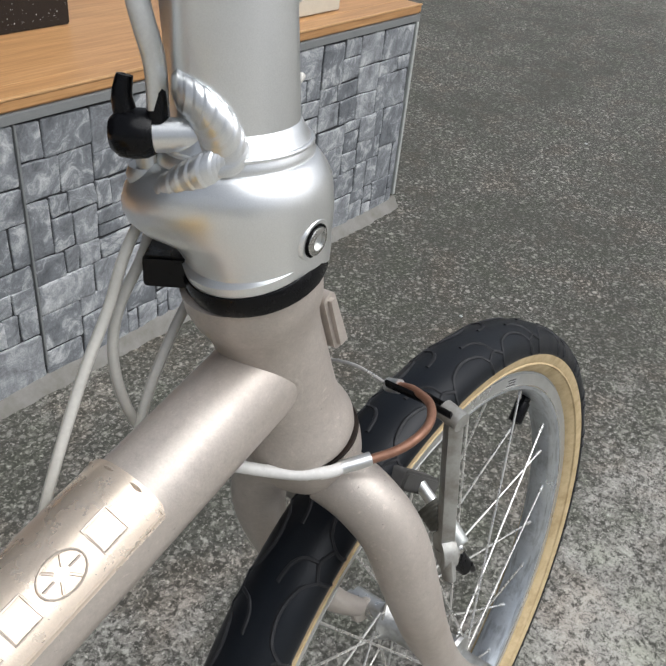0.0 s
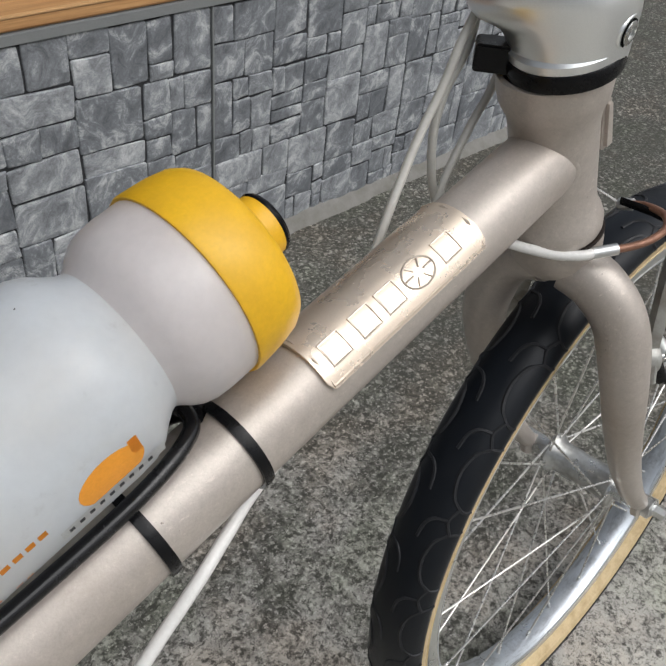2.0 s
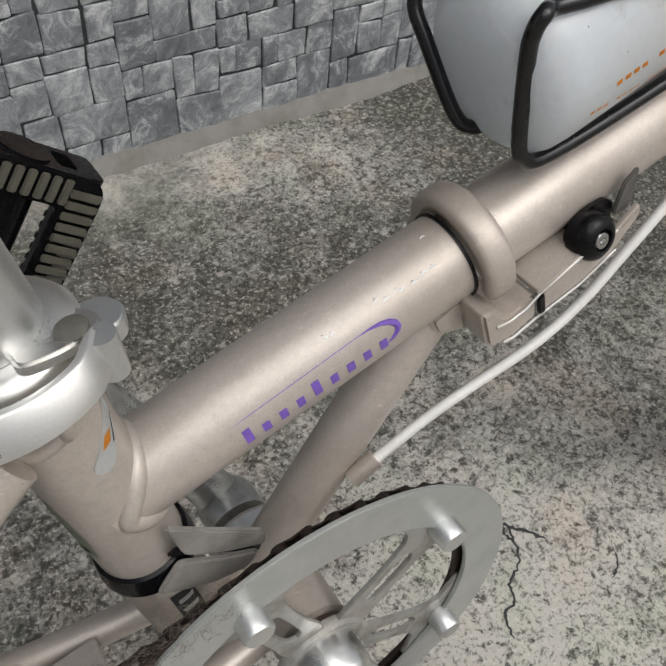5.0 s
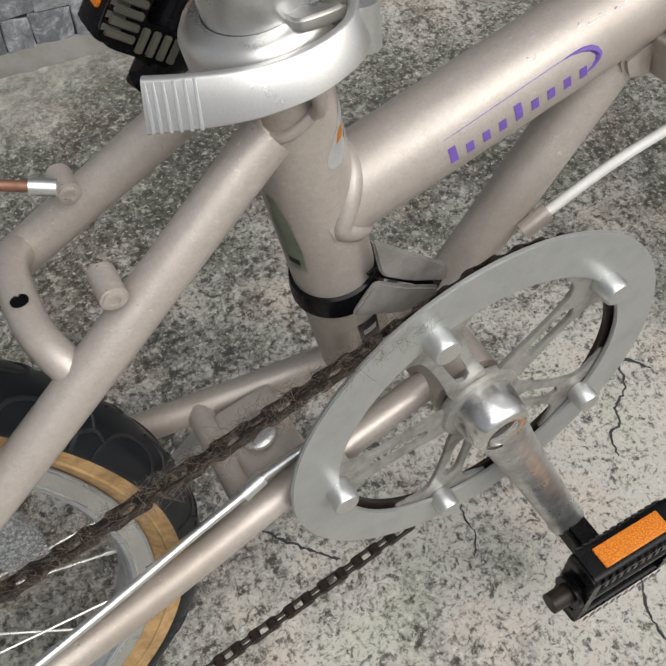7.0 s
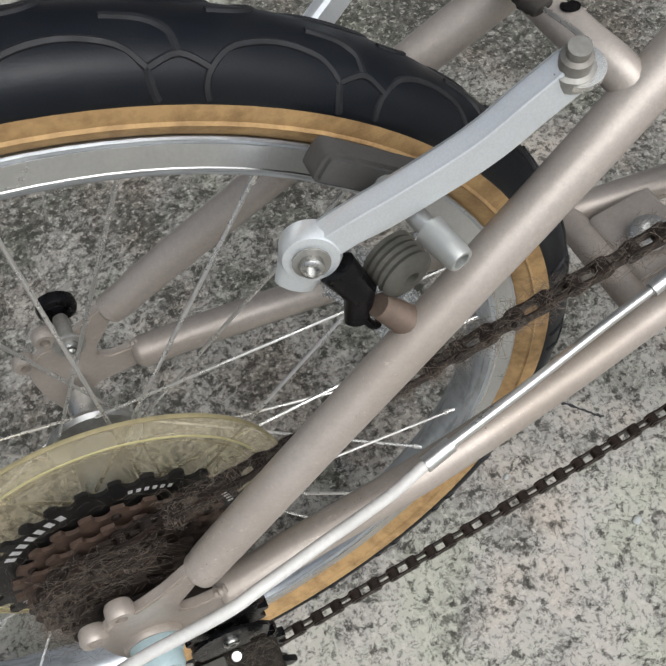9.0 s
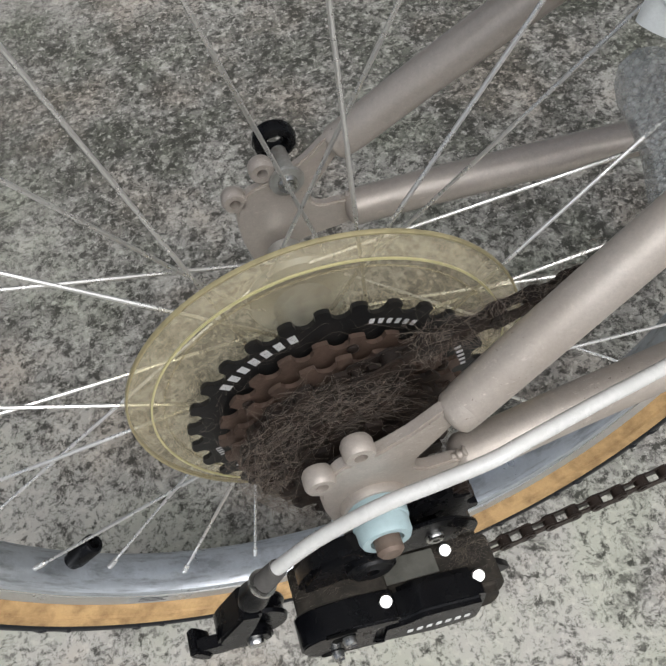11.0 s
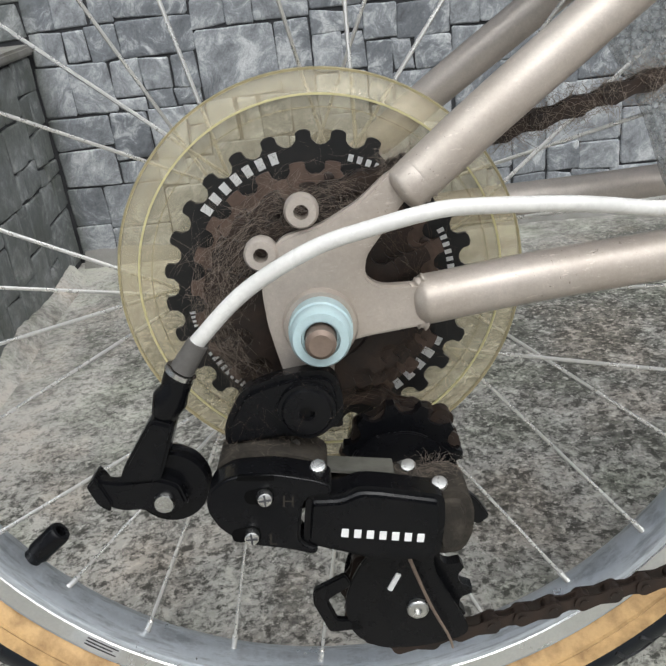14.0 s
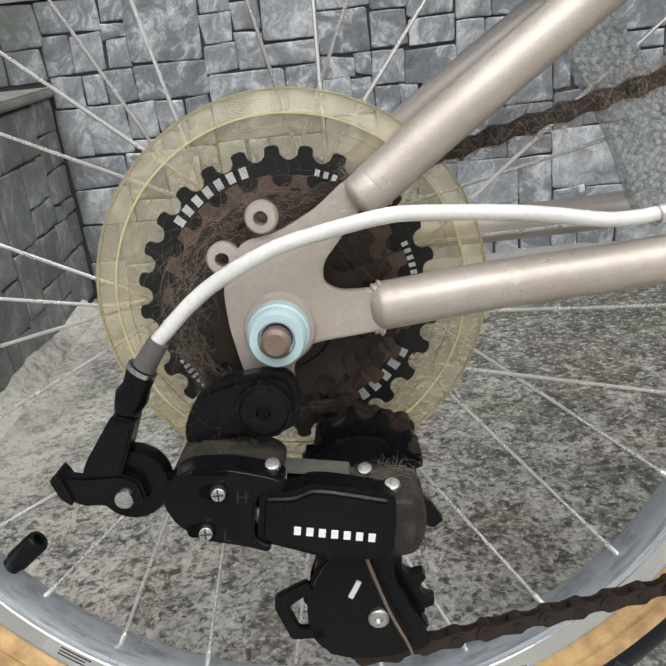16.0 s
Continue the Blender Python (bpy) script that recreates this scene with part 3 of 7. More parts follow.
def chip(x, y, size, seed):
    """A loose pale chip of stone on the ground."""
    g, bm = random.Random(seed), bmesh.new()
    bmesh.ops.create_icosphere(bm, subdivisions=2, radius=1.0)
    for v in bm.verts:
        k = 1 + 0.35 * noise.noise(v.co * 1.4 + Vector((seed * 3.1, 0, 0)))
        v.co = Vector((v.co.x * size * k, v.co.y * size * 0.75 * k, v.co.z * size * 0.35 * k))
    bmesh.ops.rotate(bm, verts=bm.verts, cent=(0, 0, 0), matrix=Matrix.Rotation(g.uniform(0, 3), 3, "Z"))
    low = min(v.co.z for v in bm.verts)
    ob = part("stone_chip", bm, PALE_TRIM)
    ob.location = (x, y, -low - 0.0004)
    tagged(ob, "small pale chip of stone on the concrete", "stone chip", "loose chips on the concrete")


chip(0.318, -0.058, 0.0042, 1)
chip(0.593, -0.062, 0.0030, 2)
chip(0.250, 0.014, 0.0028, 4)
chip(0.800, 0.555, 0.0030, 5)
chip(2.798, 0.439, 0.0060, 7)
chip(1.788, 0.309, 0.0040, 8)

WALL = pose(0, 0, 0, 0, 0, -3.491)
FACE, TOP, X0, X1 = 0.7575, 0.385, -0.345, 2.04
wall = part("wall_back", block(X0 - 0.2, X1 - 0.004, FACE, FACE + 0.42, 0.0, TOP, 0.002), JOINT)
wall.matrix_world = WALL
tagged(wall, "low bench wall clad in grey stone-look tiles", "wall", kind="structure")
side = part("wall_side", block(X0 - 0.14, X0 - 0.0035, -0.05, FACE - 0.004, 0.0, 0.272, 0.002), JOINT)
side.matrix_world = WALL
tagged(side, "low side wall clad in grey stone-look tiles", "wall", kind="structure")
cope = part("coping", block(X0 - 0.15, X0 + 0.006, -0.05, FACE - 0.004, 0.274, 0.286, 0.003), SKIRT, side, "weathered cement coping")

trim = part("trim", block(X0 - 0.2, X1 + 0.004, FACE - 0.006, FACE + 0.42, TOP + 0.001, TOP + 0.0135, 0.001), TRIM)
trim.matrix_world = WALL
tagged(trim, "grey edge strip under the bench top", "trim", kind="structure")
corner = part("corner_trim", block(X1 - 0.007, X1 + 0.002, FACE - 0.0065, FACE + 0.001, 0.03, TOP, 0.001), PALE_TRIM)
corner.matrix_world = WALL
tagged(corner, "pale strip on the corner of the bench wall", "trim", kind="structure")
seam = part("seam_trim", block(1.1705, 1.1735, FACE - 0.0058, FACE + 0.002, 0.034, TOP, 0.0004), TRIM)
seam.matrix_world = WALL
tagged(seam, "thin upright joint strip between wall tiles", "trim", kind="structure")

bench = new("bench_top")
tagged(bench, "orange-brown wood-look bench top with worn pale edge", "bench top")
bench.matrix_world = WALL
part("board", block(X0 - 0.2, X1 + 0.008, FACE - 0.004, FACE + 0.40, TOP + 0.0145, TOP + 0.031, 0.003), WOOD, bench)
part("edge_line", block(X0 - 0.2, X1 + 0.008, FACE - 0.0052, FACE + 0.0005, TOP + 0.0285, TOP + 0.0318, 0.001), WOOD_EDGE, bench, "pale worn edge")
part("edge_line", block(X0 - 0.2, X1 + 0.008, FACE + 0.036, FACE + 0.0385, TOP + 0.030, TOP + 0.0314, 0.0004), WOOD_EDGE, bench, "pale scored line")

back = part("wall_panel", block(X0 - 0.2, 1.42, FACE + 0.215, FACE + 0.40, TOP + 0.0315, TOP + 0.9, 0.002), GRANITE)
back.matrix_world = WALL
tagged(back, "glossy black speckled stone panel behind the bench", "wall panel", kind="structure")
card = part("card_box", block(1.62, 1.86, FACE + 0.05, FACE + 0.23, TOP + 0.0322, TOP + 0.06, 0.002), CARD)
card.matrix_world = WALL
tagged(card, "flat pale cardboard box lying on the bench top", "box")

# the cement skirting: a rough fillet between wall and ground
rng = random.Random(5)
bm = bmesh.new()
rows = []
for i in range(181):
    x = X0 + 0.005 + (X1 - X0) * i / 180
    h, w = 0.019 + 0.007 * noise.noise((x * 9, 1, 0)) + rng.uniform(-0.002, 0.002), 0.010 + 0.008 * noise.noise((x * 6, 4, 0)) + rng.uniform(-0.002, 0.002)
    rows.append([(x, FACE - 0.0005, h), (x, FACE - 0.006, h * 0.9), (x, FACE - 0.012, h * 0.45), (x, FACE - 0.014 - w * 0.4, 0.0045), (x, FACE - w - 0.010, 0.0012), (x, FACE - w - 0.014, -0.004), (x, FACE - 0.0005, -0.004)])
skirting = part("skirting", skin(bm, rows), SKIRT, limit=80)
skirting.matrix_world = WALL
tagged(skirting, "rough cement fillet along the foot of the wall", "skirting", kind="structure")
bm = bmesh.new()
rows = []
for i in range(71):
    y = -0.05 + (FACE - 0.01) * i / 70
    h, w = 0.019 + 0.007 * noise.noise((y * 9, 7, 0)) + rng.uniform(-0.002, 0.002), 0.010 + 0.008 * noise.noise((y * 6, 9, 0))
    rows.append([(X0 + 0.0005, y, h), (X0 + 0.006, y, h * 0.9), (X0 + 0.012, y, h * 0.45), (X0 + 0.014 + w * 0.4, y, 0.0045), (X0 + w + 0.010, y, 0.0012), (X0 + w + 0.014, y, -0.004), (X0 + 0.0005, y, -0.004)])
skirting2 = part("skirting", skin(bm, rows), CONCRETE, limit=80)
skirting2.matrix_world = WALL
tagged(skirting2, "rough cement fillet along the foot of the side wall", "skirting", kind="structure")


# ---- the folding bicycle: x ahead, y to its left, z up, from the rear hub ----
BIKE = Matrix(((0.99914, 0.04128, 0.00472, 0.01117), (-0.04155, 0.99268, 0.1134, 0.04369), (0, -0.11349, 0.99354, 0.23998), (0, 0, 0, 1)))
bike = new("folding_bicycle")
bike.matrix_world = BIKE
tagged(bike, "champagne-coloured folding bicycle leaning beside a stone wall", "bicycle")


def along(x):
    """Height of the main tube's axis at x."""
    return 0.1703 + 0.278 * (x - 0.34)


def weld(p, q, r, c, d, big, size=0.0026, ripples=40):
    """A weld bead where a tube from p towards q, of radius r, meets a round tube through c along d."""
    p, c = Vector(p), Vector(c)
    t, d = (Vector(q) - p).normalized(), Vector(d).normalized()
    u = t.orthogonal().normalized()
    w = t.cross(u)
    line = []
    for k in range(96):
        a = 2 * math.pi * k / 96
        o = p + (u * math.cos(a) + w * math.sin(a)) * r - c
        o, e = o - d * o.dot(d), t - d * t.dot(d)
        b, g, h = e.dot(e), o.dot(e), o.dot(o) - big * big
        s = (-g - math.sqrt(max(g * g - b * h, 0))) / b
        line.append(c + o + e * s + d * ((p + (u * math.cos(a) + w * math.sin(a)) * r + t * s - c).dot(d)))
    return sweep(bmesh.new(), line, lambda k: size * (1 + 0.02 * math.sin(math.pi * 2 * ripples * k)), 10, True)


# frame
frame_part = part("frame", tube((0.322, 0, along(0.322)), (0.482, 0, along(0.482)), 0.0190, 40), PAINT, bike)
part("front_tube", tube((0.493, 0, along(0.493)), (0.868, 0, along(0.868)), 0.0187, 40), PAINT, frame_part)
part("seat_tube", tube((0.3115, 0, 0.240), (0.3425, 0, 0.062), 0.0185, 40), PAINT, frame_part)
bm = lathe([(0.0235, 0.098), (0.0258, 0.0975), (0.0262, 0.090), (0.0250, 0.083), (0.0220, 0.076), (0.0212, 0.068), (0.0212, 0.030), (0.0222, 0.022),
            (0.0246, 0.0165), (0.0256, 0.0125), (0.0254, 0.0085), (0.0246, 0.0064), (0.020, 0.0060)], 48, (0.8795, 0, 0.2665), (-0.274, 0, 0.962), closed=False)
part("head_tube", bm, PAINT, frame_part)
part("brace_tube", pipe([(0.372, 0, 0.045), (0.397, 0, 0.080), (0.4635, 0, 0.170), (0.476, 0, 0.187)], 0.0125, 24), PAINT, frame_part)
part("bottom_bracket", lathe([(0.0, -0.036), (0.0165, -0.036), (0.0205, -0.034), (0.0205, 0.034), (0.0165, 0.036), (0, 0.036)], 40, (0.391, 0, 0.031), closed=False), PAINT, frame_part)
part("bracket_cup", lathe([(0.010, -0.041), (0.0172, -0.041), (0.0172, -0.0345), (0.010, -0.0345)], 32, (0.391, 0, 0.031)), BROWN_COG, frame_part, "rusty bearing cup")
part("bearing_ring", lathe([(0.0212, 0.006), (0.0245, 0.006), (0.0245, 0.030), (0.0212, 0.030)], 32, (0.391, 0, 0.031)), SATIN, frame_part, "shiny metal ring")
part("web_plate", slab(mm((330, 60), (350, 48), (388, 40), (392, 52), (366, 70), (336, 82)), -0.006, 0.006, 0.002), PAINT, frame_part)
for s in (-1, 1):
    part("seat_stay", pipe([(0.029, 0.0686 * s, 0.0395), (0.034, 0.0681 * s, 0.0430), (0.040, 0.0668 * s, 0.0471), (0.075, 0.061 * s, 0.0718), (0.19, 0.041 * s, 0.149), (0.300, 0.019 * s, 0.223)], lambda k: 0.0028 + (0.0047 + 0.0013 * k) * min(1, k * 11) ** 0.5, 20), PAINT, frame_part)
    part("chain_stay", pipe([(0.031, 0.0665 * s, 0.003), (0.037, 0.0661 * s, 0.0034), (0.044, 0.0656 * s, 0.0039), (0.075, 0.0625 * s, 0.006), (0.14, 0.056 * s, 0.0085), (0.22, 0.044 * s, 0.014), (0.30, 0.030 * s, 0.022), (0.375, 0.020 * s, 0.030)],
         lambda k: 0.0028 + 0.0057 * min(1, k * 10) ** 0.5, 20), PAINT, frame_part)
    boss = Vector((0.235, -0.0360, 0.1975)) if s < 0 else Vector((0.238, 0.0240, 0.1940))
    part("rack_boss", sweep(bmesh.new(), [boss, boss + Vector((0, 0.013, 0.0))], 0.0047, 20), PAINT, frame_part)
    part("boss_bolt", button(boss, (0, -1, 0), 0.0037, 0.0012, 0.3, 0.0018), PAINT, frame_part)
    drop = mm((-17, 20), (-10, 30), (4, 33), (16, 39), (26, 47), (40, 51), (42, 42), (31, 38), (24, 29), (17, 21), (16, 14), (21, 10.5), (36, 10), (36, -4.5), (14, -6.5), (7, -8), (3, -14), (2, -30), (-13, -30), (-14, -18), (-16, -8), (-17.5, 1), (-18, 12))
    part("dropout", slab(round_out(drop, 0.003, 3), 0.0655 * s, 0.0705 * s, 0.0009), PAINT, frame_part)
    for line_w in ([(0.030, 0.0425), (0.0325, 0.0457), (0.0350, 0.0487)], [(0.0350, 0.0362), (0.0380, 0.0382), (0.0410, 0.0402)], [(0.0310, 0.0085), (0.0335, 0.0099), (0.0360, 0.0112)], [(0.0310, -0.0030), (0.0335, -0.0042), (0.0360, -0.0052)]):
        part("weld_seam", pipe([(a_, 0.0682 * s, c_) for a_, c_ in line_w], lambda k: 0.0019 + 0.0004 * math.sin(k * 17), 10), PAINT, frame_part, "painted weld seam", 80)
    for x, z in ((-0.002, 0.038), (-0.0165, 0.0255)):
        part("eyelet", lathe([(0.0024, -0.0035), (0.0048, -0.0035), (0.0056, -0.002), (0.0056, 0.002), (0.0048, 0.0035), (0.0024, 0.0035)], 28, (x, 0.0690 * s, z)), PAINT, frame_part)
# brake bridge: a bent tube between the seat stays
part("brake_bridge", pipe([(0.2160, 0.0355, 0.1670), (0.2115, 0.0270, 0.1735), (0.2080, 0.0130, 0.1762), (0.2080, -0.0130, 0.1762), (0.2115, -0.0270, 0.1735), (0.2160, -0.0355, 0.1670)], 0.0066, 18), PAINT, frame_part)
part("bridge_hole", lathe([(0.0, 0.0), (0.0032, 0.0), (0.0032, 0.0006), (0.0, 0.0006)], 20, (0.2078, -0.0060, 0.1827), (0, 0.1, 1), closed=False), BLACK, frame_part, "dark drilled hole")
part("stay_bridge", pipe([(0.262, 0.036, 0.018), (0.262, -0.036, 0.018)], 0.008, 16), PAINT, frame_part)
part("stand_plate", slab(round_out(mm((266, 12), (266, 27), (300, 34), (300, 18)), 0.004), -0.022, 0.022, 0.001, Matrix.Identity(4)), PAINT, frame_part)
part("stand_bolt", button((0.281, -0.004, 0.033), (-0.15, 0, 1), 0.010, 0.004, 0.3, 0.004), SATIN, frame_part, "round zinc bolt")
part("kickstand", pipe([(0.285, 0.02, 0.012), (0.275, 0.05, -0.02), (0.215, 0.12, -0.19), (0.206, 0.13, -0.2235)], 0.006, 14), SATIN, bike, "grey metal kickstand")

SEAT_C, SEAT_D = (0.3115, 0, 0.240), (-0.031, 0, 0.178)
part("weld_seam", weld((0.60, 0, along(0.60)), (0.868, 0, along(0.868)), 0.0165, (0.8795, 0, 0.2665), (-0.274, 0, 0.962), 0.0180, 0.0034, 2), PAINT, frame_part, "painted weld seam", 80)
part("weld_seam", weld((0.45, 0, along(0.45)), (0.322, 0, along(0.322)), 0.0172, SEAT_C, SEAT_D, 0.0174, 0.0046, 5), PAINT, frame_part, "painted weld seam", 80)
for s in (-1, 1):
    part("weld_seam", weld((0.19, 0.041 * s, 0.149), (0.300, 0.019 * s, 0.223), 0.0082, SEAT_C, SEAT_D, 0.0180, 0.0027, 24), PAINT, frame_part, "painted weld seam", 80)

# hinge in the middle of the main tube
t_dir = Vector((1, 0, 0.278)).normalized()


def on_tube(x, dy=0.0, dz=0.0):
    n = Vector((-t_dir.z, 0, t_dir.x))
    return Vector((x, 0, along(x))) + n * dz + Vector((0, dy, 0))


def round_tube(x, v, out):
    a = radians(v)
    return on_tube(x, -math.sin(a) * out, math.cos(a) * out)


bm, rows_ = bmesh.new(), []
for k in range(33):
    v = -95 + 222 * k / 32
    e = min(k, 32 - k) / 3.0
    f = math.sqrt(max(0.05, 1 - (1 - min(e, 1)) ** 2))
    c, n_ = round_tube(0.4895, v, 0.0232), (round_tube(0.4895, v, 1.0) - round_tube(0.4895, v, 0.0)).normalized()
    rows_.append([c + (n_ * math.copysign(abs(math.cos(a)) ** 0.6, math.cos(a)) * 0.0043 + t_dir * math.copysign(abs(math.sin(a)) ** 0.6, math.sin(a)) * 0.0070) * f for a in (2 * math.pi * q / 16 for q in range(16))])
hinge = part("hinge", skin(bm, rows_), PAINT, bike, "thick rounded hinge collar", 60)
part("hinge_seam", lathe([(0.0180, -0.0006), (0.0200, -0.0006), (0.0200, 0.0006), (0.0180, 0.0006)], 40, on_tube(0.4812), t_dir), BLACK, hinge, "dark gap at the hinge")
HINGE = Matrix.Translation(on_tube(0.49)) @ Matrix(((t_dir.x, 0, -t_dir.z, 0), (0, 1, 0, 0), (t_dir.z, 0, t_dir.x, 0), (0, 0, 0, 1)))
part("hinge_block", slab(round_out(mm((-15, -10), (-14, -33), (-2, -36), (13, -33), (13, -19), (4, -22), (-4, -20), (-7, -12)), 0.003), -0.0290, -0.004, 0.002, HINGE), PAINT, hinge)
part("hinge_gusset", slab(round_out(mm((-30, -14), (-28, -26), (-14, -34), (-12, -12)), 0.004), -0.014, 0.010, 0.003, HINGE), PAINT, hinge)
part("hinge_ear", slab(round_out(mm((-9, 2), (-9, -14), (8, -14), (8, 4)), 0.004), 0.0195, 0.0290, 0.002, HINGE), PAINT, hinge)
part("latch_lever", slab(round_out(mm((15, -32), (15, -18), (34, -13), (58, -14), (70, -8), (70, -14), (56, -25), (36, -31)), 0.003), -0.0300, -0.0265, 0.0012, HINGE), PAINT, hinge, "worn champagne latch lever")
part("latch_flange", slab(round_out(mm((13, -19.5), (13, -16.5), (36, -12.5), (58, -12.5), (58, -15), (36, -15.5)), 0.001), -0.0305, -0.0120, 0.0008, HINGE), PAINT, hinge, "champagne lever flange")
# two thin bright lines laid along the latch edges
part("latch_edge", sweep(bmesh.new(), [HINGE @ Vector(p) for p in ((-0.009, -0.0296, -0.0215), (-0.002, -0.0298, -0.0232), (0.006, -0.0298, -0.0228), (0.014, -0.0302, -0.0185), (0.036, -0.0306, -0.0135), (0.056, -0.0306, -0.0130))], 0.0006, 8), CLAMP, hinge, "thin bright edge line")
part("latch_edge", sweep(bmesh.new(), [HINGE @ Vector(p) for p in ((-0.006, -0.0290, -0.0352), (-0.001, -0.0292, -0.0362), (0.012, -0.0296, -0.0336), (0.036, -0.0302, -0.0312), (0.056, -0.0302, -0.0252))], 0.0006, 8), CLAMP, hinge, "thin bright edge line")
part("latch_slot", slab(round_out(mm((12.4, -31), (12.4, -20), (15.8, -20), (15.8, -31)), 0.0012), -0.0312, -0.0290, 0.0004, HINGE), BLACK, hinge, "dark slot")
knob = slab(round_out(mm((36, -19), (37, -6), (46, -1), (58, -2), (63, -8), (61, -18), (50, -22)), 0.007, 6), -0.0265, -0.0140, 0.006, HINGE)
add(knob, lathe([(0.0105, -0.002), (0.0110, 0.003), (0.0098, 0.0070), (0.0068, 0.0092), (0.0050, 0.0094), (0.0045, 0.0070), (0, 0.0070)], 30, HINGE @ Vector((0.0455, -0.0235, -0.0120)), (0.0, -0.95, 0.25), closed=False))
part("latch_knob", knob, BLACK, hinge, "glossy black rubber stop")
part("knob_bolt", button(HINGE @ Vector((0.0455, -0.0303, -0.0105)), (0.0, -0.95, 0.25), 0.0040, 0.0025, 0.4, 0.0015), SCREW, hinge)
part("latch_tip", slab(round_out(mm((60, -12), (66, 2), (74, 6), (72, -6), (68, -14)), 0.002), -0.0240, -0.0220, 0.0005, HINGE), OLD_RUBBER, hinge)

# badge plate and its raised marks, wrapped on the front tube
def wrap(u, v, lift=0.0):
    """A place on the front tube: u along it from x = 0.49, v degrees round it (0 on top, 90 to the right)."""
    x = 0.49 + u * t_dir.x
    a = radians(v)
    r = 0.0187 + lift
    return on_tube(x, -math.sin(a) * r, math.cos(a) * r)


def sheet_on(u0, u1, v0, v1, lift, thick, nu=10, nv=14, corner=0.0):
    bm = bmesh.new()
    top, low = [], []
    for i in range(nu + 1):
        for j in range(nv + 1):
            u, v = u0 + (u1 - u0) * i / nu, v0 + (v1 - v0) * j / nv
            if corner and i in (0, nu) and j in (0, nv):
                u += (corner if i == 0 else -corner)
            top.append(bm.verts.new(wrap(u, v, lift + thick)))
            low.append(bm.verts.new(wrap(u, v, lift)))
    k = nv + 1
    for i in range(nu):
        for j in range(nv):
            q = (i * k + j, i * k + j + 1, (i + 1) * k + j + 1, (i + 1) * k + j)
            bm.faces.new([top[n] for n in q])
            bm.faces.new([low[n] for n in reversed(q)])
    rim = [i * k for i in range(nu + 1)] + [nu * k + j for j in range(1, nv + 1)] + [i * k + nv for i in range(nu - 1, -1, -1)] + [j for j in range(nv - 1, 0, -1)]
    for a, b in zip(rim, rim[1:] + rim[:1]):
        bm.faces.new((top[a], low[a], low[b], top[b]))
    return bm


def raised(bm, pairs, r, closed=False, lift=0.0008):
    line = []
    pts = pairs + pairs[:1] if closed else pairs
    for (u0, v0), (u1, v1) in zip(pts, pts[1:]):
        line += [wrap(u0 + (u1 - u0) * s / 4, v0 + (v1 - v0) * s / 4, lift) for s in range(4)]
    if not closed:
        line.append(wrap(*pts[-1], lift))
    return sweep(bm, line, r, 6, closed)


U0, U1, V0, V1 = 0.2143, 0.3110, -80, 70
badge = part("badge_plate", sheet_on(U0, U1, V0, V1, 0.0002, 0.0018, corner=0.002), PLATE, bike, "champagne metal badge with raised marks")
part("badge_rim", raised(bmesh.new(), [(U0 + 0.002, V0 + 4), (U0 + 0.002, V1 - 4), (U1 - 0.002, V1 - 4), (U1 - 0.002, V0 + 4)], 0.0008, True, 0.0019), PLATE, badge)
for i, u in enumerate((0.226, 0.243, 0.258, 0.275, 0.293)):
    bm = bmesh.new()
    if i == 3:
        ring = [(u + 0.0085 * math.cos(a), 36 + 17 * math.sin(a)) for a in (2 * math.pi * k / 20 for k in range(20))]
        raised(bm, ring, 0.0005, True, 0.0020)
        for k in range(6):
            a = 2 * math.pi * k / 6
            raised(bm, [(u + 0.003 * math.cos(a), 36 + 5 * math.sin(a)), (u + 0.0075 * math.cos(a), 36 + 15 * math.sin(a))], 0.0006, False, 0.0020)
    else:
        raised(bm, [(u - 0.0052, 22), (u + 0.0052, 22), (u + 0.0052, 50), (u - 0.0052, 50)], 0.0005, True, 0.0020)
    part("badge_mark", bm, PLATE_LINE, badge)

# cracked, lifting paint by the hinge
rng_chip = random.Random(12)
for u, v, long_ in ((-0.0490, 34, 0.004), (-0.0450, 39, 0.005), (-0.0395, 40, 0.006), (-0.0325, 43, 0.005), (-0.0275, 40, 0.004), (-0.0228, 41, 0.004), (-0.0735, 37, 0.003), (-0.0705, 38.5, 0.003), (-0.0185, 2, 0.003)):
    line_c = [(u + 1.5 * long_ * (k / 5 - 0.5), v + rng_chip.uniform(-2.2, 2.2)) for k in range(6)]
    part("paint_chip", raised(bmesh.new(), line_c, lambda k: 0.0002 + 0.0005 * math.sin(math.pi * k), False, -0.0002), PALE, frame_part, "pale lifting paint")
    part("paint_crack", raised(bmesh.new(), [(a, b - 2.6) for a, b in line_c[1:4]], lambda k: 0.00005 + 0.00018 * math.sin(math.pi * k), False, 0.0001), RECESS, frame_part, "dark paint crack")

# purple decal on the rear half of the main tube
decal = part("decal", raised(bmesh.new(), [(-0.135, 62), (-0.10, 60), (-0.067, 58), (-0.058, 58.2), (-0.0525, 60.5), (-0.0492, 64.5), (-0.0472, 70), (-0.0465, 76), (-0.0475, 82), (-0.0500, 88), (-0.0545, 93)], lambda k: 0.0003 + 0.0013 * max(0, math.sin(math.pi * max(0, (k - 0.25) / 0.75))), False, 0.0000), PURPLE, bike, "faded purple swoosh decal")
for i in range(9):
    u = -0.117 + i * 0.0078
    high = 22 if i in (0, 4) else 14
    part("decal_bar", sheet_on(u - 0.0017, u + 0.0017, 95 - high, 95, 0.0003, 0.0003, 2, 4), PURPLE, decal)
seat_ax = Vector((0.3115 - 0.3425, 0, 0.178)).normalized()


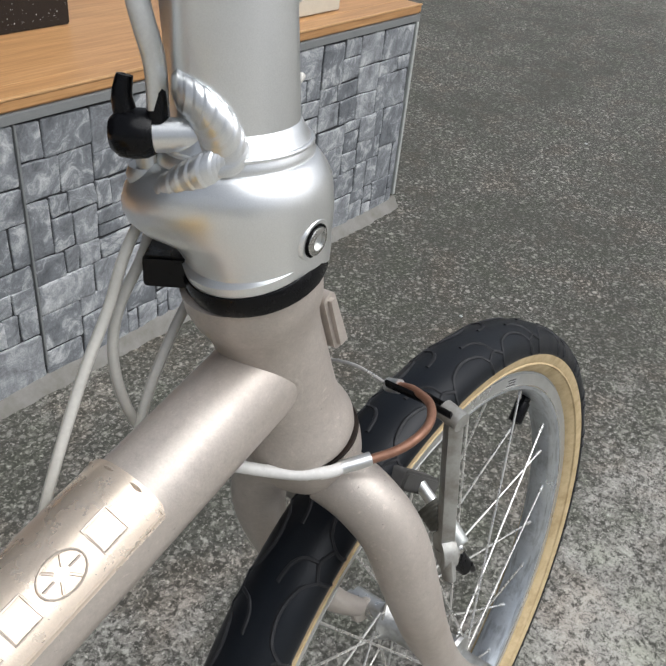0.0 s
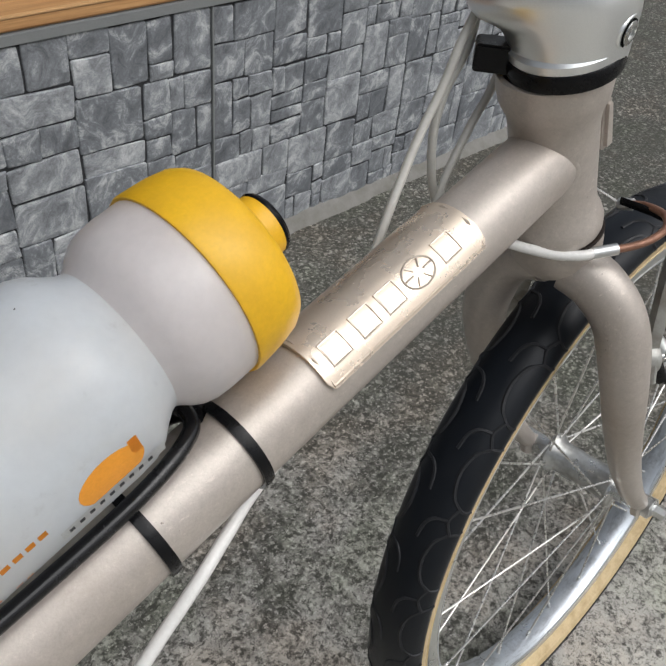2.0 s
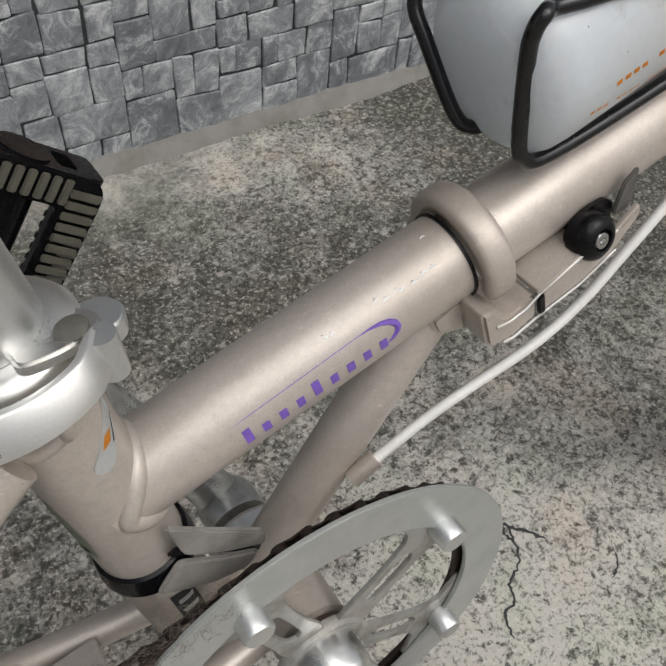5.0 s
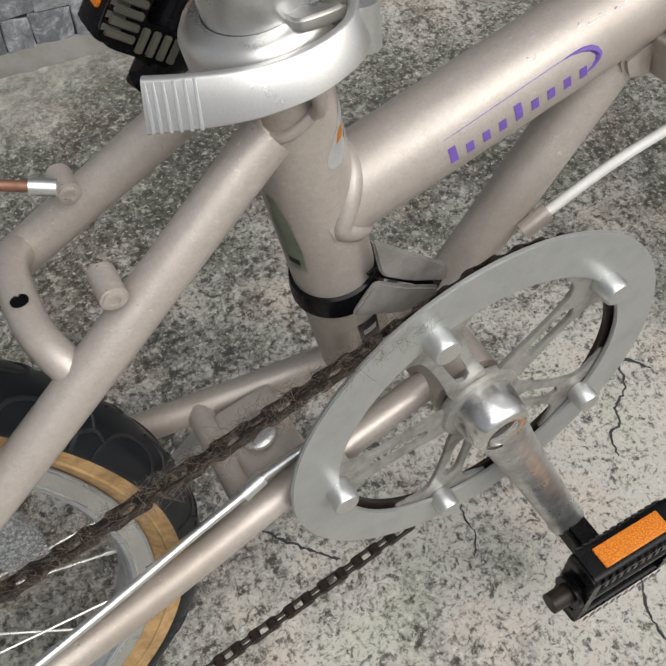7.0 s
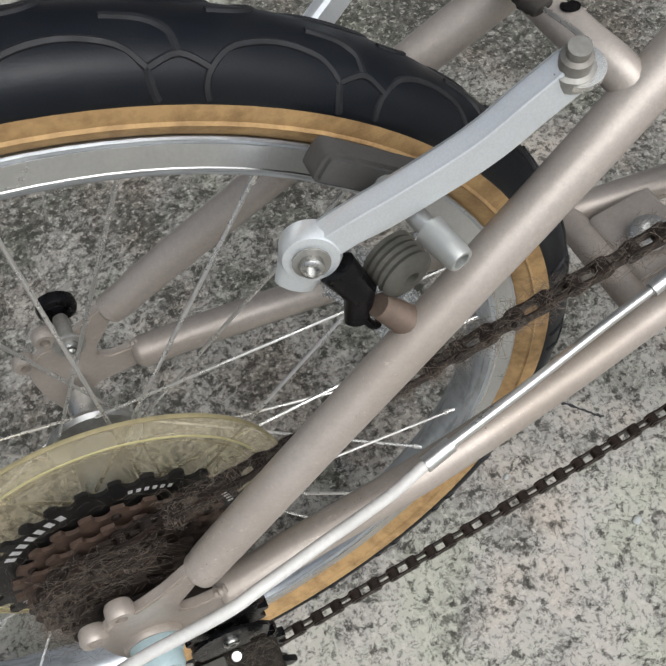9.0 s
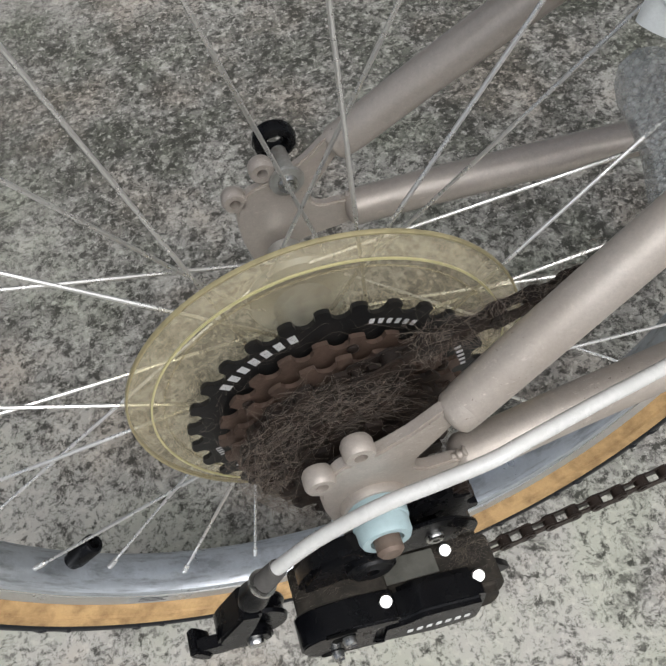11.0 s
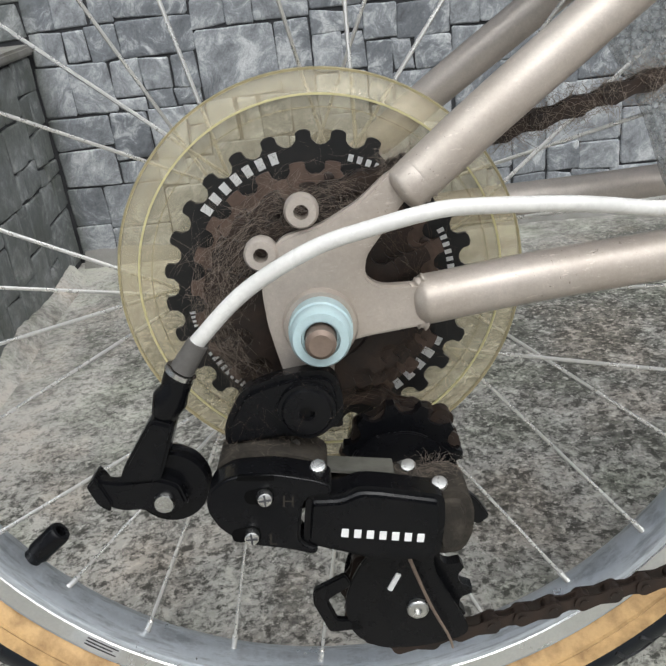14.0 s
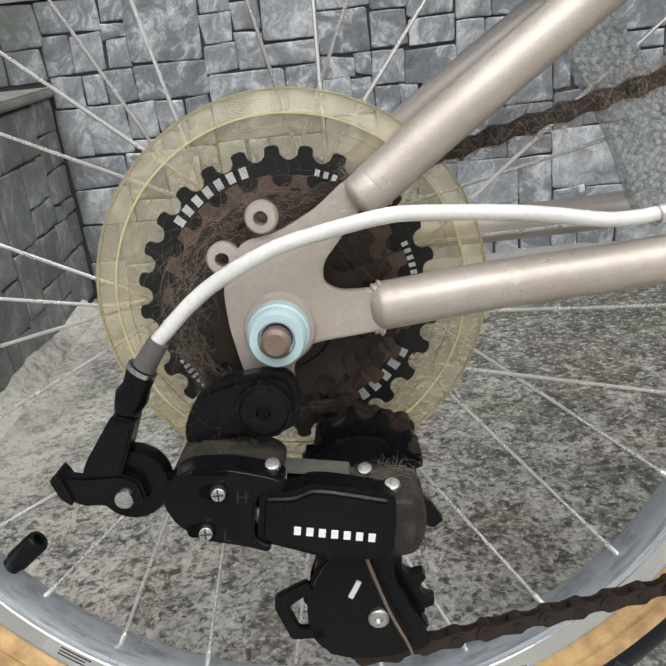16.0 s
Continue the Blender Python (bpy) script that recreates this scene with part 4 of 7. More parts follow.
def on_seat(z, v, lift=0.0003):
    """A place on the seat tube at the height z, v degrees round it (0 to the right, 90 ahead)."""
    c = Vector((0.3115, 0, 0.240)) + seat_ax * ((z - 0.240) / seat_ax.z)
    u = Vector((0, 1, 0)).cross(seat_ax)
    a = radians(v)
    return c + (Vector((0, -1, 0)) * math.cos(a) + u * (math.sin(a))) * (0.0185 + lift)


def seat_patch(rows_, lift):
    """Rows (z, first angle, last angle)."""
    bm = bmesh.new()
    vs = [[bm.verts.new(on_seat(z, a + (b - a) * k / 6, lift)) for k in range(7)] for z, a, b in rows_]
    for p, q in zip(vs, vs[1:]):
        for k in range(6):
            bm.faces.new((p[k], p[k + 1], q[k + 1], q[k]))
    bmesh.ops.solidify(bm, geom=bm.faces[:], thickness=0.0001)
    return bm


drop = [(0.1962, 20, 30), (0.1975, 13, 37), (0.200, 9, 43), (0.203, 13, 48), (0.2065, 23, 56), (0.2105, 36, 64), (0.2145, 49, 69), (0.219, 62, 68)]
sticker = part("tube_sticker", seat_patch(drop, 0.0002), PALE, bike, "drop-shaped white sticker")
part("print_bar", seat_patch([(0.2055, 28, 42), (0.2095, 38, 50)], 0.0004), ORANGE, sticker)
part("print_bar", seat_patch([(0.2035, 44, 47), (0.212, 62, 65)], 0.0004), INK, sticker)

strip = part("seat_tube_label", seat_patch([(0.058, -8, 26), (0.075, -8, 26), (0.094, -8, 26), (0.104, -8, 26)], 0.0002), INK, bike, "worn black and white label")
for k in range(5):
    part("print_bar", seat_patch([(0.061 + 0.0085 * k, -2, 20), (0.0645 + 0.0085 * k, -4 + 3 * (k % 3), 22)], 0.0004), WHITE_PRINT, strip)

green = part("seat_tube_label", seat_patch([(0.146, -78, -52), (0.160, -84, -50), (0.176, -84, -56), (0.188, -80, -66)], 0.0002), PALE_GREEN, bike, "torn pale green label")
part("print_bar", seat_patch([(0.150, -76, -58), (0.1535, -76, -58)], 0.0004), INK, green)

# zip ties round the front tube
for x in (0.618, 0.661):
    tie = part("zip_tie", lathe([(0.0189, -0.0022), (0.0202, -0.0022), (0.0205, 0.0), (0.0202, 0.0022), (0.0189, 0.0022)], 40, on_tube(x), t_dir), BLACK, bike, "black plastic zip tie")


# ---- wheels ----
def wheel(name, label, m, right_flange, left_flange, hub_r, first, cross, tall=1.0, wide=1.0, wall_=None):
    w = part(name, lathe([(0.2093, -0.0100), (0.2098, -0.0115), (0.2092, -0.0122), (0.1985, -0.0124), (0.1965, -0.0115), (0.1945, -0.0085), (0.1935, -0.004), (0.1932, 0.0),
              (0.1935, 0.004), (0.1945, 0.0085), (0.1965, 0.0115), (0.1985, 0.0124), (0.2092, 0.0122), (0.2098, 0.0115), (0.2093, 0.0100), (0.203, 0.009), (0.203, -0.009)], 128), RIM, bike, label, 30)
    w.matrix_local = m
    for y in (-0.01245, 0.01245):
        part("brake_track", lathe([(0.2080, y), (0.2080, y * 1.015), (0.2000, y * 1.015), (0.2000, y)], 128), SATIN, w, "scuffed braking surface")
    def fat(pairs):
        return [(0.2095 + (r - 0.2095) * tall, y * wide) for r, y in pairs]

    tan = fat([(0.2085, 0.0098), (0.2100, 0.0120), (0.2130, 0.0152), (0.2170, 0.0178), (0.2225, 0.0194), (0.2252, 0.0200), (0.2258, 0.0180), (0.2150, 0.009)])
    for s in (-1, 1):
        part("sidewall", lathe([(r, y * s) for r, y in tan], 128), wall_ or GUM, w, "tan gum sidewall")
        part("sidewall_rib", lathe([(r, y * s) for r, y in fat([(0.2160, 0.0166), (0.2170, 0.0188), (0.2182, 0.0182)])], 128), wall_ or GUM, w)
        part("rim_lip", lathe([(r, y * s) for r, y in ((0.1990, 0.0124), (0.1996, 0.0129), (0.2003, 0.0124))], 128), POLISHED, w, "bright scored rim line")
    tread = part("tyre", lathe(fat([(0.2248, -0.0182), (0.2246, -0.0199), (0.2256, -0.0205), (0.2290, -0.0205), (0.2335, -0.0188), (0.2375, -0.0152), (0.2400, -0.0100), (0.2411, -0.0045), (0.2414, 0.0),
              (0.2411, 0.0045), (0.2400, 0.0100), (0.2375, 0.0152), (0.2335, 0.0188), (0.2290, 0.0205), (0.2256, 0.0205), (0.2246, 0.0199), (0.2248, 0.0182), (0.236, 0.0)]), 160), RUBBER, w, "black rubber tyre")

    def on_tread(a, s, lift=-0.0003):
        """a: angle round the wheel; s: -1 to 1 from the right shoulder to the left one."""
        prof = [(y, r) for r, y in fat([(0.2414, 0.0), (0.2411, 0.0045), (0.2400, 0.0100), (0.2375, 0.0152), (0.2335, 0.0188), (0.2292, 0.0205), (0.2262, 0.0205)])]
        t = min(abs(s), 0.999) * 6
        k = int(t)
        y, r = [prof[k][q] + (prof[k + 1][q] - prof[k][q]) * (t - k) for q in (0, 1)]
        y, r = y * (1 + lift / 0.02), r + lift
        return Vector((r * math.cos(a), math.copysign(y, s), r * math.sin(a)))

    bm = bmesh.new()
    step = 2 * math.pi / 26
    for k in range(26):
        a0 = k * step
        for sg in (-1, 1):
            for line in ([(0.05, 0.98), (0.08, 0.80), (0.10, 0.62)], [(0.10, 0.62), (0.22, 0.42), (0.45, 0.34), (0.68, 0.42), (0.80, 0.62), (0.82, 0.80), (0.80, 0.96)],
                         [(0.80, 0.62), (0.95, 0.50), (1.10, 0.62)], [(0.95, 0.50), (0.98, 0.28), (1.08, 0.14), (1.25, 0.08)]):
                pts = [on_tread(a0 + (u + (0.5 if sg > 0 else 0)) * step, v * sg) for u, v in line]
                sweep(bm, bend(pts, 4), 0.0013, 6)
    part("tread_line", bm, TREAD_EDGE, w, "moulded tread lines")
    hub = part("hub", lathe([(0.004, -0.060), (0.0085, -0.060), (0.0085, right_flange - 0.004), (hub_r, right_flange - 0.0025), (hub_r + 0.0012, right_flange), (hub_r, right_flange + 0.0025), (0.0135, right_flange + 0.006),
              (0.0125, 0.5 * (right_flange + left_flange)), (0.0135, left_flange - 0.006), (hub_r, left_flange - 0.0025), (hub_r + 0.0012, left_flange), (hub_r, left_flange + 0.0025), (0.0085, left_flange + 0.004), (0.0085, 0.060), (0.004, 0.060)], 48), SCUFFED, w, "scuffed metal hub")
    for side_, flange in ((0, right_flange), (1, left_flange)):
        for lead in (0, 1):
            c = radians(cross) * (1 if lead else -1)
            bm = bmesh.new()
            b0 = Vector((hub_r * 0.92 * math.cos(c), flange + (0.0018 if (lead + side_) % 2 else -0.0018), hub_r * 0.92 * math.sin(c)))
            end = Vector((0.1945, 0.002 * (1 if side_ else -1), 0))
            sweep(bm, [b0, b0 + (end - b0) * 0.5, end], 0.00085, 7)
            d = (end - b0).normalized()
            sweep(bm, [end - d * 0.0075, end - d * 0.0015, end], lambda k: 0.0015 + 0.0007 * (k > 0.6), 8)
            me = part("spoke", bm, STEEL, w)
            mesh, ob = me.data, me
            for j in range(7):
                i = 4 * j + 2 * lead + side_
                turn = Matrix.Rotation(-radians(first + i * 360 / 28), 4, "Y")
                if j == 0:
                    ob.matrix_local = turn
                else:
                    shared("spoke", mesh, w, turn)
    return w


rear = wheel("rear_wheel", "silver rim of the rear wheel", Matrix.Translation((-0.0004, 0.0014, -0.0064)) @ Matrix.Rotation(-radians(0.7), 4, "X") @ Matrix.Rotation(radians(0.6), 4, "Z"), -0.013, 0.033, 0.0225, -122.2, 58, 0.965, 0.88)
STEER = Matrix.Translation((1.0098, 0, 0.0005)) @ Matrix.Rotation(-radians(1.4), 4, "Z")
front = wheel("front_wheel", "silver rim of the front wheel", STEER, -0.028, 0.028, 0.0165, -100.0, 50, 1.0, 1.0, PALE_GUM)
# valve stems, rim stickers and a spoke reflector
part("valve", lathe([(0, 0.197), (0.0046, 0.197), (0.0046, 0.190), (0.0056, 0.189), (0.0056, 0.1735), (0.0048, 0.1722), (0.0030, 0.1722), (0.0030, 0.176), (0, 0.176)], 16, (0, 0, 0), (-0.7826, 0.02, -0.6225), closed=False), BLACK, rear, "black rubber valve cap")
part("valve", lathe([(0, 0.197), (0.0046, 0.197), (0.0046, 0.190), (0.0056, 0.189), (0.0056, 0.1735), (0.0048, 0.1722), (0.0030, 0.1722), (0.0030, 0.176), (0, 0.176)], 16, (0, 0, 0), (0.62, 0.02, 0.58), closed=False), BLACK, front, "black rubber valve cap")


def rim_sticker(w, a0, a1, bars):
    def strip(b0, b1, r0, r1, lift):
        bm, vs = bmesh.new(), []
        for i in range(9):
            a = radians(b0 + (b1 - b0) * i / 8)
            vs.append([bm.verts.new((r * math.cos(a), -0.01265 - lift, r * math.sin(a))) for r in (r0, r1)])
        for p, q in zip(vs, vs[1:]):
            bm.faces.new((p[0], p[1], q[1], q[0]))
        bmesh.ops.solidify(bm, geom=bm.faces[:], thickness=0.0001)
        return bm
    st = part("rim_sticker", strip(a0, a1, 0.1998, 0.2072, 0), PALE, w, "small pale warning sticker")
    for k in range(bars):
        part("print_bar", strip(a0 + (a1 - a0) * 0.3, a1 - (a1 - a0) * (0.05 + 0.1 * (k % 2)), 0.2011 + k * 0.0018, 0.2019 + k * 0.0018, 0.00012), INK, st)


def reflector(w, a0, a1, r0, r1):
    """A clear honeycomb strip bent along the rim, clipped to the spokes."""
    bm, rows_ = bmesh.new(), []
    for i in range(17):
        a = radians(a0 + (a1 - a0) * i / 16)
        e = math.sqrt(max(0.1, 1 - abs(i / 8 - 1) ** 6))
        c, h = (r0 + r1) / 2, (r1 - r0) / 2 * e
        rows_.append([(r * math.cos(a), y, r * math.sin(a)) for r, y in ((c - h, -0.003), (c - h * 0.9, -0.0055), (c + h * 0.9, -0.0055), (c + h, -0.003), (c + h, 0.003), (c + h * 0.9, 0.0055), (c - h * 0.9, 0.0055), (c - h, 0.003))])
    ob = part("spoke_reflector", skin(bm, rows_), CLEAR_REFLECTOR, w, "clear honeycomb spoke reflector", 30)
    bm = bmesh.new()
    for k in range(210):
        row, col_ = divmod(k, 5)
        a = radians(a0 + (a1 - a0) * (0.04 + 0.92 * row / 41))
        r = r0 + (r1 - r0) * (0.12 + 0.17 * col_ + 0.085 * (row % 2))
        add(bm, lathe([(0.0, 0.0), (0.0014, 0.0), (0.0014, 0.0005), (0.0010, 0.0008), (0, 0.0006)], 6, (r * math.cos(a), -0.0055, r * math.sin(a)), (0, -1, 0), closed=False))
    part("honeycomb", bm, CLEAR_REFLECTOR, ob)


reflector(rear, 6, 40, 0.145, 0.171)
rim_sticker(rear, -131.5, -124.5, 3)
rim_sticker(front, 66, 72, 3)

# ---- freewheel, spoke guard and chain drive ----
def toothed(n, tip, y, thick, hole, name, mat, parent, label=""):
    out, pitch, d = [], 0.0127 / (2 * math.sin(math.pi / n)), 2 * math.pi / n
    for k in range(n):
        a = k * d
        out += [((tip) * math.cos(a + w), (tip) * math.sin(a + w)) for w in (-0.09 * d, 0.09 * d)]
        c, sn = math.cos(a + d / 2), math.sin(a + d / 2)
        for th in (-100, -60, -25, 0, 25, 60, 100):
            dr, dt = 0.0007 - 0.0039 * math.cos(radians(th)), 0.0039 * math.sin(radians(th))
            out.append(((pitch + dr) * c - dt * sn, (pitch + dr) * sn + dt * c))
    return part(name, slab(out, y - thick / 2, y + thick / 2, 0, None, [circle(0, 0, hole, 24)]), mat, parent, label, 30)


free = part("freewheel", lathe([(0.012, -0.060), (0.0175, -0.060), (0.0205, -0.056), (0.0205, -0.024), (0.012, -0.024)], 36), RUST, bike, "dirty seven-speed freewheel")
for i, (n, mat) in enumerate(((28, COG), (23, BROWN_COG), (21, BROWN_COG), (20, RUST), (18, RUST), (16, RUST), (14, RUST))):
    tip = 0.0127 / (2 * math.sin(math.pi / n)) + (0.0023 if i == 0 else 0.0018)
    toothed(n, tip, -0.028 - 0.0049 * i, 0.0019, 0.019, "cog", mat, free, ("black toothed cog" if i == 0 else "rusty brown toothed cog"))
for k in range(6):
    a = radians(20 + 60 * k)
    part("rivet", button((0.0425 * math.cos(a), -0.0338, 0.0425 * math.sin(a)), (0, -1, 0), 0.0022, 0.0012), RUST, free)


def cog_bars(a0, a1, count, r, h, mat=WHITE_PRINT, fill=0.56):
    for k in range(count):
        bm, vs = bmesh.new(), []
        d = (a1 - a0) / count
        for i in range(3):
            a = radians(a0 + d * (k + fill * i / 2 + (1 - fill) / 2))
            vs.append([bm.verts.new((q * math.cos(a), -0.02915, q * math.sin(a))) for q in (r - h / 2, r + h / 2)])
        for p, q in zip(vs, vs[1:]):
            bm.faces.new((p[0], p[1], q[1], q[0]))
        bmesh.ops.solidify(bm, geom=bm.faces[:], thickness=0.00012)
        part("print_bar", bm, mat, free, "white printed mark")


cog_bars(141, 100, 7, 0.0512, 0.0042)
cog_bars(73, 50, 6, 0.0500, 0.0026)
cog_bars(22, 2, 6, 0.0500, 0.0026)
cog_bars(-28, -62, 5, 0.0496, 0.0046)
cog_bars(192, 184, 4, 0.0500, 0.0022)
cog_bars(204, 236, 11, 0.0500, 0.0026)

guard_part = part("spoke_guard", lathe([(0.019, -0.0150), (0.052, -0.0150), (0.067, -0.0168), (0.0705, -0.0182), (0.0722, -0.0168), (0.0785, -0.0150), (0.0792, -0.0158), (0.0788, -0.0168), (0.0728, -0.0182), (0.0705, -0.0196), (0.0665, -0.0182), (0.052, -0.0164), (0.019, -0.0164)], 110), GUARD, bike, "yellowed clear plastic spoke guard")
guard_part.visible_shadow = True
part("guard_rib", lathe([(0.0702, -0.0200), (0.0710, -0.0200), (0.0710, -0.0193), (0.0702, -0.0193)], 110), GUARD_RIB, guard_part, "raised yellow rib")
part("guard_rib", lathe([(0.0657, -0.0186), (0.0661, -0.0186), (0.0661, -0.0180), (0.0657, -0.0180)], 110), GUARD, guard_part, "faint inner rib")
part("guard_edge", lathe([(0.0788, -0.0148), (0.0797, -0.0150), (0.0799, -0.0159), (0.0795, -0.0169), (0.0788, -0.0168)], 110), GUARD_EDGE, guard_part, "grubby outer edge")

# chain: upper run, round the ring, lower run to the cage
RING = Vector((0.391, -0.0459, 0.0310))


def chain_line():
    pts = []
    up0, up1 = Vector((0.006, -0.043, 0.0385)), Vector((0.368, -0.0425, 0.1315))
    for k in range(41):
        p = up0.lerp(up1, k / 40)
        p.z -= 0.004 * math.sin(math.pi * k / 40)
        pts.append(p)
    for k in range(1, 40):
        a = radians(103 - 196 * k / 39)
        pts.append(RING + Vector((0.1035 * math.cos(a), 0.004, 0.1035 * math.sin(a))))
    low0, low1 = pts[-1].copy(), Vector((0.036, -0.056, -0.1435))
    for k in range(1, 41):
        p = low0.lerp(low1, k / 40)
        p.z -= 0.006 * math.sin(math.pi * k / 40)
        pts.append(p)
    for k in range(1, 16):
        a = radians(-80 - 200 * k / 15)
        pts.append(Vector((0.0235 + 0.0255 * math.cos(a), -0.0585, -0.1190 + 0.0255 * math.sin(a))))
    for k in range(1, 12):
        t = k / 12
        pts.append(Vector((0.019, -0.0585, -0.0935)).lerp(Vector((0.005, -0.0585, -0.064)), t))
    for k in range(0, 14):
        a = radians(200 - 190 * k / 13)
        pts.append(Vector((0.0235 + 0.0190 * math.cos(a), -0.0555, -0.0600 + 0.0190 * math.sin(a))))
    for k in range(1, 12):
        pts.append(Vector((0.042, -0.0575, -0.048)).lerp(Vector((0.012, -0.046, -0.0365)), k / 12))
    for k in range(0, 30):
        a = radians(-72 - 195 * k / 29)
        pts.append(Vector((0.0385 * math.cos(a), -0.0440, 0.0385 * math.sin(a))))
    return pts


def even(points, gap):
    out, left = [points[0]], 0.0
    for a, b in zip(points, points[1:]):
        length, at = (b - a).length, gap - left
        while at <= length:
            out.append(a.lerp(b, at / length))
            at += gap
        left = (left + length) % gap
    return out


def link_plate(half):
    """The outline of a chain side plate between two pins, waisted."""
    out, p = [], 0.00635
    for s in (1, -1):
        for k in range(9):
            a = radians(-80 + 160 * k / 8) if s > 0 else radians(100 + 160 * k / 8)
            out.append((p * s + half * math.cos(a), half * math.sin(a)))
        out.append((0, half * 0.62 * s))
    return out


chain_part = part("chain", sweep(bmesh.new(), [(0.391, -0.0422, 0.1340), (0.3925, -0.0422, 0.1340)], 0.002, 8), RUST, bike, "rusty dirt-caked bicycle chain")
outer_bm, inner_bm = bmesh.new(), bmesh.new()
for bm, y0, thick in ((outer_bm, 0.0023, 0.0009), (inner_bm, 0.0013, 0.0009)):
    for s in (-1, 1):
        slab(link_plate(0.0037), s * y0, s * (y0 + thick), 0, None, (), bm)
for s in (-1, 1):
    add(outer_bm, lathe([(0, -0.0037), (0.0018, -0.0037), (0.0018, 0.0037), (0, 0.0037)], 10, (0.00635 * s, 0, 0), closed=False))
    add(inner_bm, lathe([(0.0018, -0.0013), (0.0037, -0.0013), (0.0037, 0.0013), (0.0018, 0.0013)], 10, (0.00635 * s, 0, 0)))
pins = even(chain_line(), 0.0127)
meshes = []
for nm, bm in (("outer", outer_bm), ("inner", inner_bm)):
    ob = part("chain_link", bm, RUST, chain_part)
    meshes.append(ob)
for i, (a, b) in enumerate(zip(pins, pins[1:])):
    x = (b - a).normalized()
    y = (Vector((0, 1, 0)) - x * x.y).normalized()
    m = Matrix((x, y, x.cross(y))).transposed().to_4x4()
    m.translation = (a + b) / 2
    if i < 2:
        meshes[i % 2].matrix_local = m
    else:
        shared("chain_link", meshes[i % 2].data, chain_part, m)


def fluff(name, places, count, spread, size, seed, parent, label, mat=HAIR, r=0.000065, centre=None):
    """Loose hair and dust caught on greasy parts: many thin curled strands, drawn round the centre if there is one."""
    g, bm = random.Random(seed), bmesh.new()
    for _ in range(count):
        c = Vector(g.choice(places)) + Vector([g.gauss(0, s) for s in spread])
        d = Vector([g.gauss(0, 1) for _ in range(3)]).normalized()
        d.y *= 0.4
        if centre is not None and g.random() < 0.75:
            o = c - Vector(centre)
            d = Vector((-o.z, g.gauss(0, 0.006), o.x)).normalized() + d * 0.5
        e = Vector([g.gauss(0, 1) for _ in range(3)]).normalized()
        f = Vector([g.gauss(0, 1) for _ in range(3)]).normalized()
        ln, w, ph = size * g.uniform(0.4, 1.5), g.uniform(2.0, 5.5), g.uniform(0, 6)
        pts = [c + d * ln * (k / 8 - 0.5) + (e * math.sin(k / 8 * w + ph) + f * math.cos(k / 8 * w * 1.3 + ph)) * ln * 0.20 for k in range(9)]
        sweep(bm, pts, r * g.uniform(0.6, 1.3), 3)
    ob = part(name, bm, mat, parent, label)
    return tagged(ob, kind="stuff")


upper = [p for p in pins[2:29]]
fluff("chain_fluff", upper, 3600, (0.0026, 0.0030, 0.0022), 0.011, 3, chain_part, "grey-brown hair and dust on the chain", r=0.00006)
around = [Vector((r * math.cos(radians(a)), -0.047 - 0.010 * (0.042 - r) / 0.016, r * math.sin(radians(a)))) for a in range(62, 215, 5) for r in (0.029, 0.033, 0.036, 0.039, 0.0415)]
fluff("freewheel_fluff", around, 520, (0.0016, 0.003, 0.0016), 0.020, 4, free, "grey-brown hair wound round the cogs", r=0.000042, centre=(0, -0.05, 0))
around2 = [Vector((r * math.cos(radians(a)), -0.052, r * math.sin(radians(a)))) for a in range(-95, 62, 8) for r in (0.026, 0.032, 0.038)]
fluff("freewheel_fluff", around2, 260, (0.003, 0.003, 0.003), 0.014, 5, free, "brown hair and dust on the cogs", RUST_HAIR, 0.00004, (0, -0.05, 0))
around3 = [Vector((r * math.cos(radians(a)), -0.050, r * math.sin(radians(a)))) for a in range(195, 265, 8) for r in (0.027, 0.033, 0.039)]
fluff("freewheel_fluff", around3, 220, (0.003, 0.003, 0.003), 0.014, 6, free, "brown hair and dust on the cogs", RUST_HAIR, 0.00004, (0, -0.05, 0))
around4 = [Vector((r * math.cos(radians(a)), -0.0305, r * math.sin(radians(a)))) for a in range(0, 360, 9) for r in (0.049, 0.052)]
fluff("freewheel_fluff", around4, 90, (0.002, 0.0006, 0.002), 0.012, 7, free, "stray hairs on the black cog", HAIR, 0.000028, (0, -0.05, 0))

# chain ring with its guard disc, spider and crank
ring = part("chainring_guard", slab([(RING.x + 0.1125 * math.cos(2 * math.pi * k / 96), RING.z + 0.1125 * math.sin(2 * math.pi * k / 96)) for k in range(96)], -0.0478, -0.0452, 0.0006, None, [circle(RING.x, RING.z, 0.0865, 96)]), PAINTED_ALU, bike, "flat silver chain guard ring")
toothed_ring = part("chainring", slab([(RING.x + (0.1005 + 0.0045 * (1 if k % 4 in (1, 2) else -0.4)) * math.cos(2 * math.pi * k / 208), RING.z + (0.1005 + 0.0045 * (1 if k % 4 in (1, 2) else -0.4)) * math.sin(2 * math.pi * k / 208)) for k in range(208)], -0.0432, -0.0408, 0, None, [circle(RING.x, RING.z, 0.0835, 96)]), RUST, bike, "greasy toothed chainring", 30)
ARMS = [radians(42 + 72 * k) for k in range(5)]


def polar(r, a, c=RING):
    return (c.x + r * math.cos(a), c.z + r * math.sin(a))


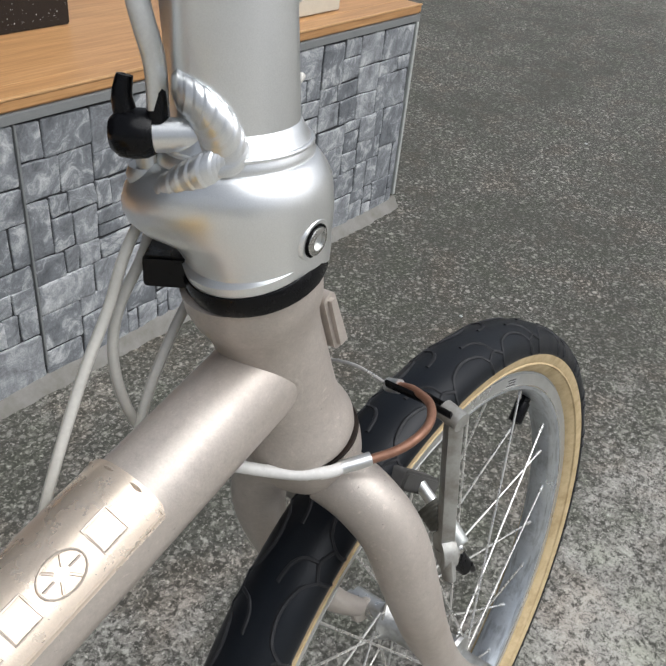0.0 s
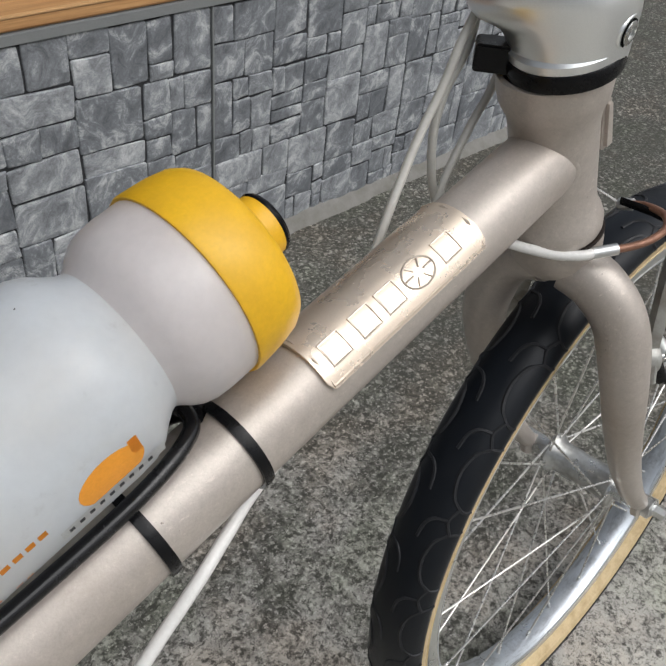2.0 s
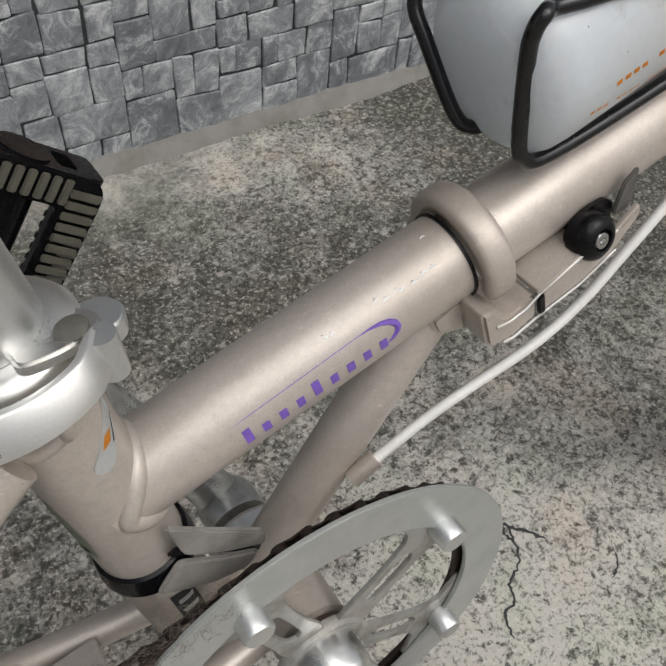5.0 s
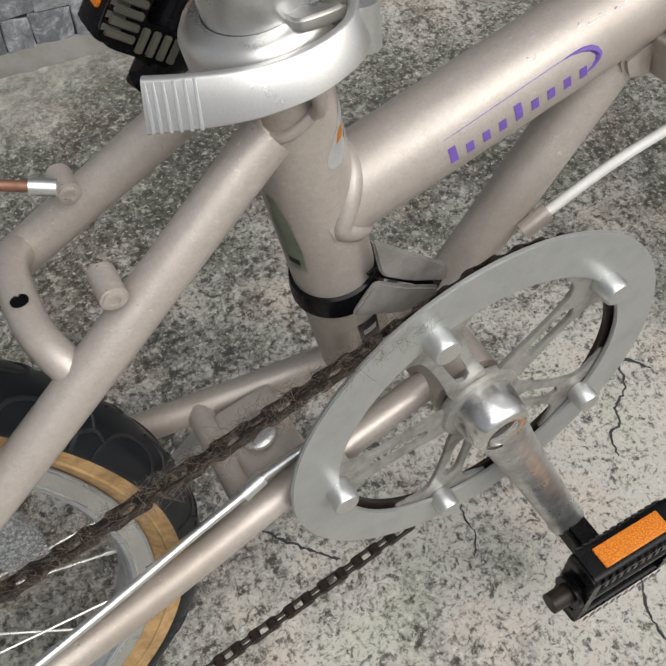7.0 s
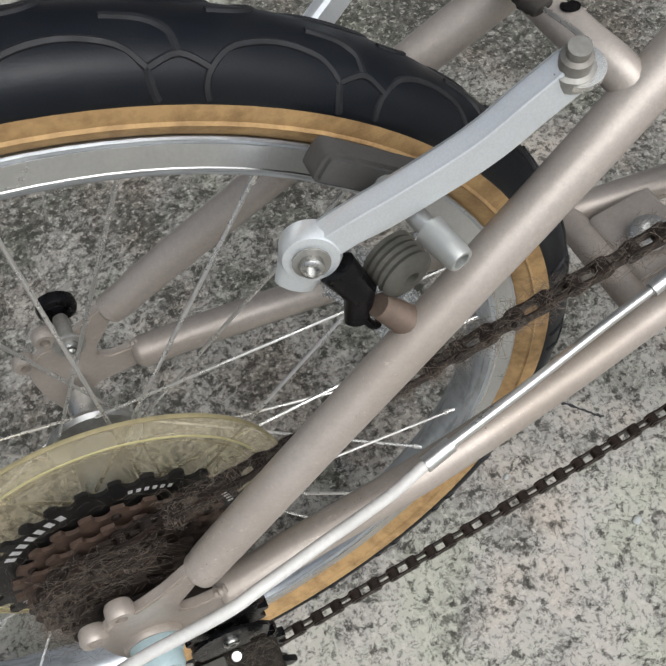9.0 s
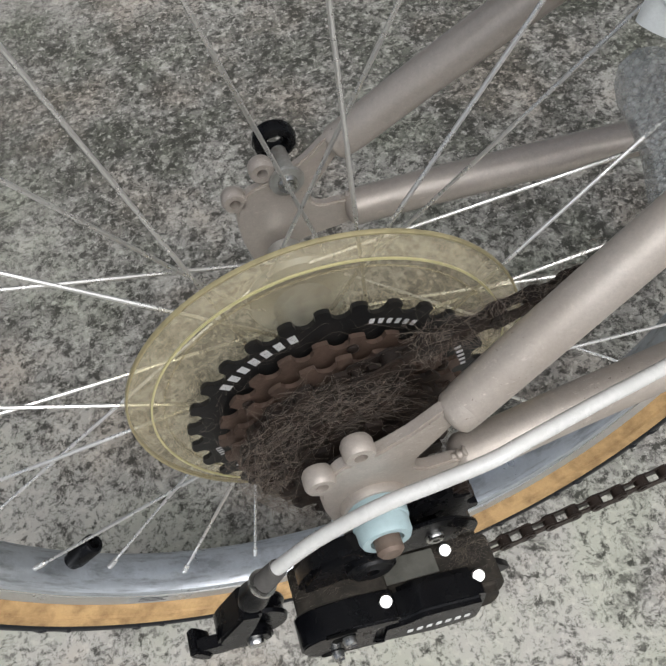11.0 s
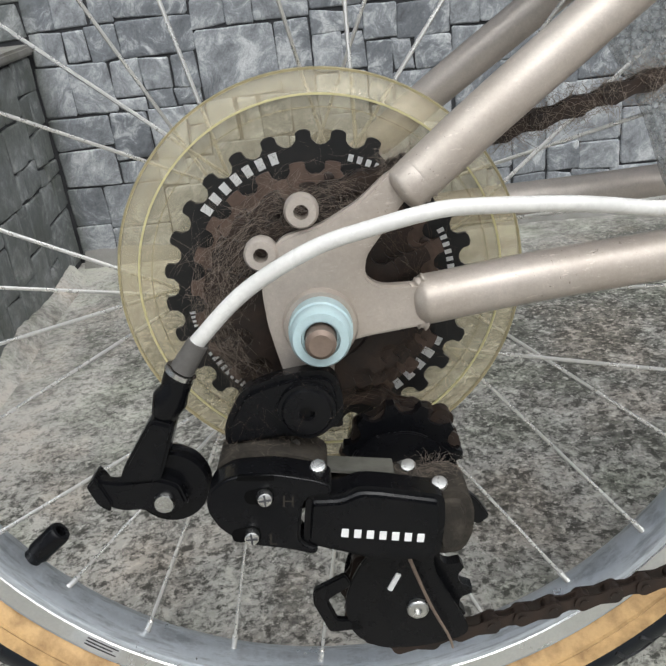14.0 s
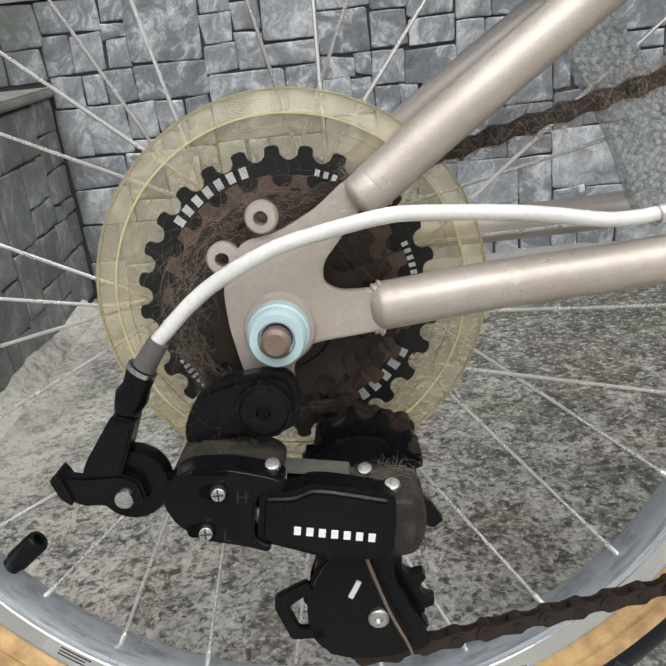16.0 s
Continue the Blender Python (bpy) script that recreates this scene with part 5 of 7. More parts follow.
spider = part("crank_spider", lathe([(0.0135, -0.0475), (0.023, -0.0470), (0.0245, -0.0445), (0.0245, -0.0415), (0.0135, -0.0410)], 48, (RING.x, 0, RING.z)), GRIMY, bike, "grimy cast silver crank spider")
for a in ARMS:
    out = []
    for r, w in ((0.018, 0.56), (0.030, 0.40), (0.044, 0.235), (0.060, 0.170), (0.074, 0.160), (0.080, 0.215), (0.0868, 0.40), (0.0925, 0.36), (0.0925, -0.36), (0.0868, -0.40), (0.080, -0.215), (0.074, -0.160), (0.060, -0.170), (0.044, -0.235), (0.030, -0.40), (0.018, -0.56)):
        out.append(polar(r, a + w))
    hole = [polar(r, a + w) for r, w in ((0.036, 0.105), (0.050, 0.090), (0.064, 0.072), (0.0685, 0.0), (0.064, -0.072), (0.050, -0.090), (0.036, -0.105), (0.032, 0.0))]
    part("spider_arm", slab(round_out(out, 0.004, 3), -0.0450, -0.0425, 0.0009, None, [round_out(hole, 0.002, 2)]), GRIMY, spider)
    p = polar(0.0880, a)
    part("ring_bolt", lathe([(0, -0.0575), (0.0062, -0.0575), (0.0072, -0.0562), (0.0072, -0.0452), (0, -0.0452)], 24, (p[0], 0, p[1]), closed=False), SATIN, spider, "round silver ring bolt")
hub2 = lathe([(0.0115, -0.047), (0.0190, -0.047), (0.0184, -0.053), (0.0168, -0.0630), (0.0152, -0.0662), (0.0125, -0.0675), (0.0098, -0.0672), (0.0094, -0.0645), (0.0094, -0.0600), (0.0, -0.0600)], 40, (RING.x, 0, RING.z), closed=False)
crank = part("crank", hub2, POLISHED, bike, "worn polished crank arm")
part("crank_bolt", button((RING.x, -0.0600, RING.z), (0, -1, 0), 0.0078, 0.0036, 0.3, 0.0040), RUST, crank, "dark crank bolt")
AX = Vector((0.4600, -0.078, -0.1240))
axis = (AX - Vector((RING.x, -0.056, RING.z)))
start = Vector((RING.x, -0.0570, RING.z))
part("crank_arm", sweep(bmesh.new(), [start, start + axis * 0.2, start + axis * 0.55, start + axis * 0.88, start + axis * 0.98], lambda k: 0.0160 - 0.0040 * math.sin(min(k * 1.4, 1) * math.pi / 2) + 0.0012 * (k > 0.85), 24, flat=0.62), SCUFFED, crank, "scuffed silver arm")
part("arm_end", lathe([(0, -0.0795), (0.011, -0.0795), (0.0118, -0.077), (0.0118, -0.0685), (0, -0.0685)], 28, (AX.x, 0, AX.z), closed=False), DUSTY, crank)


teeth = {}


def pedal(m, outward, name_label):
    """A resin pedal: its spindle along y, its reflectors on the x sides."""
    p = new("pedal")
    p.parent = bike
    p["label"] = name_label
    p.matrix_local = m
    o = outward
    part("spindle", tube((0, 0, 0), (0, 0.016 * o, 0), 0.0068, 18), RUST, p)
    part("core", tube((0, 0.014 * o, 0), (0, 0.098 * o, 0), 0.0115, 20), BLACK, p)
    for s in (-1, 1):
        y0, y1 = sorted((0.018 * o, 0.094 * o))
        part("cage_bar", slab(round_out(mm((26 * s, -13), (35 * s, -11), (36 * s, 11), (26 * s, 13)), 0.004), y0, y1, 0.0015), BLACK, p)
        y2, y3 = sorted((0.030 * o, 0.082 * o))
        part("reflector", slab(round_out(mm((35.2 * s, -7), (37.2 * s, -7), (37.2 * s, 7), (35.2 * s, 7)), 0.0006), y2, y3, 0.0004), REFLECTOR, p, "amber reflector strip")
        for z in (-0.0125, 0.0125):
            for k in range(12):
                tooth = Matrix.Translation((0, (0.024 + 0.0058 * k) * o, 0))
                if not teeth.get((s, z, o)):
                    ob = part("grip_tooth", slab([(0.0258 * s, z - 0.001), (0.0285 * s, z + 0.0016 * (1 if z > 0 else -1)), (0.0345 * s, z - 0.001)], 0.0, 0.003, 0), OLD_RUBBER, p)
                    teeth[(s, z, o)] = ob.data
                    ob.matrix_local = tooth
                else:
                    shared("grip_tooth", teeth[(s, z, o)], p, tooth)
    for y in (0.018, 0.090):
        y0, y1 = sorted((y * o, (y + 0.007) * o))
        part("end_plate", slab(round_out(mm((-34, -12), (34, -12), (34, 12), (-34, 12)), 0.005), y0, y1, 0.0015, None, [round_out(mm((-22, -7), (-14, -7), (-14, 7), (-22, 7)), 0.002), round_out(mm((14, -7), (22, -7), (22, 7), (14, 7)), 0.002)]), BLACK, p)
    return p


pedal(Matrix(((0, 1, 0, 0.415), (0, 0, 1, -0.117), (1, 0, 0, -0.127), (0, 0, 0, 1))), 1, "folded black resin pedal with amber reflectors")
part("fold_joint", block(AX.x - 0.009, AX.x + 0.009, -0.108, -0.0795, AX.z - 0.009, AX.z + 0.009, 0.003), BLACK, crank, "black pedal folding joint")
part("crank_hub", lathe([(0.008, 0.041), (0.0175, 0.041), (0.0172, 0.058), (0.0150, 0.0640), (0.008, 0.0645)], 36, (RING.x, 0, RING.z)), SCUFFED, crank, "polished inner hub")
LX = Vector((2 * RING.x - AX.x, 0.078, 2 * RING.z - AX.z))
part("crank_arm", sweep(bmesh.new(), [Vector((RING.x, 0.058, RING.z)), Vector((RING.x, 0.060, RING.z)).lerp(LX, 0.3), LX + Vector((0.004, 0, -0.011))], (0.0135, 0.0100), 24, flat=0.62), SCUFFED, crank, "scuffed silver arm")
part("arm_end", lathe([(0, 0.0685), (0.0118, 0.0685), (0.0118, 0.0790), (0, 0.0790)], 28, (LX.x, 0, LX.z), closed=False), PAINTED_ALU, crank)
left_pedal = pedal(Matrix(((-0.8, 0.6, 0, 0.2935), (0, 0, 1, 0.118), (0.6, 0.8, 0, 0.165), (0, 0, 0, 1))), 1, "folded black resin pedal with olive rubber tread")
PEDAL_FACE = Matrix.Translation((0, 0, -0.0125)) @ Matrix.Rotation(math.pi / 2, 4, "X")
part("tread_pad", slab(round_out(mm((-35, -17), (35, -17), (35, -97), (-35, -97)), 0.011, 6), -0.001, 0.002, 0.0008, PEDAL_FACE, [round_out(mm((-17, -33), (17, -33), (17, -81), (-17, -81)), 0.004)]), BLACK, left_pedal, "black tread frame")
for s in (-1, 1):
    for k in range(13):
        part("grip_ridge", block(min(19 * s, 33 * s) / 1000, max(19 * s, 33 * s) / 1000, 0.0225 + 0.0054 * k, 0.0262 + 0.0054 * k, -0.0158, -0.0138, 0.0006), PALE_OLIVE, left_pedal)
for k in range(7):
    for y in (0.0195, 0.0830):
        part("grip_ridge", block(-0.0188 + 0.0054 * k, -0.0151 + 0.0054 * k, y, y + 0.0120, -0.0158, -0.0138, 0.0006), PALE_OLIVE, left_pedal)
part("fold_joint", block(LX.x - 0.009, LX.x + 0.009, 0.0795, 0.108, LX.z - 0.009, LX.z + 0.009, 0.003), BLACK, crank, "black pedal folding joint")
part("fold_link", tube((LX.x, 0.104, LX.z), (0.2945, 0.118, 0.1665), 0.0075, 18), BLACK, crank)


# ---- steering: head ring, stem hinge, mast ----
HY = -0.0045
H_AX = Vector((-0.274, 0, 0.962)).normalized()


def head(s, out=0.0, a=0.0):
    """A place s up the steering axis, out from it at the angle a (0 ahead, 90 to the left)."""
    u = Vector((0.962, 0, 0.274))
    return Vector((0.8800, HY, 0.2665)) + H_AX * s + (u * math.cos(radians(a)) + Vector((0, 1, 0)) * math.sin(radians(a))) * out


def turned(prof, mat, name, parent, label="", seg=56):
    return part(name, lathe(prof, seg, head(0), H_AX, closed=False), mat, parent, label)


stem = turned([(0.020, 0.1064), (0.0246, 0.1064), (0.0246, 0.110), (0.020, 0.112)], BRIGHT, "stem", bike, "polished folding stem with weld beads")
turned([(0.0215, 0.0985), (0.0255, 0.0985), (0.0260, 0.1000), (0.0260, 0.1045), (0.0252, 0.1062), (0.0215, 0.1062)], BLACK, "headset_ring", bike, "black rubber headset ring")
part("headset_ring", lathe([(0.020, -0.0026), (0.0243, -0.0026), (0.0247, -0.0018), (0.0243, -0.0006), (0.020, -0.0006)], 56, (0.8800, -0.0010, 0.2725), H_AX, closed=False), RUST, bike, "thin rusty headset ring")
LUG = math.atan2(0.84, -0.54)


def egg(rows, width=0.8):
    """A loft of rings (x, y, z, radius, lug), each drawn out to the back left by its lug."""
    out = []
    for x, y, z, r, lug in rows:
        ring_ = []
        for k in range(64):
            a = 2 * math.pi * k / 64
            d = math.atan2(math.sin(a - LUG), math.cos(a - LUG))
            rr = r + lug * math.exp(-(d / width) ** 2)
            ring_.append((x + rr * math.cos(a), y + rr * math.sin(a), z - 0.10 * lug * math.cos(d)))
        out.append(ring_)
    return skin(bmesh.new(), out)


part("stem_shell", egg([(0.8540, -0.0045, 0.3655, 0.0250, 0), (0.8537, -0.004, 0.3695, 0.0260, 0.0), (0.8533, -0.0035, 0.3730, 0.0268, 0.0004), (0.853, -0.003, 0.3762, 0.0276, 0.0020), (0.8528, -0.0027, 0.3788, 0.0283, 0.0062), (0.8527, -0.0025, 0.3808, 0.0288, 0.0100), (0.8525, -0.0023, 0.3840, 0.0294, 0.0124), (0.8522, -0.002, 0.3872, 0.0297, 0.0131),
                        (0.852, -0.002, 0.3905, 0.0297, 0.0128), (0.852, -0.002, 0.3950, 0.0293, 0.0114), (0.8518, -0.0015, 0.3990, 0.0282, 0.0092), (0.8518, -0.001, 0.4020, 0.0267, 0.0060), (0.8518, -0.001, 0.4036, 0.0256, 0.004), (0.8518, -0.001, 0.4040, 0.0200, 0.001)]), BRIGHT, stem, "rounded hinge shell", 60)
part("stem_collar", egg([(0.8518, 0, 0.4015, 0.0252, 0.0020), (0.8518, 0, 0.4038, 0.0256, 0.0026), (0.8518, 0, 0.4062, 0.0252, 0.0024), (0.8517, 0, 0.4090, 0.0240, 0.0018), (0.8516, 0, 0.4118, 0.0226, 0.0010), (0.8516, 0, 0.4145, 0.0214, 0.0004), (0.8516, 0, 0.4150, 0.0206, 0.0)]), BRIGHT, stem, "broad smooth weld collar", 60)
MAST = Vector((0.8516, 0.0, 0.405))
mast = part("stem_mast", tube(MAST, (0.8530, 0.0, 0.80), 0.0210, 64), BRIGHT, stem, "satin silver stem tube")
line_ = [Vector((MAST.x + 0.0246 * math.cos(a), 0.0246 * math.sin(a), 0.4082)) for a in (2 * math.pi * k / 220 for k in range(220))]
part("weld_bead", sweep(bmesh.new(), line_, lambda k: 0.0009 + 0.00006 * math.sin(math.pi * 2 * 46 * k), 10, True), BRIGHT, stem, "faint weld bead", 70)
pin0, pin1 = Vector((0.8375, -0.0050, 0.4135)), Vector((0.8238, 0.0135, 0.4135))
part("lever_pin", tube(pin0, pin1, 0.0054, 28), BRIGHT, stem, "polished latch pin")


def ripples(pts, r0, r1, count, axis):
    """A wide weld bead laid in overlapping crescents; it stands off the axis that it runs round."""
    line, rows_ = bend([Vector(q) for q in pts], 40), []
    for i in range(count * 8 + 1):
        x = i / (count * 8) * (len(line) - 1)
        j = min(int(x), len(line) - 2)
        q = line[j].lerp(line[j + 1], x - j)
        tt = (line[min(j + 3, len(line) - 1)] - line[max(j - 2, 0)]).normalized()
        n = Vector((q.x - axis.x, q.y - axis.y, 0))
        n = (n - tt * n.dot(tt)).normalized()
        sd = tt.cross(n)
        k = i / (count * 8)
        r = (r0 + (r1 - r0) * k) * (1.02 - 0.055 * ((i % 8) / 7)) * min(1, 0.45 + 5 * k, 0.45 + 5 * (1 - k))
        rows_.append([q + sd * (r * math.cos(a)) + n * (r * 0.50 * math.sin(a)) + tt * (r * 0.85 * max(0.0, math.sin(a))) for a in (2 * math.pi * m / 18 for m in range(18))])
    return skin(bmesh.new(), rows_)


part("weld_bead", ripples([(0.8318, 0.0075, 0.4285), (0.8305, 0.0010, 0.4268), (0.8306, -0.0050, 0.4238), (0.8318, -0.0095, 0.4190), (0.8330, -0.0118, 0.4130), (0.8325, -0.0122, 0.4072)], 0.0058, 0.0078, 11, MAST), BRIGHT, stem, "rippled weld bead", 60)
part("weld_bead", ripples([(0.8385, -0.0165, 0.4075), (0.8345, -0.0135, 0.4072), (0.8290, -0.0090, 0.4052), (0.8258, -0.0030, 0.4018), (0.8236, 0.0042, 0.3972), (0.8222, 0.0105, 0.3915)], 0.0066, 0.0056, 11, MAST), BRIGHT, stem, "rippled weld bead", 60)
knob_at = Vector((0.8226, 0.0155, 0.4140))
part("lever_knob", lathe([(0, -0.0065), (0.0062, -0.0062), (0.0076, -0.0035), (0.0079, 0.001), (0.0072, 0.005), (0.0050, 0.0075), (0, 0.0082)], 28, knob_at, (pin1 - pin0), closed=False), BLACK, stem, "black plastic lever knob")
part("lever_horn", pipe([knob_at + Vector((-0.0005, 0.0025, 0.004)), knob_at + Vector((-0.001, 0.003, 0.011)), knob_at + Vector((0.0005, 0.0022, 0.0175))], (0.0040, 0.0026), 12), BLACK, stem)
part("lever_horn", pipe([knob_at + Vector((0.004, -0.006, 0.004)), knob_at + Vector((0.0045, -0.0065, 0.012)), knob_at + Vector((0.0042, -0.0062, 0.018))], (0.0036, 0.0024), 12), BLACK, stem)
part("latch_lever", pipe([knob_at + Vector((0.0046, -0.0064, 0.008)), knob_at + Vector((0.0042, -0.0075, 0.022)), knob_at + Vector((0.0012, -0.007, 0.038)), knob_at + Vector((-0.002, -0.003, 0.075))], 0.0042, 14, flat=0.55), SATIN, stem, "bent silver lever")
part("latch_stud", tube((0.8300, 0.0195, 0.3905), (0.8270, 0.0170, 0.4120), 0.0040, 18), SATIN, stem)
part("latch_cup", lathe([(0, -0.004), (0.0075, -0.0035), (0.0082, 0.0), (0.007, 0.003), (0, 0.003)], 22, (0.8305, 0.0200, 0.3985), (0, 0, 1), closed=False), SATIN, stem)
part("stem_block", slab(round_out(mm((-9, -6), (7, -7), (8, 5), (-8, 6)), 0.002), -0.010, 0.008, 0.001, Matrix.Translation((0.8365, 0.0215, 0.3640)) @ Matrix.Rotation(radians(-55), 4, "Z")), BLACK, stem, "black plastic block")
bolt_at = Vector((0.8530, -0.0288, 0.3795))
bolt_ax = Vector((0.04, -1.0, -0.15)).normalized()
part("stem_boss", lathe([(0, -0.004), (0.0086, -0.004), (0.0082, 0.0010), (0.0072, 0.0020), (0, 0.0020)], 28, bolt_at, bolt_ax, closed=False), BRIGHT, stem)
part("bolt_recess", lathe([(0.0044, 0.0018), (0.0060, 0.0018), (0.0060, 0.0023), (0.0044, 0.0023)], 28, bolt_at, bolt_ax), RECESS, stem, "dark ring round the bolt")
part("stem_bolt", button(bolt_at + bolt_ax * 0.0006, bolt_ax, 0.0051, 0.0030, 0.18, 0.0031), SCREW, stem, "socket-head stem bolt")
part("seam_notch", lathe([(0, -0.0008), (0.0022, -0.0006), (0.0022, 0.0006), (0, 0.0008)], 12, (0.8275, -0.0120, 0.3800), (-0.9, -0.3, 0), closed=False), BLACK, stem)
part("block_mount", slab(round_out(mm((0, -14), (9, -14), (7, 14), (0, 14)), 0.003), -0.012, 0.012, 0.002, Matrix.Translation(head(0.058, 0.0185)) @ Matrix(((0.962, 0, -0.274, 0), (0, 1, 0, 0), (0.274, 0, 0.962, 0), (0, 0, 0, 1)))), PAINT, frame_part, "luggage mount on the head tube")

# fork
fork = part("fork", lathe([(0.0, -0.020), (0.020, -0.0225), (0.0238, -0.016), (0.0244, -0.007), (0.0242, -0.0030), (0.0, -0.0028)], 56, (0.8800, -0.0012, 0.2725), H_AX, closed=False), PAINT, bike)
SCAR = Matrix.Translation((0.8875, -0.0305, 0.2535)) @ Vector((0.12, -0.50, 0.86)).to_track_quat("-Y", "Z").to_matrix().to_4x4()
part("paint_scar", slab(round_out(mm((-7, -3), (-3, -6), (3, -5), (7, 0), (5, 5), (1, 3), (-3, 6), (-6, 3)), 0.0012), -0.0006, 0.0040, 0.0003, SCAR), GRIMY, fork, "scraped bare patch")
part("scar_edge", pipe([SCAR @ Vector(q) for q in ((-0.006, -0.0006, 0.004), (-0.0065, -0.0008, -0.002), (-0.002, -0.0008, -0.0058), (0.004, -0.0006, -0.0050))], 0.0006, 8), PAINT, fork, "lifted paint edge")
for s in (-1, 1):
    y = 0.0495 * s + HY * 0.6
    part("fork_blade", pipe([(0.8845, HY + 0.008 * s, 0.2500), (0.8862, HY + 0.0245 * s, 0.2430), (0.8905, HY + 0.0390 * s, 0.2240), (0.8985, y * 0.97, 0.1860), (0.9150, y, 0.1400), (0.9400, y, 0.0900), (0.9700, y, 0.0440), (0.9960, y, 0.0130)],
         lambda k: 0.0150 - 0.0008 * k if k < 0.35 else 0.0147 - 0.0078 * (k - 0.35) / 0.65, 24), PAINT, fork)
    part("fork_end", slab(round_out(mm((-18, 10), (-8, 16), (6, 6), (9, -4), (4, -10), (-6, -8), (-14, -2)), 0.003), y - 0.0025, y + 0.0025, 0.0006, Matrix.Translation((1.006, 0, 0.002))), PAINT, fork)
    part("axle_nut", lathe([(0, 0), (0.0085, 0), (0.0085, 0.006), (0.0052, 0.0075), (0.0048, 0.016), (0, 0.016)], 6, (1.0098, y + 0.0025 * s, 0.0005), (0, s, 0), closed=False), SATIN, fork, "zinc axle nut")
    part("paint_scar", sweep(bmesh.new(), [(0.8835, HY - 0.0285, 0.2530), (0.8870, HY - 0.0290, 0.2455), (0.8905, HY - 0.0325, 0.2440)], 0.0012, 8, flat=0.3), SATIN, fork, "chipped bare patch") if s < 0 else None


def v_brake(pivot, top, out, pad_at, pad_dir, label, bow=0.012, s=-1, wide=0.0088, nut=None, metal=FORGED, cover=None):
    """One long brake arm: a flat forged bar with its pivot bolt, pad and pad post."""
    p, t = Vector(pivot), Vector(top)
    d = (t - p).normalized()
    n = Vector(out)
    n = (n - d * n.dot(d)).normalized()
    side_ = d.cross(n).normalized()
    turn = 1 if side_.z < 0 else -1
    line = bend([p - d * 0.004, p + d * 0.012, p.lerp(t, 0.35) + side_ * bow * 0.6, p.lerp(t, 0.65) + side_ * bow, t - d * 0.012 + side_ * bow * 0.4, t], 6)
    rows_ = []
    for i, q in enumerate(line):
        k = i / (len(line) - 1)
        tt = (line[min(i + 1, len(line) - 1)] - line[max(i - 1, 0)]).normalized()
        sd = tt.cross(n).normalized()
        h = wide * (1.04 - 0.16 * k - 0.10 * math.sin(math.pi * min(k * 3, 1)))
        w = 0.0036
        rows_.append([q + sd * (a * turn) + n * b for a, b in ((h * 0.9, -w), (h, -w * 0.6), (h, w * 0.7), (h * 0.94, w * 0.92), (h * 0.84, w), (h * 0.3, w), (-h * 0.3, w), (-h * 0.52, w), (-h * 0.60, w * 0.93), (-h * 0.66, w * 0.62), (-h * 0.92, w * 0.05), (-h, -w * 0.5), (-h * 0.9, -w))])
    arm = part("brake_arm", skin(bmesh.new(), rows_), metal, bike, label, 25)
    part("pivot_boss", lathe([(0, -0.0036), (0.0096, -0.0036), (0.0099, 0.002), (0.0088, 0.0042), (0, 0.0050)], 28, p, n, closed=False), metal, arm)
    part("pivot_washer", lathe([(0.002, 0.0050), (0.0060, 0.0050), (0.0060, 0.0058), (0.002, 0.0058)], 24, p, n), GRIMY, arm)
    part("pivot_bolt", button(p + n * 0.0056, n, 0.0038, 0.0034, 0.2, 0.0025), SCREW, arm, "socket-head pivot bolt")
    part("lower_lobe", sweep(bmesh.new(), [p, p - d * 0.007 + side_ * (0.004 * turn), p - d * 0.0135 + side_ * (0.0075 * turn)], (0.0098, 0.0066), 16, flat=0.45, up=n), metal, arm)
    tail = [Vector(q) for q in cover] if cover else [Vector((0.1110, 0.0375 * s, 0.1450)), Vector((0.1170, 0.0405 * s, 0.1320)), Vector((0.1150, 0.0405 * s, 0.1180))]
    part("spring_cover", sweep(bmesh.new(), tail, (0.0066, 0.0046), 14, flat=0.7), BLACK, arm, "black plastic spring cover")
    part("spring_tip", sweep(bmesh.new(), bend([tail[2] + Vector((0.001, 0.0015 * s, 0.003)), tail[2] + Vector((0.004, 0.002 * s, -0.003)), tail[2] + Vector((0.0065, 0.001 * s, -0.006))], 4), (0.0016, 0.0019), 10), BLACK, arm)
    a = Vector(pad_at)
    q = Vector(pad_dir).normalized()
    part("brake_pad", slab(round_out(mm((-24, -5.5), (24, -5.5), (24, 5.5), (-24, 5.5)), 0.003), -0.0055, 0.0055, 0.0014, Matrix.Translation(a) @ Matrix((q, Vector((0, 1, 0)), q.cross(Vector((0, 1, 0))))).transposed().to_4x4()), PAD, arm, "worn black brake pad")
    e = Vector(nut) if nut else a + Vector((0, 0.030 * s, 0))
    e0 = Vector((a.x, a.y + 0.004 * s, a.z))
    ax_ = (e - e0).normalized()
    part("pad_post", tube(e0, e, 0.0033, 14), SATIN, arm)
    part("pad_washer", lathe([(0.003, -0.0085)] + [(0.0098 - 0.0006 * (k % 2), -0.0085 + 0.0013 * k) for k in range(10)] + [(0.0062, 0.0045), (0.003, 0.0045)], 24, e0.lerp(e, 0.62) if cover else Vector((0.1325, 0.0400 * s, 0.1335)), ax_), DUSTY_ALU, arm, "ribbed pale pad washer")
    part("pad_nut", lathe([(0, -0.009), (0.0050, -0.009), (0.0048, -0.001), (0.0042, 0.0045), (0.0038, 0.0052), (0.0027, 0.0052), (0.0025, 0.001), (0, 0.001)], 22, e, ax_, closed=False), PAINTED_ALU, arm, "grey pad nut")
    return arm


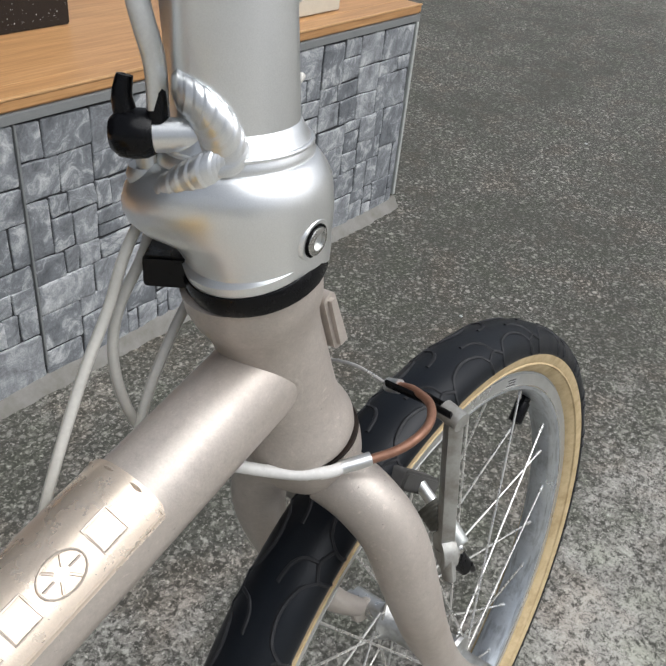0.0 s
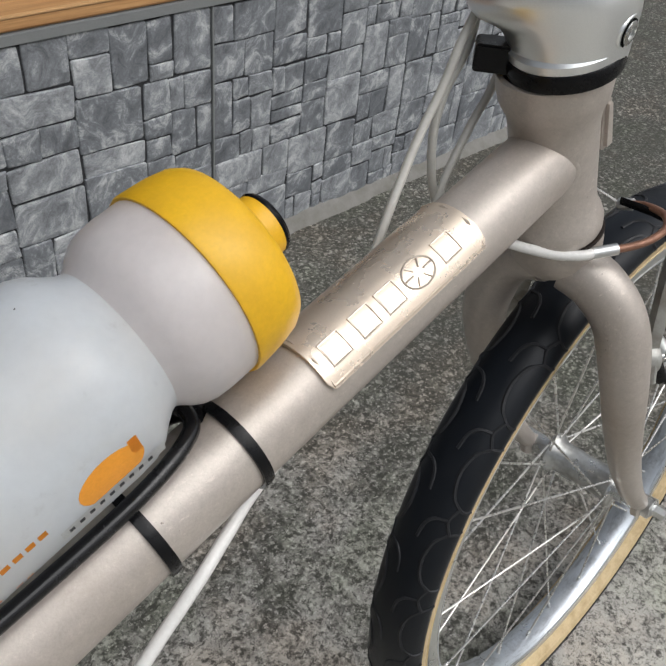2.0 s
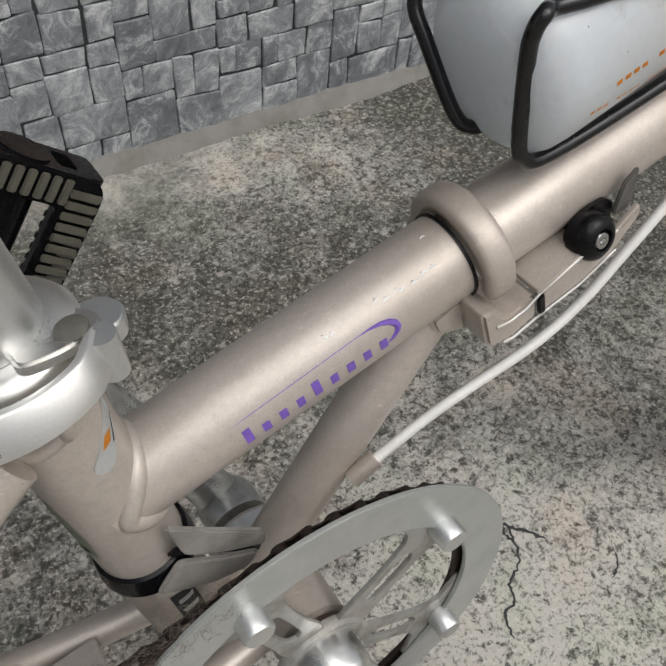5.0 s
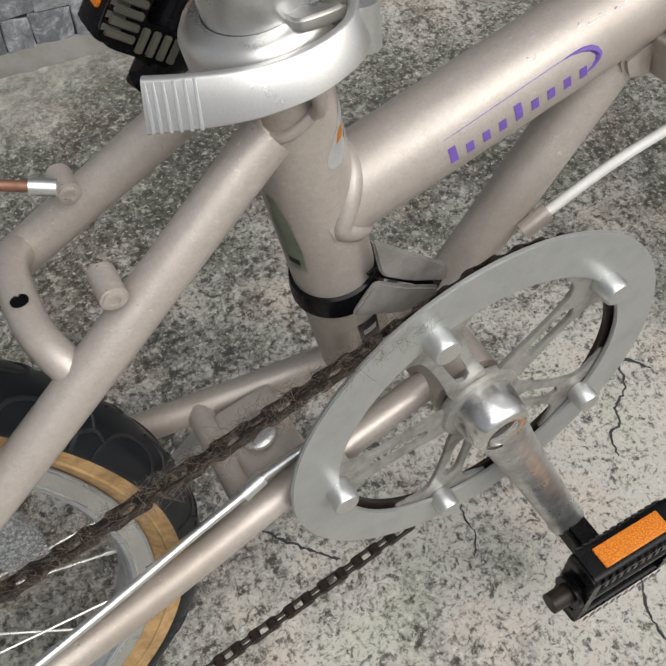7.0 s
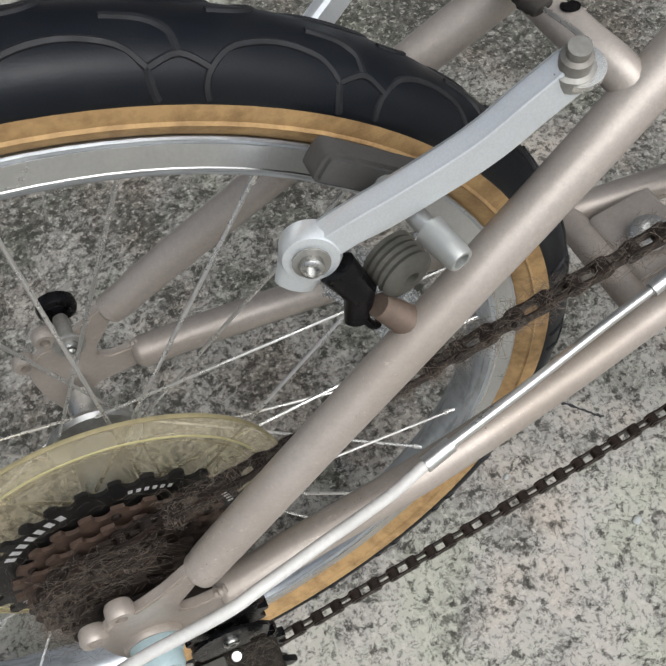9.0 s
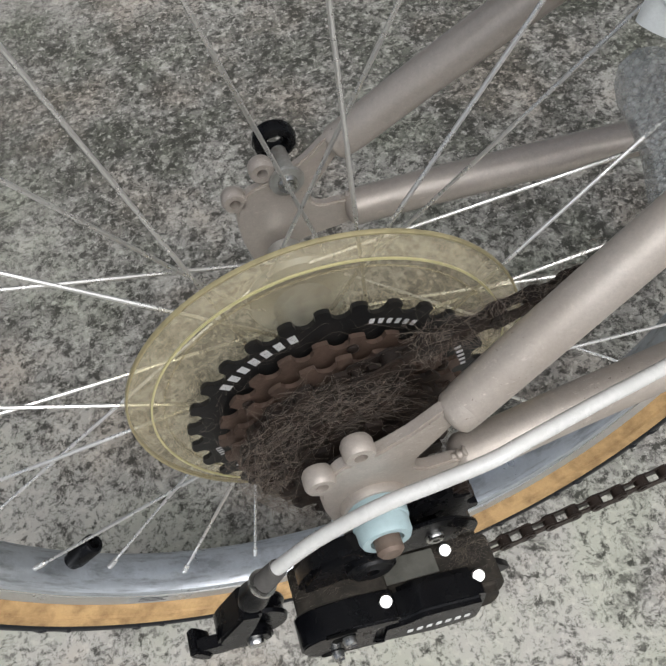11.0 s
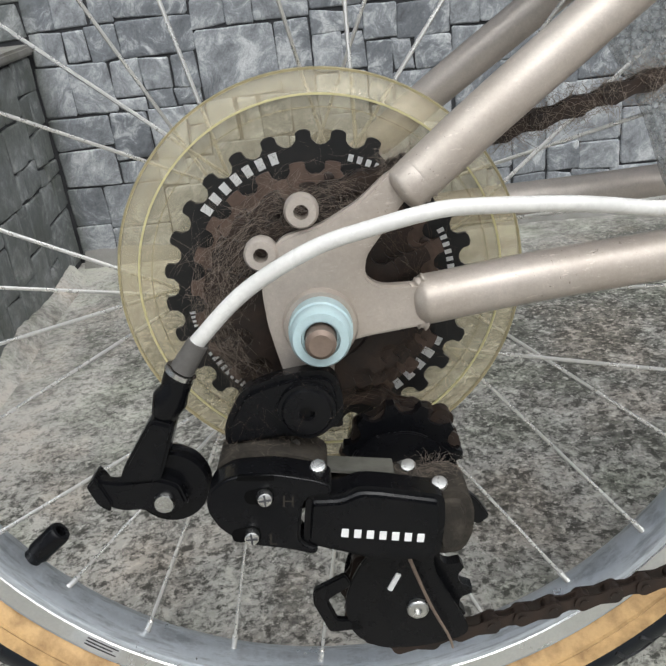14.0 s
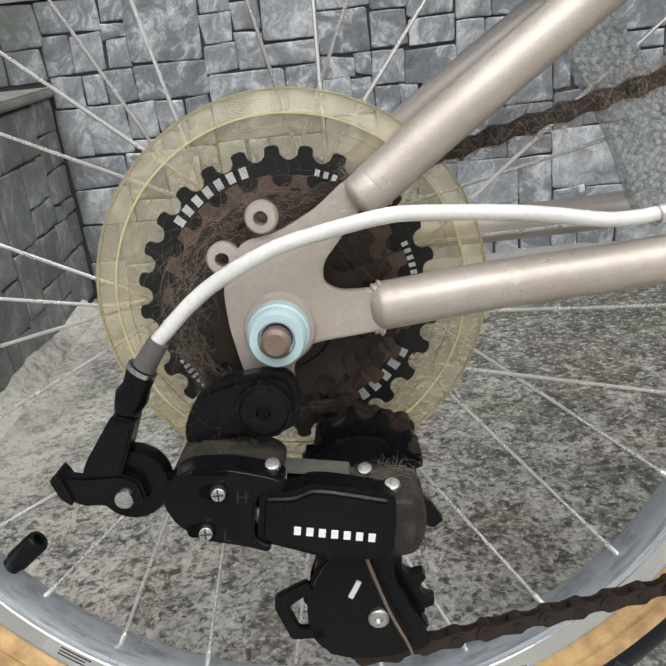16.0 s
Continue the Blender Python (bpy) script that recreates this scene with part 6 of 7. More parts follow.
# rear brake
arm_r = v_brake((0.1050, -0.0325, 0.1510), (0.1765, -0.0500, 0.2020), (0.05, -1, 0.35), (0.1330, -0.0205, 0.1605), (0.80, 0, -0.62), "silver brake arm with black pad", 0.0034, -1, 0.0064, (0.1400, -0.0560, 0.1570))
arm_l = v_brake((0.1050, 0.0325, 0.1510), (0.1765, 0.0500, 0.2020), (0.05, 1, 0.35), (0.1330, 0.0205, 0.1605), (0.80, 0, -0.62), "silver brake arm with black pad", -0.0035, 1, 0.0054, (0.1400, 0.0560, 0.1570))
part("anchor_bolt", lathe([(0, -0.003), (0.0058, -0.003), (0.0058, 0.0012), (0.0045, 0.0018), (0.0043, 0.0052), (0.0031, 0.0060), (0.0031, 0.0086), (0, 0.0088)], 24, (0.1765, -0.0500, 0.2020), (-0.1, -0.25, 1), closed=False), GRIMY, arm_r, "zinc cable anchor bolt")
part("anchor_washer", lathe([(0.004, 0), (0.0069, 0), (0.0069, 0.0020), (0.004, 0.0020)], 24, (0.1785, -0.0496, 0.2004), (-0.1, -0.25, 1)), POLISHED, arm_r)
for s in (-1, 1):
    part("brake_post", sweep(bmesh.new(), [(0.1330, 0.0490 * s, 0.1130), (0.1275, 0.0460 * s, 0.1190), (0.1215, 0.0440 * s, 0.1265)], (0.0064, 0.0044), 18), BROWN_AXLE, frame_part, "rusty brown brake post")
boot = part("cable_boot", sweep(bmesh.new(), bend([(0.1863, 0.0115, 0.2065), (0.1868, 0.0080, 0.2045), (0.1888, -0.0020, 0.1992), (0.1905, -0.0100, 0.1950), (0.1913, -0.0145, 0.1925)], 6), lambda k: (0.0056 + 0.00025 * math.sin(k * 60)) * (1 - 0.45 * max(0, k - 0.75) / 0.25), 18), DUSTY_RUBBER, bike, "weathered black rubber cable boot")
part("inner_wire", pipe([(0.1911, -0.0135, 0.1930), (0.1880, -0.030, 0.1985), (0.1822, -0.0480, 0.2060)], 0.0008, 6), STEEL, bike, "bare brake wire")
noodle = part("brake_noodle", pipe([(0.2280, 0.0180, 0.2065), (0.2150, 0.0230, 0.2095), (0.2020, 0.0270, 0.2130), (0.1920, 0.0250, 0.2140), (0.1868, 0.0180, 0.2120), (0.1860, 0.0110, 0.2090)], 0.0021, 12), COPPER, bike, "rusty bent brake noodle")
part("ferrule", tube((0.2262, 0.0187, 0.2069), (0.2345, 0.0155, 0.2050), 0.0032, 16), SATIN, noodle, "pale metal ferrule")

# front brake
FS = Matrix.Translation((0, HY * 0.6, 0))
arm_f = v_brake((0.9360, -0.0480, 0.1800), (0.9340, -0.0470, 0.2640), (0.75, -0.65, 0.1), (0.9480, -0.0200, 0.2030), (0.75, 0, -0.66), "silver front brake arm with black pad", 0.0005, -1, 0.0042, (0.9410, -0.0510, 0.1870), metal=GRIMY, cover=((0.9400, -0.0480, 0.1760), (0.9440, -0.0520, 0.1690), (0.9480, -0.0555, 0.1610)))
arm_g = v_brake((0.9360, 0.0430, 0.1800), (0.9340, 0.0420, 0.2640), (0.75, 0.65, 0.1), (0.9480, 0.0200, 0.2030), (0.75, 0, -0.66), "silver front brake arm with black pad", -0.006, 1, 0.0050, metal=GRIMY, cover=((0.9400, 0.0430, 0.1760), (0.9440, 0.0470, 0.1690), (0.9480, 0.0505, 0.1610)))
part("arm_clevis", tube((0.9325, -0.0520, 0.2655), (0.9345, -0.0410, 0.2675), 0.0050, 20), GRIMY, arm_f)
for dz in (-0.0045, 0.0045):
    part("noodle_link", sweep(bmesh.new(), [(0.9335 + dz, -0.0480, 0.2675 - dz * 0.5), (0.9350 + dz, -0.0300, 0.2690 - dz * 0.5), (0.9360 + dz, -0.0110, 0.2690 - dz * 0.5)], 0.0028, 10, flat=0.35, up=(1, 0, 0.3)), BLACK, bike, "black link strap")
front_noodle = part("brake_noodle", pipe([(0.8815, -0.0345, 0.2690), (0.8950, -0.0435, 0.2715), (0.9110, -0.0460, 0.2740), (0.9250, -0.0390, 0.2745), (0.9330, -0.0250, 0.2725), (0.9358, -0.0130, 0.2685)], 0.0021, 12), COPPER, bike, "coppery bent brake noodle")
part("noodle_tip", tube((0.9352, -0.0165, 0.2695), (0.9362, -0.0090, 0.2670), 0.0036, 14), SATIN, front_noodle)
part("front_wire", pipe([(0.9362, -0.0090, 0.2670), (0.9345, 0.012, 0.272), (0.9340, 0.0420, 0.2650)], 0.0008, 6), STEEL, bike, "bare brake wire")
hose = part("brake_hose", pipe([(0.8260, 0.0240, 0.2680), (0.8380, 0.0090, 0.2740), (0.8490, -0.0040, 0.2705), (0.8586, -0.0155, 0.2677), (0.8670, -0.0245, 0.2675), (0.8740, -0.0285, 0.2680)], 0.0027, 12), HOUSING, bike, "white brake cable housing")
part("ferrule", tube((0.8725, -0.0275, 0.2678), (0.8830, -0.0352, 0.2693), 0.0031, 14), SATIN, hose, "silver ferrule")

# white cables
for pts, mat, lab in (([(0.947, 0.050, 0.437), (0.922, 0.050, 0.427), (0.895, 0.045, 0.416), (0.866, 0.040, 0.398), (0.8267, 0.030, 0.3736), (0.8120, 0.0295, 0.3520), (0.797, 0.030, 0.331), (0.776, 0.028, 0.300), (0.752, 0.024, 0.262), (0.72, 0.012, 0.246)], OLD_HOUSING, "yellowed white cable housing"),
                      ([(0.972, 0.070, 0.432), (0.925, 0.060, 0.418), (0.885, 0.052, 0.396), (0.850, 0.040, 0.3790), (0.8342, 0.034, 0.3640), (0.8190, 0.033, 0.3480), (0.8135, 0.0335, 0.330), (0.8160, 0.034, 0.306), (0.826, 0.034, 0.280), (0.835, 0.033, 0.262)], OLD_HOUSING, "yellowed white cable housing"),
                      ([(0.960, 0.060, 0.400), (0.915, 0.048, 0.385), (0.880, 0.038, 0.365), (0.8567, 0.033, 0.3419), (0.840, 0.0325, 0.325), (0.822, 0.032, 0.301), (0.800, 0.026, 0.265)], OLD_HOUSING, "yellowed white cable housing"),
                      ([(0.720, 0.000, 0.252), (0.670, -0.006, 0.2395), (0.645, -0.014, 0.2345), (0.628, -0.0195, 0.2300), (0.600, -0.021, 0.2105), (0.574, -0.022, 0.1890), (0.548, -0.023, 0.1685), (0.519, -0.0235, 0.1555), (0.470, -0.019, 0.1370), (0.431, -0.0160, 0.1165)], HOUSING, "white gear cable housing"),
                      ([(0.300, -0.0335, 0.0520), (0.2750, -0.0325, 0.0430), (0.2620, -0.0340, 0.0388), (0.2300, -0.0402, 0.0355), (0.1900, -0.0487, 0.0310), (0.1500, -0.0568, 0.0272), (0.1400, -0.0589, 0.0262)], SATIN, "silver-grey gear cable along the chain stay"),
                      ([(0.1400, -0.0589, 0.0262), (0.1300, -0.0612, 0.0252), (0.1220, -0.0638, 0.0250), (0.1110, -0.0673, 0.0260), (0.0929, -0.0723, 0.0300), (0.0785, -0.0759, 0.0326), (0.0500, -0.0830, 0.0362), (0.0370, -0.0858, 0.0366), (0.0180, -0.0862, 0.0335), (0.0030, -0.0858, 0.0300), (-0.0120, -0.0855, 0.0235), (-0.0250, -0.0852, 0.0155), (-0.0400, -0.0850, 0.0020)], DUSTY_HOUSING, "dusty white gear cable housing")):
    part("gear_cable", pipe(pts, 0.0023 if mat is SATIN else (0.0021 if mat is OLD_HOUSING else 0.0026), 12), mat, bike, lab)
part("cable_stop", tube((0.4385, -0.0165, 0.1215), (0.4260, -0.0155, 0.1130), 0.0046, 16), PAINT, frame_part)
for a, b, nm in (((0.2590, -0.0345, 0.0382), (0.2710, -0.0328, 0.0420), "ferrule"), ((0.1310, -0.0610, 0.0252), (0.1450, -0.0578, 0.0267), "ferrule")):
    part(nm, tube(a, b, 0.0037, 16), SATIN, bike, "silver cable ferrule")

# rubber wrap at the foot of the seat tube
ST_AX = Vector((0.3115 - 0.3425, 0, 0.240 - 0.062)).normalized()
wrap_part = part("rubber_wrap", lathe([(0.0187, 0.0), (0.0216, 0.0002), (0.0214, 0.005), (0.0203, 0.0105), (0.0187, 0.0115)], 40, (0.3330, 0, 0.1175), ST_AX), BLACK, bike, "old rubber strip wrapped round the frame")
part("wrap_flap", slab(round_out(mm((337, 160), (355, 143), (377, 124), (377, 114), (358, 124), (342, 136)), 0.004), -0.0238, -0.0208, 0.0012), FLAP, wrap_part, "grey weathered rubber flap")
part("wrap_flap", slab(round_out(mm((327, 119), (339, 134.5), (357, 121.5), (374, 112), (367, 104), (352, 106)), 0.004), -0.0242, -0.0212, 0.0012), FLAP, wrap_part, "grey weathered rubber flap")
part("wrap_slit", slab(round_out(mm((336, 138), (340, 140), (378, 116), (374, 108)), 0.0005), -0.0212, -0.0200, 0), BLACK, wrap_part, "dark slit")

# seat post and its clamp
post = part("seat_post", tube((0.3135, 0, 0.228), (0.2475, 0, 0.607), 0.0170, 44), SATIN, bike, "satin aluminium seat post")
clamp = part("seat_clamp", lathe([(0.0172, -0.002), (0.0235, -0.002), (0.0262, 0.001), (0.0262, 0.011), (0.0240, 0.0145), (0.0200, 0.0165), (0.0172, 0.0165)], 48, (0.3110, 0, 0.2415), ST_AX), CLAMP, bike, "silver quick-release seat clamp")
lever_line = bend([(0.3340, -0.0200, 0.2560), (0.3265, -0.0305, 0.2550), (0.3110, -0.0350, 0.2525), (0.2940, -0.0325, 0.2500), (0.2780, -0.0250, 0.2480), (0.2640, -0.0165, 0.2465)], 6)
bm, rings_ = bmesh.new(), []
for i, q in enumerate(lever_line):
    t_ = (lever_line[min(i + 1, len(lever_line) - 1)] - lever_line[max(i - 1, 0)]).normalized()
    out_ = Vector((0, 0, 1)).cross(t_).normalized()
    if out_.y > 0:
        out_ = -out_
    up_ = (Vector((0, 0, 1)) * 0.94 - out_ * 0.34)
    h = 0.0058 + 0.0024 * i / len(lever_line)
    ring_ = []
    for c_, s_ in ((0.0016, h * 0.9), (0.0016, -h * 0.9), (0.0008, -h), (-0.0008, -h), (-0.0016, -h * 0.9), (-0.0016, h * 0.9), (-0.0008, h), (0.0008, h)):
        ring_.append(q + out_ * c_ + up_ * s_)
    rings_.append(ring_)
lever = part("clamp_lever", skin(bm, rings_), CLAMP, clamp, "flat silver lever with ridged end")
for k in range(6):
    i = len(lever_line) - 2 - k
    q = lever_line[i] + Vector((-0.0010, -0.0013, 0))
    part("lever_ridge", sweep(bmesh.new(), [q + Vector((0.0010, 0.0026, 0.0068)), q + Vector((-0.0010, -0.0026, -0.0068))], 0.0006, 6), BRIGHT, clamp)
part("clamp_ear", slab(round_out(mm((-8, -8), (10, -8), (14, 0), (10, 8), (-8, 8)), 0.004), -0.004, 0.004, 0.001, Matrix.Translation((0.3330, -0.008, 0.2520)) @ Matrix.Rotation(radians(90), 4, "X")), SATIN, clamp)
part("pin_head", lathe([(0, 0.0), (0.0052, 0.0), (0.0052, 0.0010), (0.0044, 0.0016), (0, 0.0016)], 24, (0.3285, -0.0160, 0.2605), ST_AX, closed=False), DUSTY_ALU, clamp, "dull round pin head")
part("clamp_plate", slab(round_out(mm((-12, -10), (8, -14), (15, -8), (15, 2), (2, 8), (-12, 8)), 0.005), -0.0022, 0.0022, 0.001, Matrix.Translation((0.3225, -0.0160, 0.2580)) @ Matrix.Rotation(radians(80), 4, "X")), CLAMP, clamp, "flat clamp plate")
part("clamp_pin", tube((0.3360, -0.0215, 0.2445), (0.3345, -0.0215, 0.2605), 0.0048, 18), SATIN, clamp)
for k in range(3):
    part("stamp_bar", block(0.3165 + k * 0.0022, 0.3177 + k * 0.0022, -0.0350, -0.0345, 0.248, 0.2525, 0.0002), WHITE_PRINT, clamp)

# ---- bottle cage and bottle ----
B0, B1 = Vector((0.5174, 0.0120, 0.2822)), Vector((0.6774, 0.0135, 0.3302))
bd = (B1 - B0).normalized()
bn = (Vector((0, 0, 1)) - bd * bd.z).normalized()
bs = bd.cross(bn)


def bot(u, out, v):
    """A place by the bottle: u along from its foot, out from its axis at v degrees (0 up, 90 to the right)."""
    return B0 - bd * 0.014 + bd * u + (bn * math.cos(radians(v)) + bs * math.sin(radians(v))) * out


bottle = new("water_bottle")
tagged(bottle, "milky translucent water bottle with yellow cap in cage", "bottle")
bottle.matrix_world = BIKE


def turned_b(prof, mat, name, parent, label="", seg=64):
    return part(name, lathe([(r, u) for u, r in prof], seg, bot(0, 0, 0), bd, closed=False), mat, parent, label)


turned_b([(-0.002, 0), (-0.0045, 0.0262), (-0.0036, 0.0296), (0.0005, 0.0342), (0.0040, 0.0356), (0.011, 0.0362), (0.060, 0.0362), (0.108, 0.0362), (0.1155, 0.0357), (0.1205, 0.0337), (0.1245, 0.0306), (0.1285, 0.0280), (0.1310, 0.0272),
          (0.131, 0.0254), (0.122, 0.0296), (0.110, 0.0346), (0.010, 0.0346), (0.006, 0.030), (0.006, 0)], BOTTLE, "bottle_body", bottle, "milky translucent plastic body")
turned_b([(0.1310, 0.0254), (0.1310, 0.0272), (0.1332, 0.0284), (0.1360, 0.0310), (0.1392, 0.0331), (0.1435, 0.0345), (0.1490, 0.0350), (0.1605, 0.0350), (0.1620, 0.0345), (0.1610, 0.0330), (0.1430, 0.0325), (0.1310, 0.0254)], NECK, "bottle_neck", bottle, "pink-stained translucent neck")
cap_ = turned_b([(0.1590, 0.033), (0.1590, 0.0360), (0.1602, 0.0365), (0.1710, 0.0358), (0.1780, 0.0345), (0.1815, 0.0325), (0.1828, 0.030), (0.1828, 0.013), (0.1828, 0)], YELLOW, "cap", bottle, "dirty yellow screw cap")
turned_b([(0.1825, 0.0132), (0.1870, 0.0122), (0.1966, 0.0118), (0.1968, 0.0)], YELLOW, "spout", cap_)
turned_b([(0.1964, 0.0), (0.1964, 0.0119), (0.1974, 0.0122), (0.1988, 0.0114), (0.1992, 0.0085), (0.1975, 0.0075), (0.1975, 0)], BLACK, "spout_tip", cap_, "black rubber spout tip")


def print_on(u0, u1, v0, v1, r, mat, name, label=""):
    bm, vs = bmesh.new(), []
    for i in range(5):
        vs.append([bm.verts.new(bot(u0 + (u1 - u0) * j / 3, r, v0 + (v1 - v0) * i / 4)) for j in range(4)])
    for p, q in zip(vs, vs[1:]):
        for j in range(3):
            bm.faces.new((p[j], p[j + 1], q[j + 1], q[j]))
    bmesh.ops.solidify(bm, geom=bm.faces[:], thickness=0.0001)
    return part(name, bm, mat, bottle, label)


for k in range(13):
    if k not in (4, 8):
        print_on(0.026 + k * 0.0041, 0.0288 + k * 0.0041, 95, 98.5, 0.03630, ORANGE, "print_bar", "worn orange print")
for k in range(16):
    if k % 5 != 3:
        print_on(0.015 + k * 0.0034, 0.0172 + k * 0.0034, 107 + k * 1.0, 109.5 + k * 1.0, 0.03630, ORANGE, "print_bar", "worn orange print")
bm = bmesh.new()
ring_ = [bot(0.1005 + 0.0115 * math.cos(a), 0.0363, 97 + 11 * math.sin(a) * (1 if math.sin(a) < 0 else 1.25)) for a in (2 * math.pi * k / 24 for k in range(24))]
vs = [bm.verts.new(p) for p in ring_]
inner = [bm.verts.new(bot(0.1010 + 0.0055 * math.cos(a), 0.0364, 97 + 5 * math.sin(a))) for a in (2 * math.pi * k / 24 for k in range(24))]
for i in range(24):
    bm.faces.new((vs[i], vs[(i + 1) % 24], inner[(i + 1) % 24], inner[i]))
bm.faces.new(inner)
mark = part("orange_mark", bm, ORANGE, bottle, "smudged orange round mark")
print_on(0.1085, 0.1118, 87, 97, 0.03635, ORANGE, "mark_stem", "orange printed tip")
print_on(0.0800, 0.1180, 106, 115, 0.03635, PALE, "bottle_label", "narrow white label")
for k in range(9):
    print_on(0.0825 + k * 0.0036, 0.0842 + k * 0.0036, 108.5, 112, 0.0365, INK, "print_bar")
g = random.Random(8)
for k in range(9):
    u, v = g.uniform(0.012, 0.11), g.uniform(-20, 100)
    print_on(u, u + g.uniform(0.0003, 0.0007), v, v + 0.8, 0.03630, INK, "dirt_speck", "dark dirt speck")

# the cage: one bent wire that holds the bottle on both sides
CW = 0.0031


def wire(pts, r=CW, closed=False):
    return sweep(bmesh.new(), bend(pts, 7, closed), r, 12, closed)


cage = part("bottle_cage", wire([(0.6480, 0.009, 0.2790), (0.6420, -0.002, 0.2780), (0.6150, -0.009, 0.2720), (0.5600, -0.0100, 0.2580), (0.5180, -0.0095, 0.2490), (0.5062, -0.009, 0.2520), (0.5015, -0.0095, 0.2630), (0.4958, -0.0120, 0.2960), (0.4946, -0.0140, 0.3060), (0.4968, -0.0150, 0.3112)]
             + [bot(u, 0.0392, v) for u, v in ((0.0085, 37), (0.0194, 42), (0.0324, 47), (0.0461, 52.4), (0.0598, 56), (0.0665, 55.5), (0.0712, 52), (0.0768, 44.5), (0.0830, 33))]), WIRE, bike, "black coated wire bottle cage")
part("cage_wire", wire([(0.6480, 0.0090, 0.2790), (0.6420, 0.020, 0.2780), (0.6150, 0.0300, 0.2720), (0.5600, 0.0300, 0.2580), (0.5180, 0.0235, 0.2490), (0.5050, 0.0215, 0.2510), (0.4995, 0.0262, 0.2580), (0.4952, 0.0410, 0.2820), (0.4945, 0.0485, 0.2935)]
             + [bot(u, o, v) for u, o, v in ((0.0035, 0.0462, -54), (0.0150, 0.0440, -53), (0.0350, 0.0408, -54), (0.0600, 0.0392, -56), (0.0720, 0.0392, -52), (0.0800, 0.0392, -43), (0.0860, 0.0392, -33))]), WIRE, cage)
part("cage_band", sweep(bmesh.new(), bend([bot(0.0770, 0.0390, 44), bot(0.0790, 0.0386, 40), bot(0.0830, 0.0382, 33), bot(0.0880, 0.0380, 18), bot(0.0900, 0.0380, 2), bot(0.0900, 0.0380, -17), bot(0.0860, 0.0384, -33), bot(0.0820, 0.0388, -40), bot(0.0800, 0.0391, -43)], 6), lambda k: 0.0028 + 0.0030 * math.sin(math.pi * k) ** 0.7, 12, flat=0.45, up=bn), BLACK, cage, "flat black cage band")
for k in range(3):
    part("band_mark", slab(round_out(mm((-2, -2), (2, -2), (2, 2), (-2, 2)), 0.0006), -0.0002, 0.0002, 0, Matrix.Translation(bot(0.0885, 0.0402, 2 + 9 * k)) @ Matrix((bs * math.cos(radians(2 + 9 * k)) - bn * math.sin(radians(2 + 9 * k)), bn * math.cos(radians(2 + 9 * k)) + bs * math.sin(radians(2 + 9 * k)), bd)).transposed().to_4x4()), WHITE_PRINT, cage)
part("cage_hook", wire([(0.6400, -0.0020, 0.2690), (0.6480, 0.0010, 0.2710), (0.6530, 0.0090, 0.2745), (0.6480, 0.0180, 0.2710), (0.6400, 0.0200, 0.2690)], 0.0036), BLACK, cage)

# ---- rear hub fittings and derailleur ----
part("hub_washer", lathe([(0.004, -0.0735), (0.0118, -0.0735), (0.0125, -0.0720), (0.0125, -0.0705), (0.004, -0.0705)], 40), PAINT, bike, "round dropout washer")
part("hub_spacer", lathe([(0.0052, -0.0735), (0.0104, -0.0735), (0.0106, -0.0755), (0.0104, -0.0795), (0.0098, -0.0800), (0.0097, -0.0850), (0.0088, -0.0866), (0.0062, -0.0866), (0.0060, -0.0845), (0.0052, -0.0845)], 40), TEAL, bike, "pale teal plastic axle sleeve")
part("axle", lathe([(0, -0.0915), (0.0036, -0.0918), (0.0049, -0.0905), (0.0049, -0.070), (0, -0.070)], 28, closed=False), BROWN_AXLE, bike, "brown rusted axle end")
part("axle_nut", lathe([(0, 0.098), (0.005, 0.098), (0.005, 0.082), (0.0105, 0.080), (0.0115, 0.0715), (0.004, 0.0715)], 28, closed=False), SATIN, bike, "zinc axle nut")
bumper = part("bumper", lathe([(0.0040, 0.0035), (0.0052, 0.0010), (0.0070, 0.0), (0.0090, 0.0012), (0.0098, 0.0040), (0.0092, 0.0072), (0.0060, 0.0085), (0.0040, 0.0070)], 32, (0.0072, 0.0800, 0.0375), (0.05, 0.97, 0.12)), BLACK, bike, "round black rubber bumper")
part("bumper_bolt", lathe([(0, 0.0018), (0.0032, 0.0020), (0.0036, 0.0030), (0.0036, 0.0160), (0, 0.0160)], 20, (0.0072, 0.0800, 0.0375), (0.05, -0.97, -0.12), closed=False), GRIMY, bumper, "grimy bumper bolt")
part("stay_washer", lathe([(0.002, 0.0), (0.0072, 0.0), (0.0078, 0.0008), (0.0074, 0.0022), (0.002, 0.0024)], 28, (0.0072, 0.0656, 0.0318), (0, -1, 0)), GRIMY, bike, "dark eyelet washer")
part("stay_bolt", button((0.0072, 0.0636, 0.0318), (0, -1, 0), 0.0044, 0.0032, 0.4, 0.002), SCREW, bike, "zinc eyelet bolt")

mech = part("rear_derailleur", slab(round_out(mm((-28, -16), (-15, -12.5), (-4, -11.5), (3, -13.5), (5, -22), (4, -31), (-5, -35), (-18, -34), (-36, -36), (-35, -27)), 0.004), -0.0840, -0.0740, 0.0022, seg=4), BLACK, bike, "dusty black rear derailleur with short cage")
part("hanger_bolt", button((-0.0072, -0.0835, -0.0243), (0, -1, 0), 0.0090, 0.0040, 0.55, 0.0026), BLACK, mech, "black hanger bolt")
part("bolt_ring", lathe([(0.0078, -0.0862), (0.0095, -0.0860), (0.0098, -0.0835), (0.0078, -0.0835)], 30, (-0.0072, 0, -0.0243)), BLACK, mech)
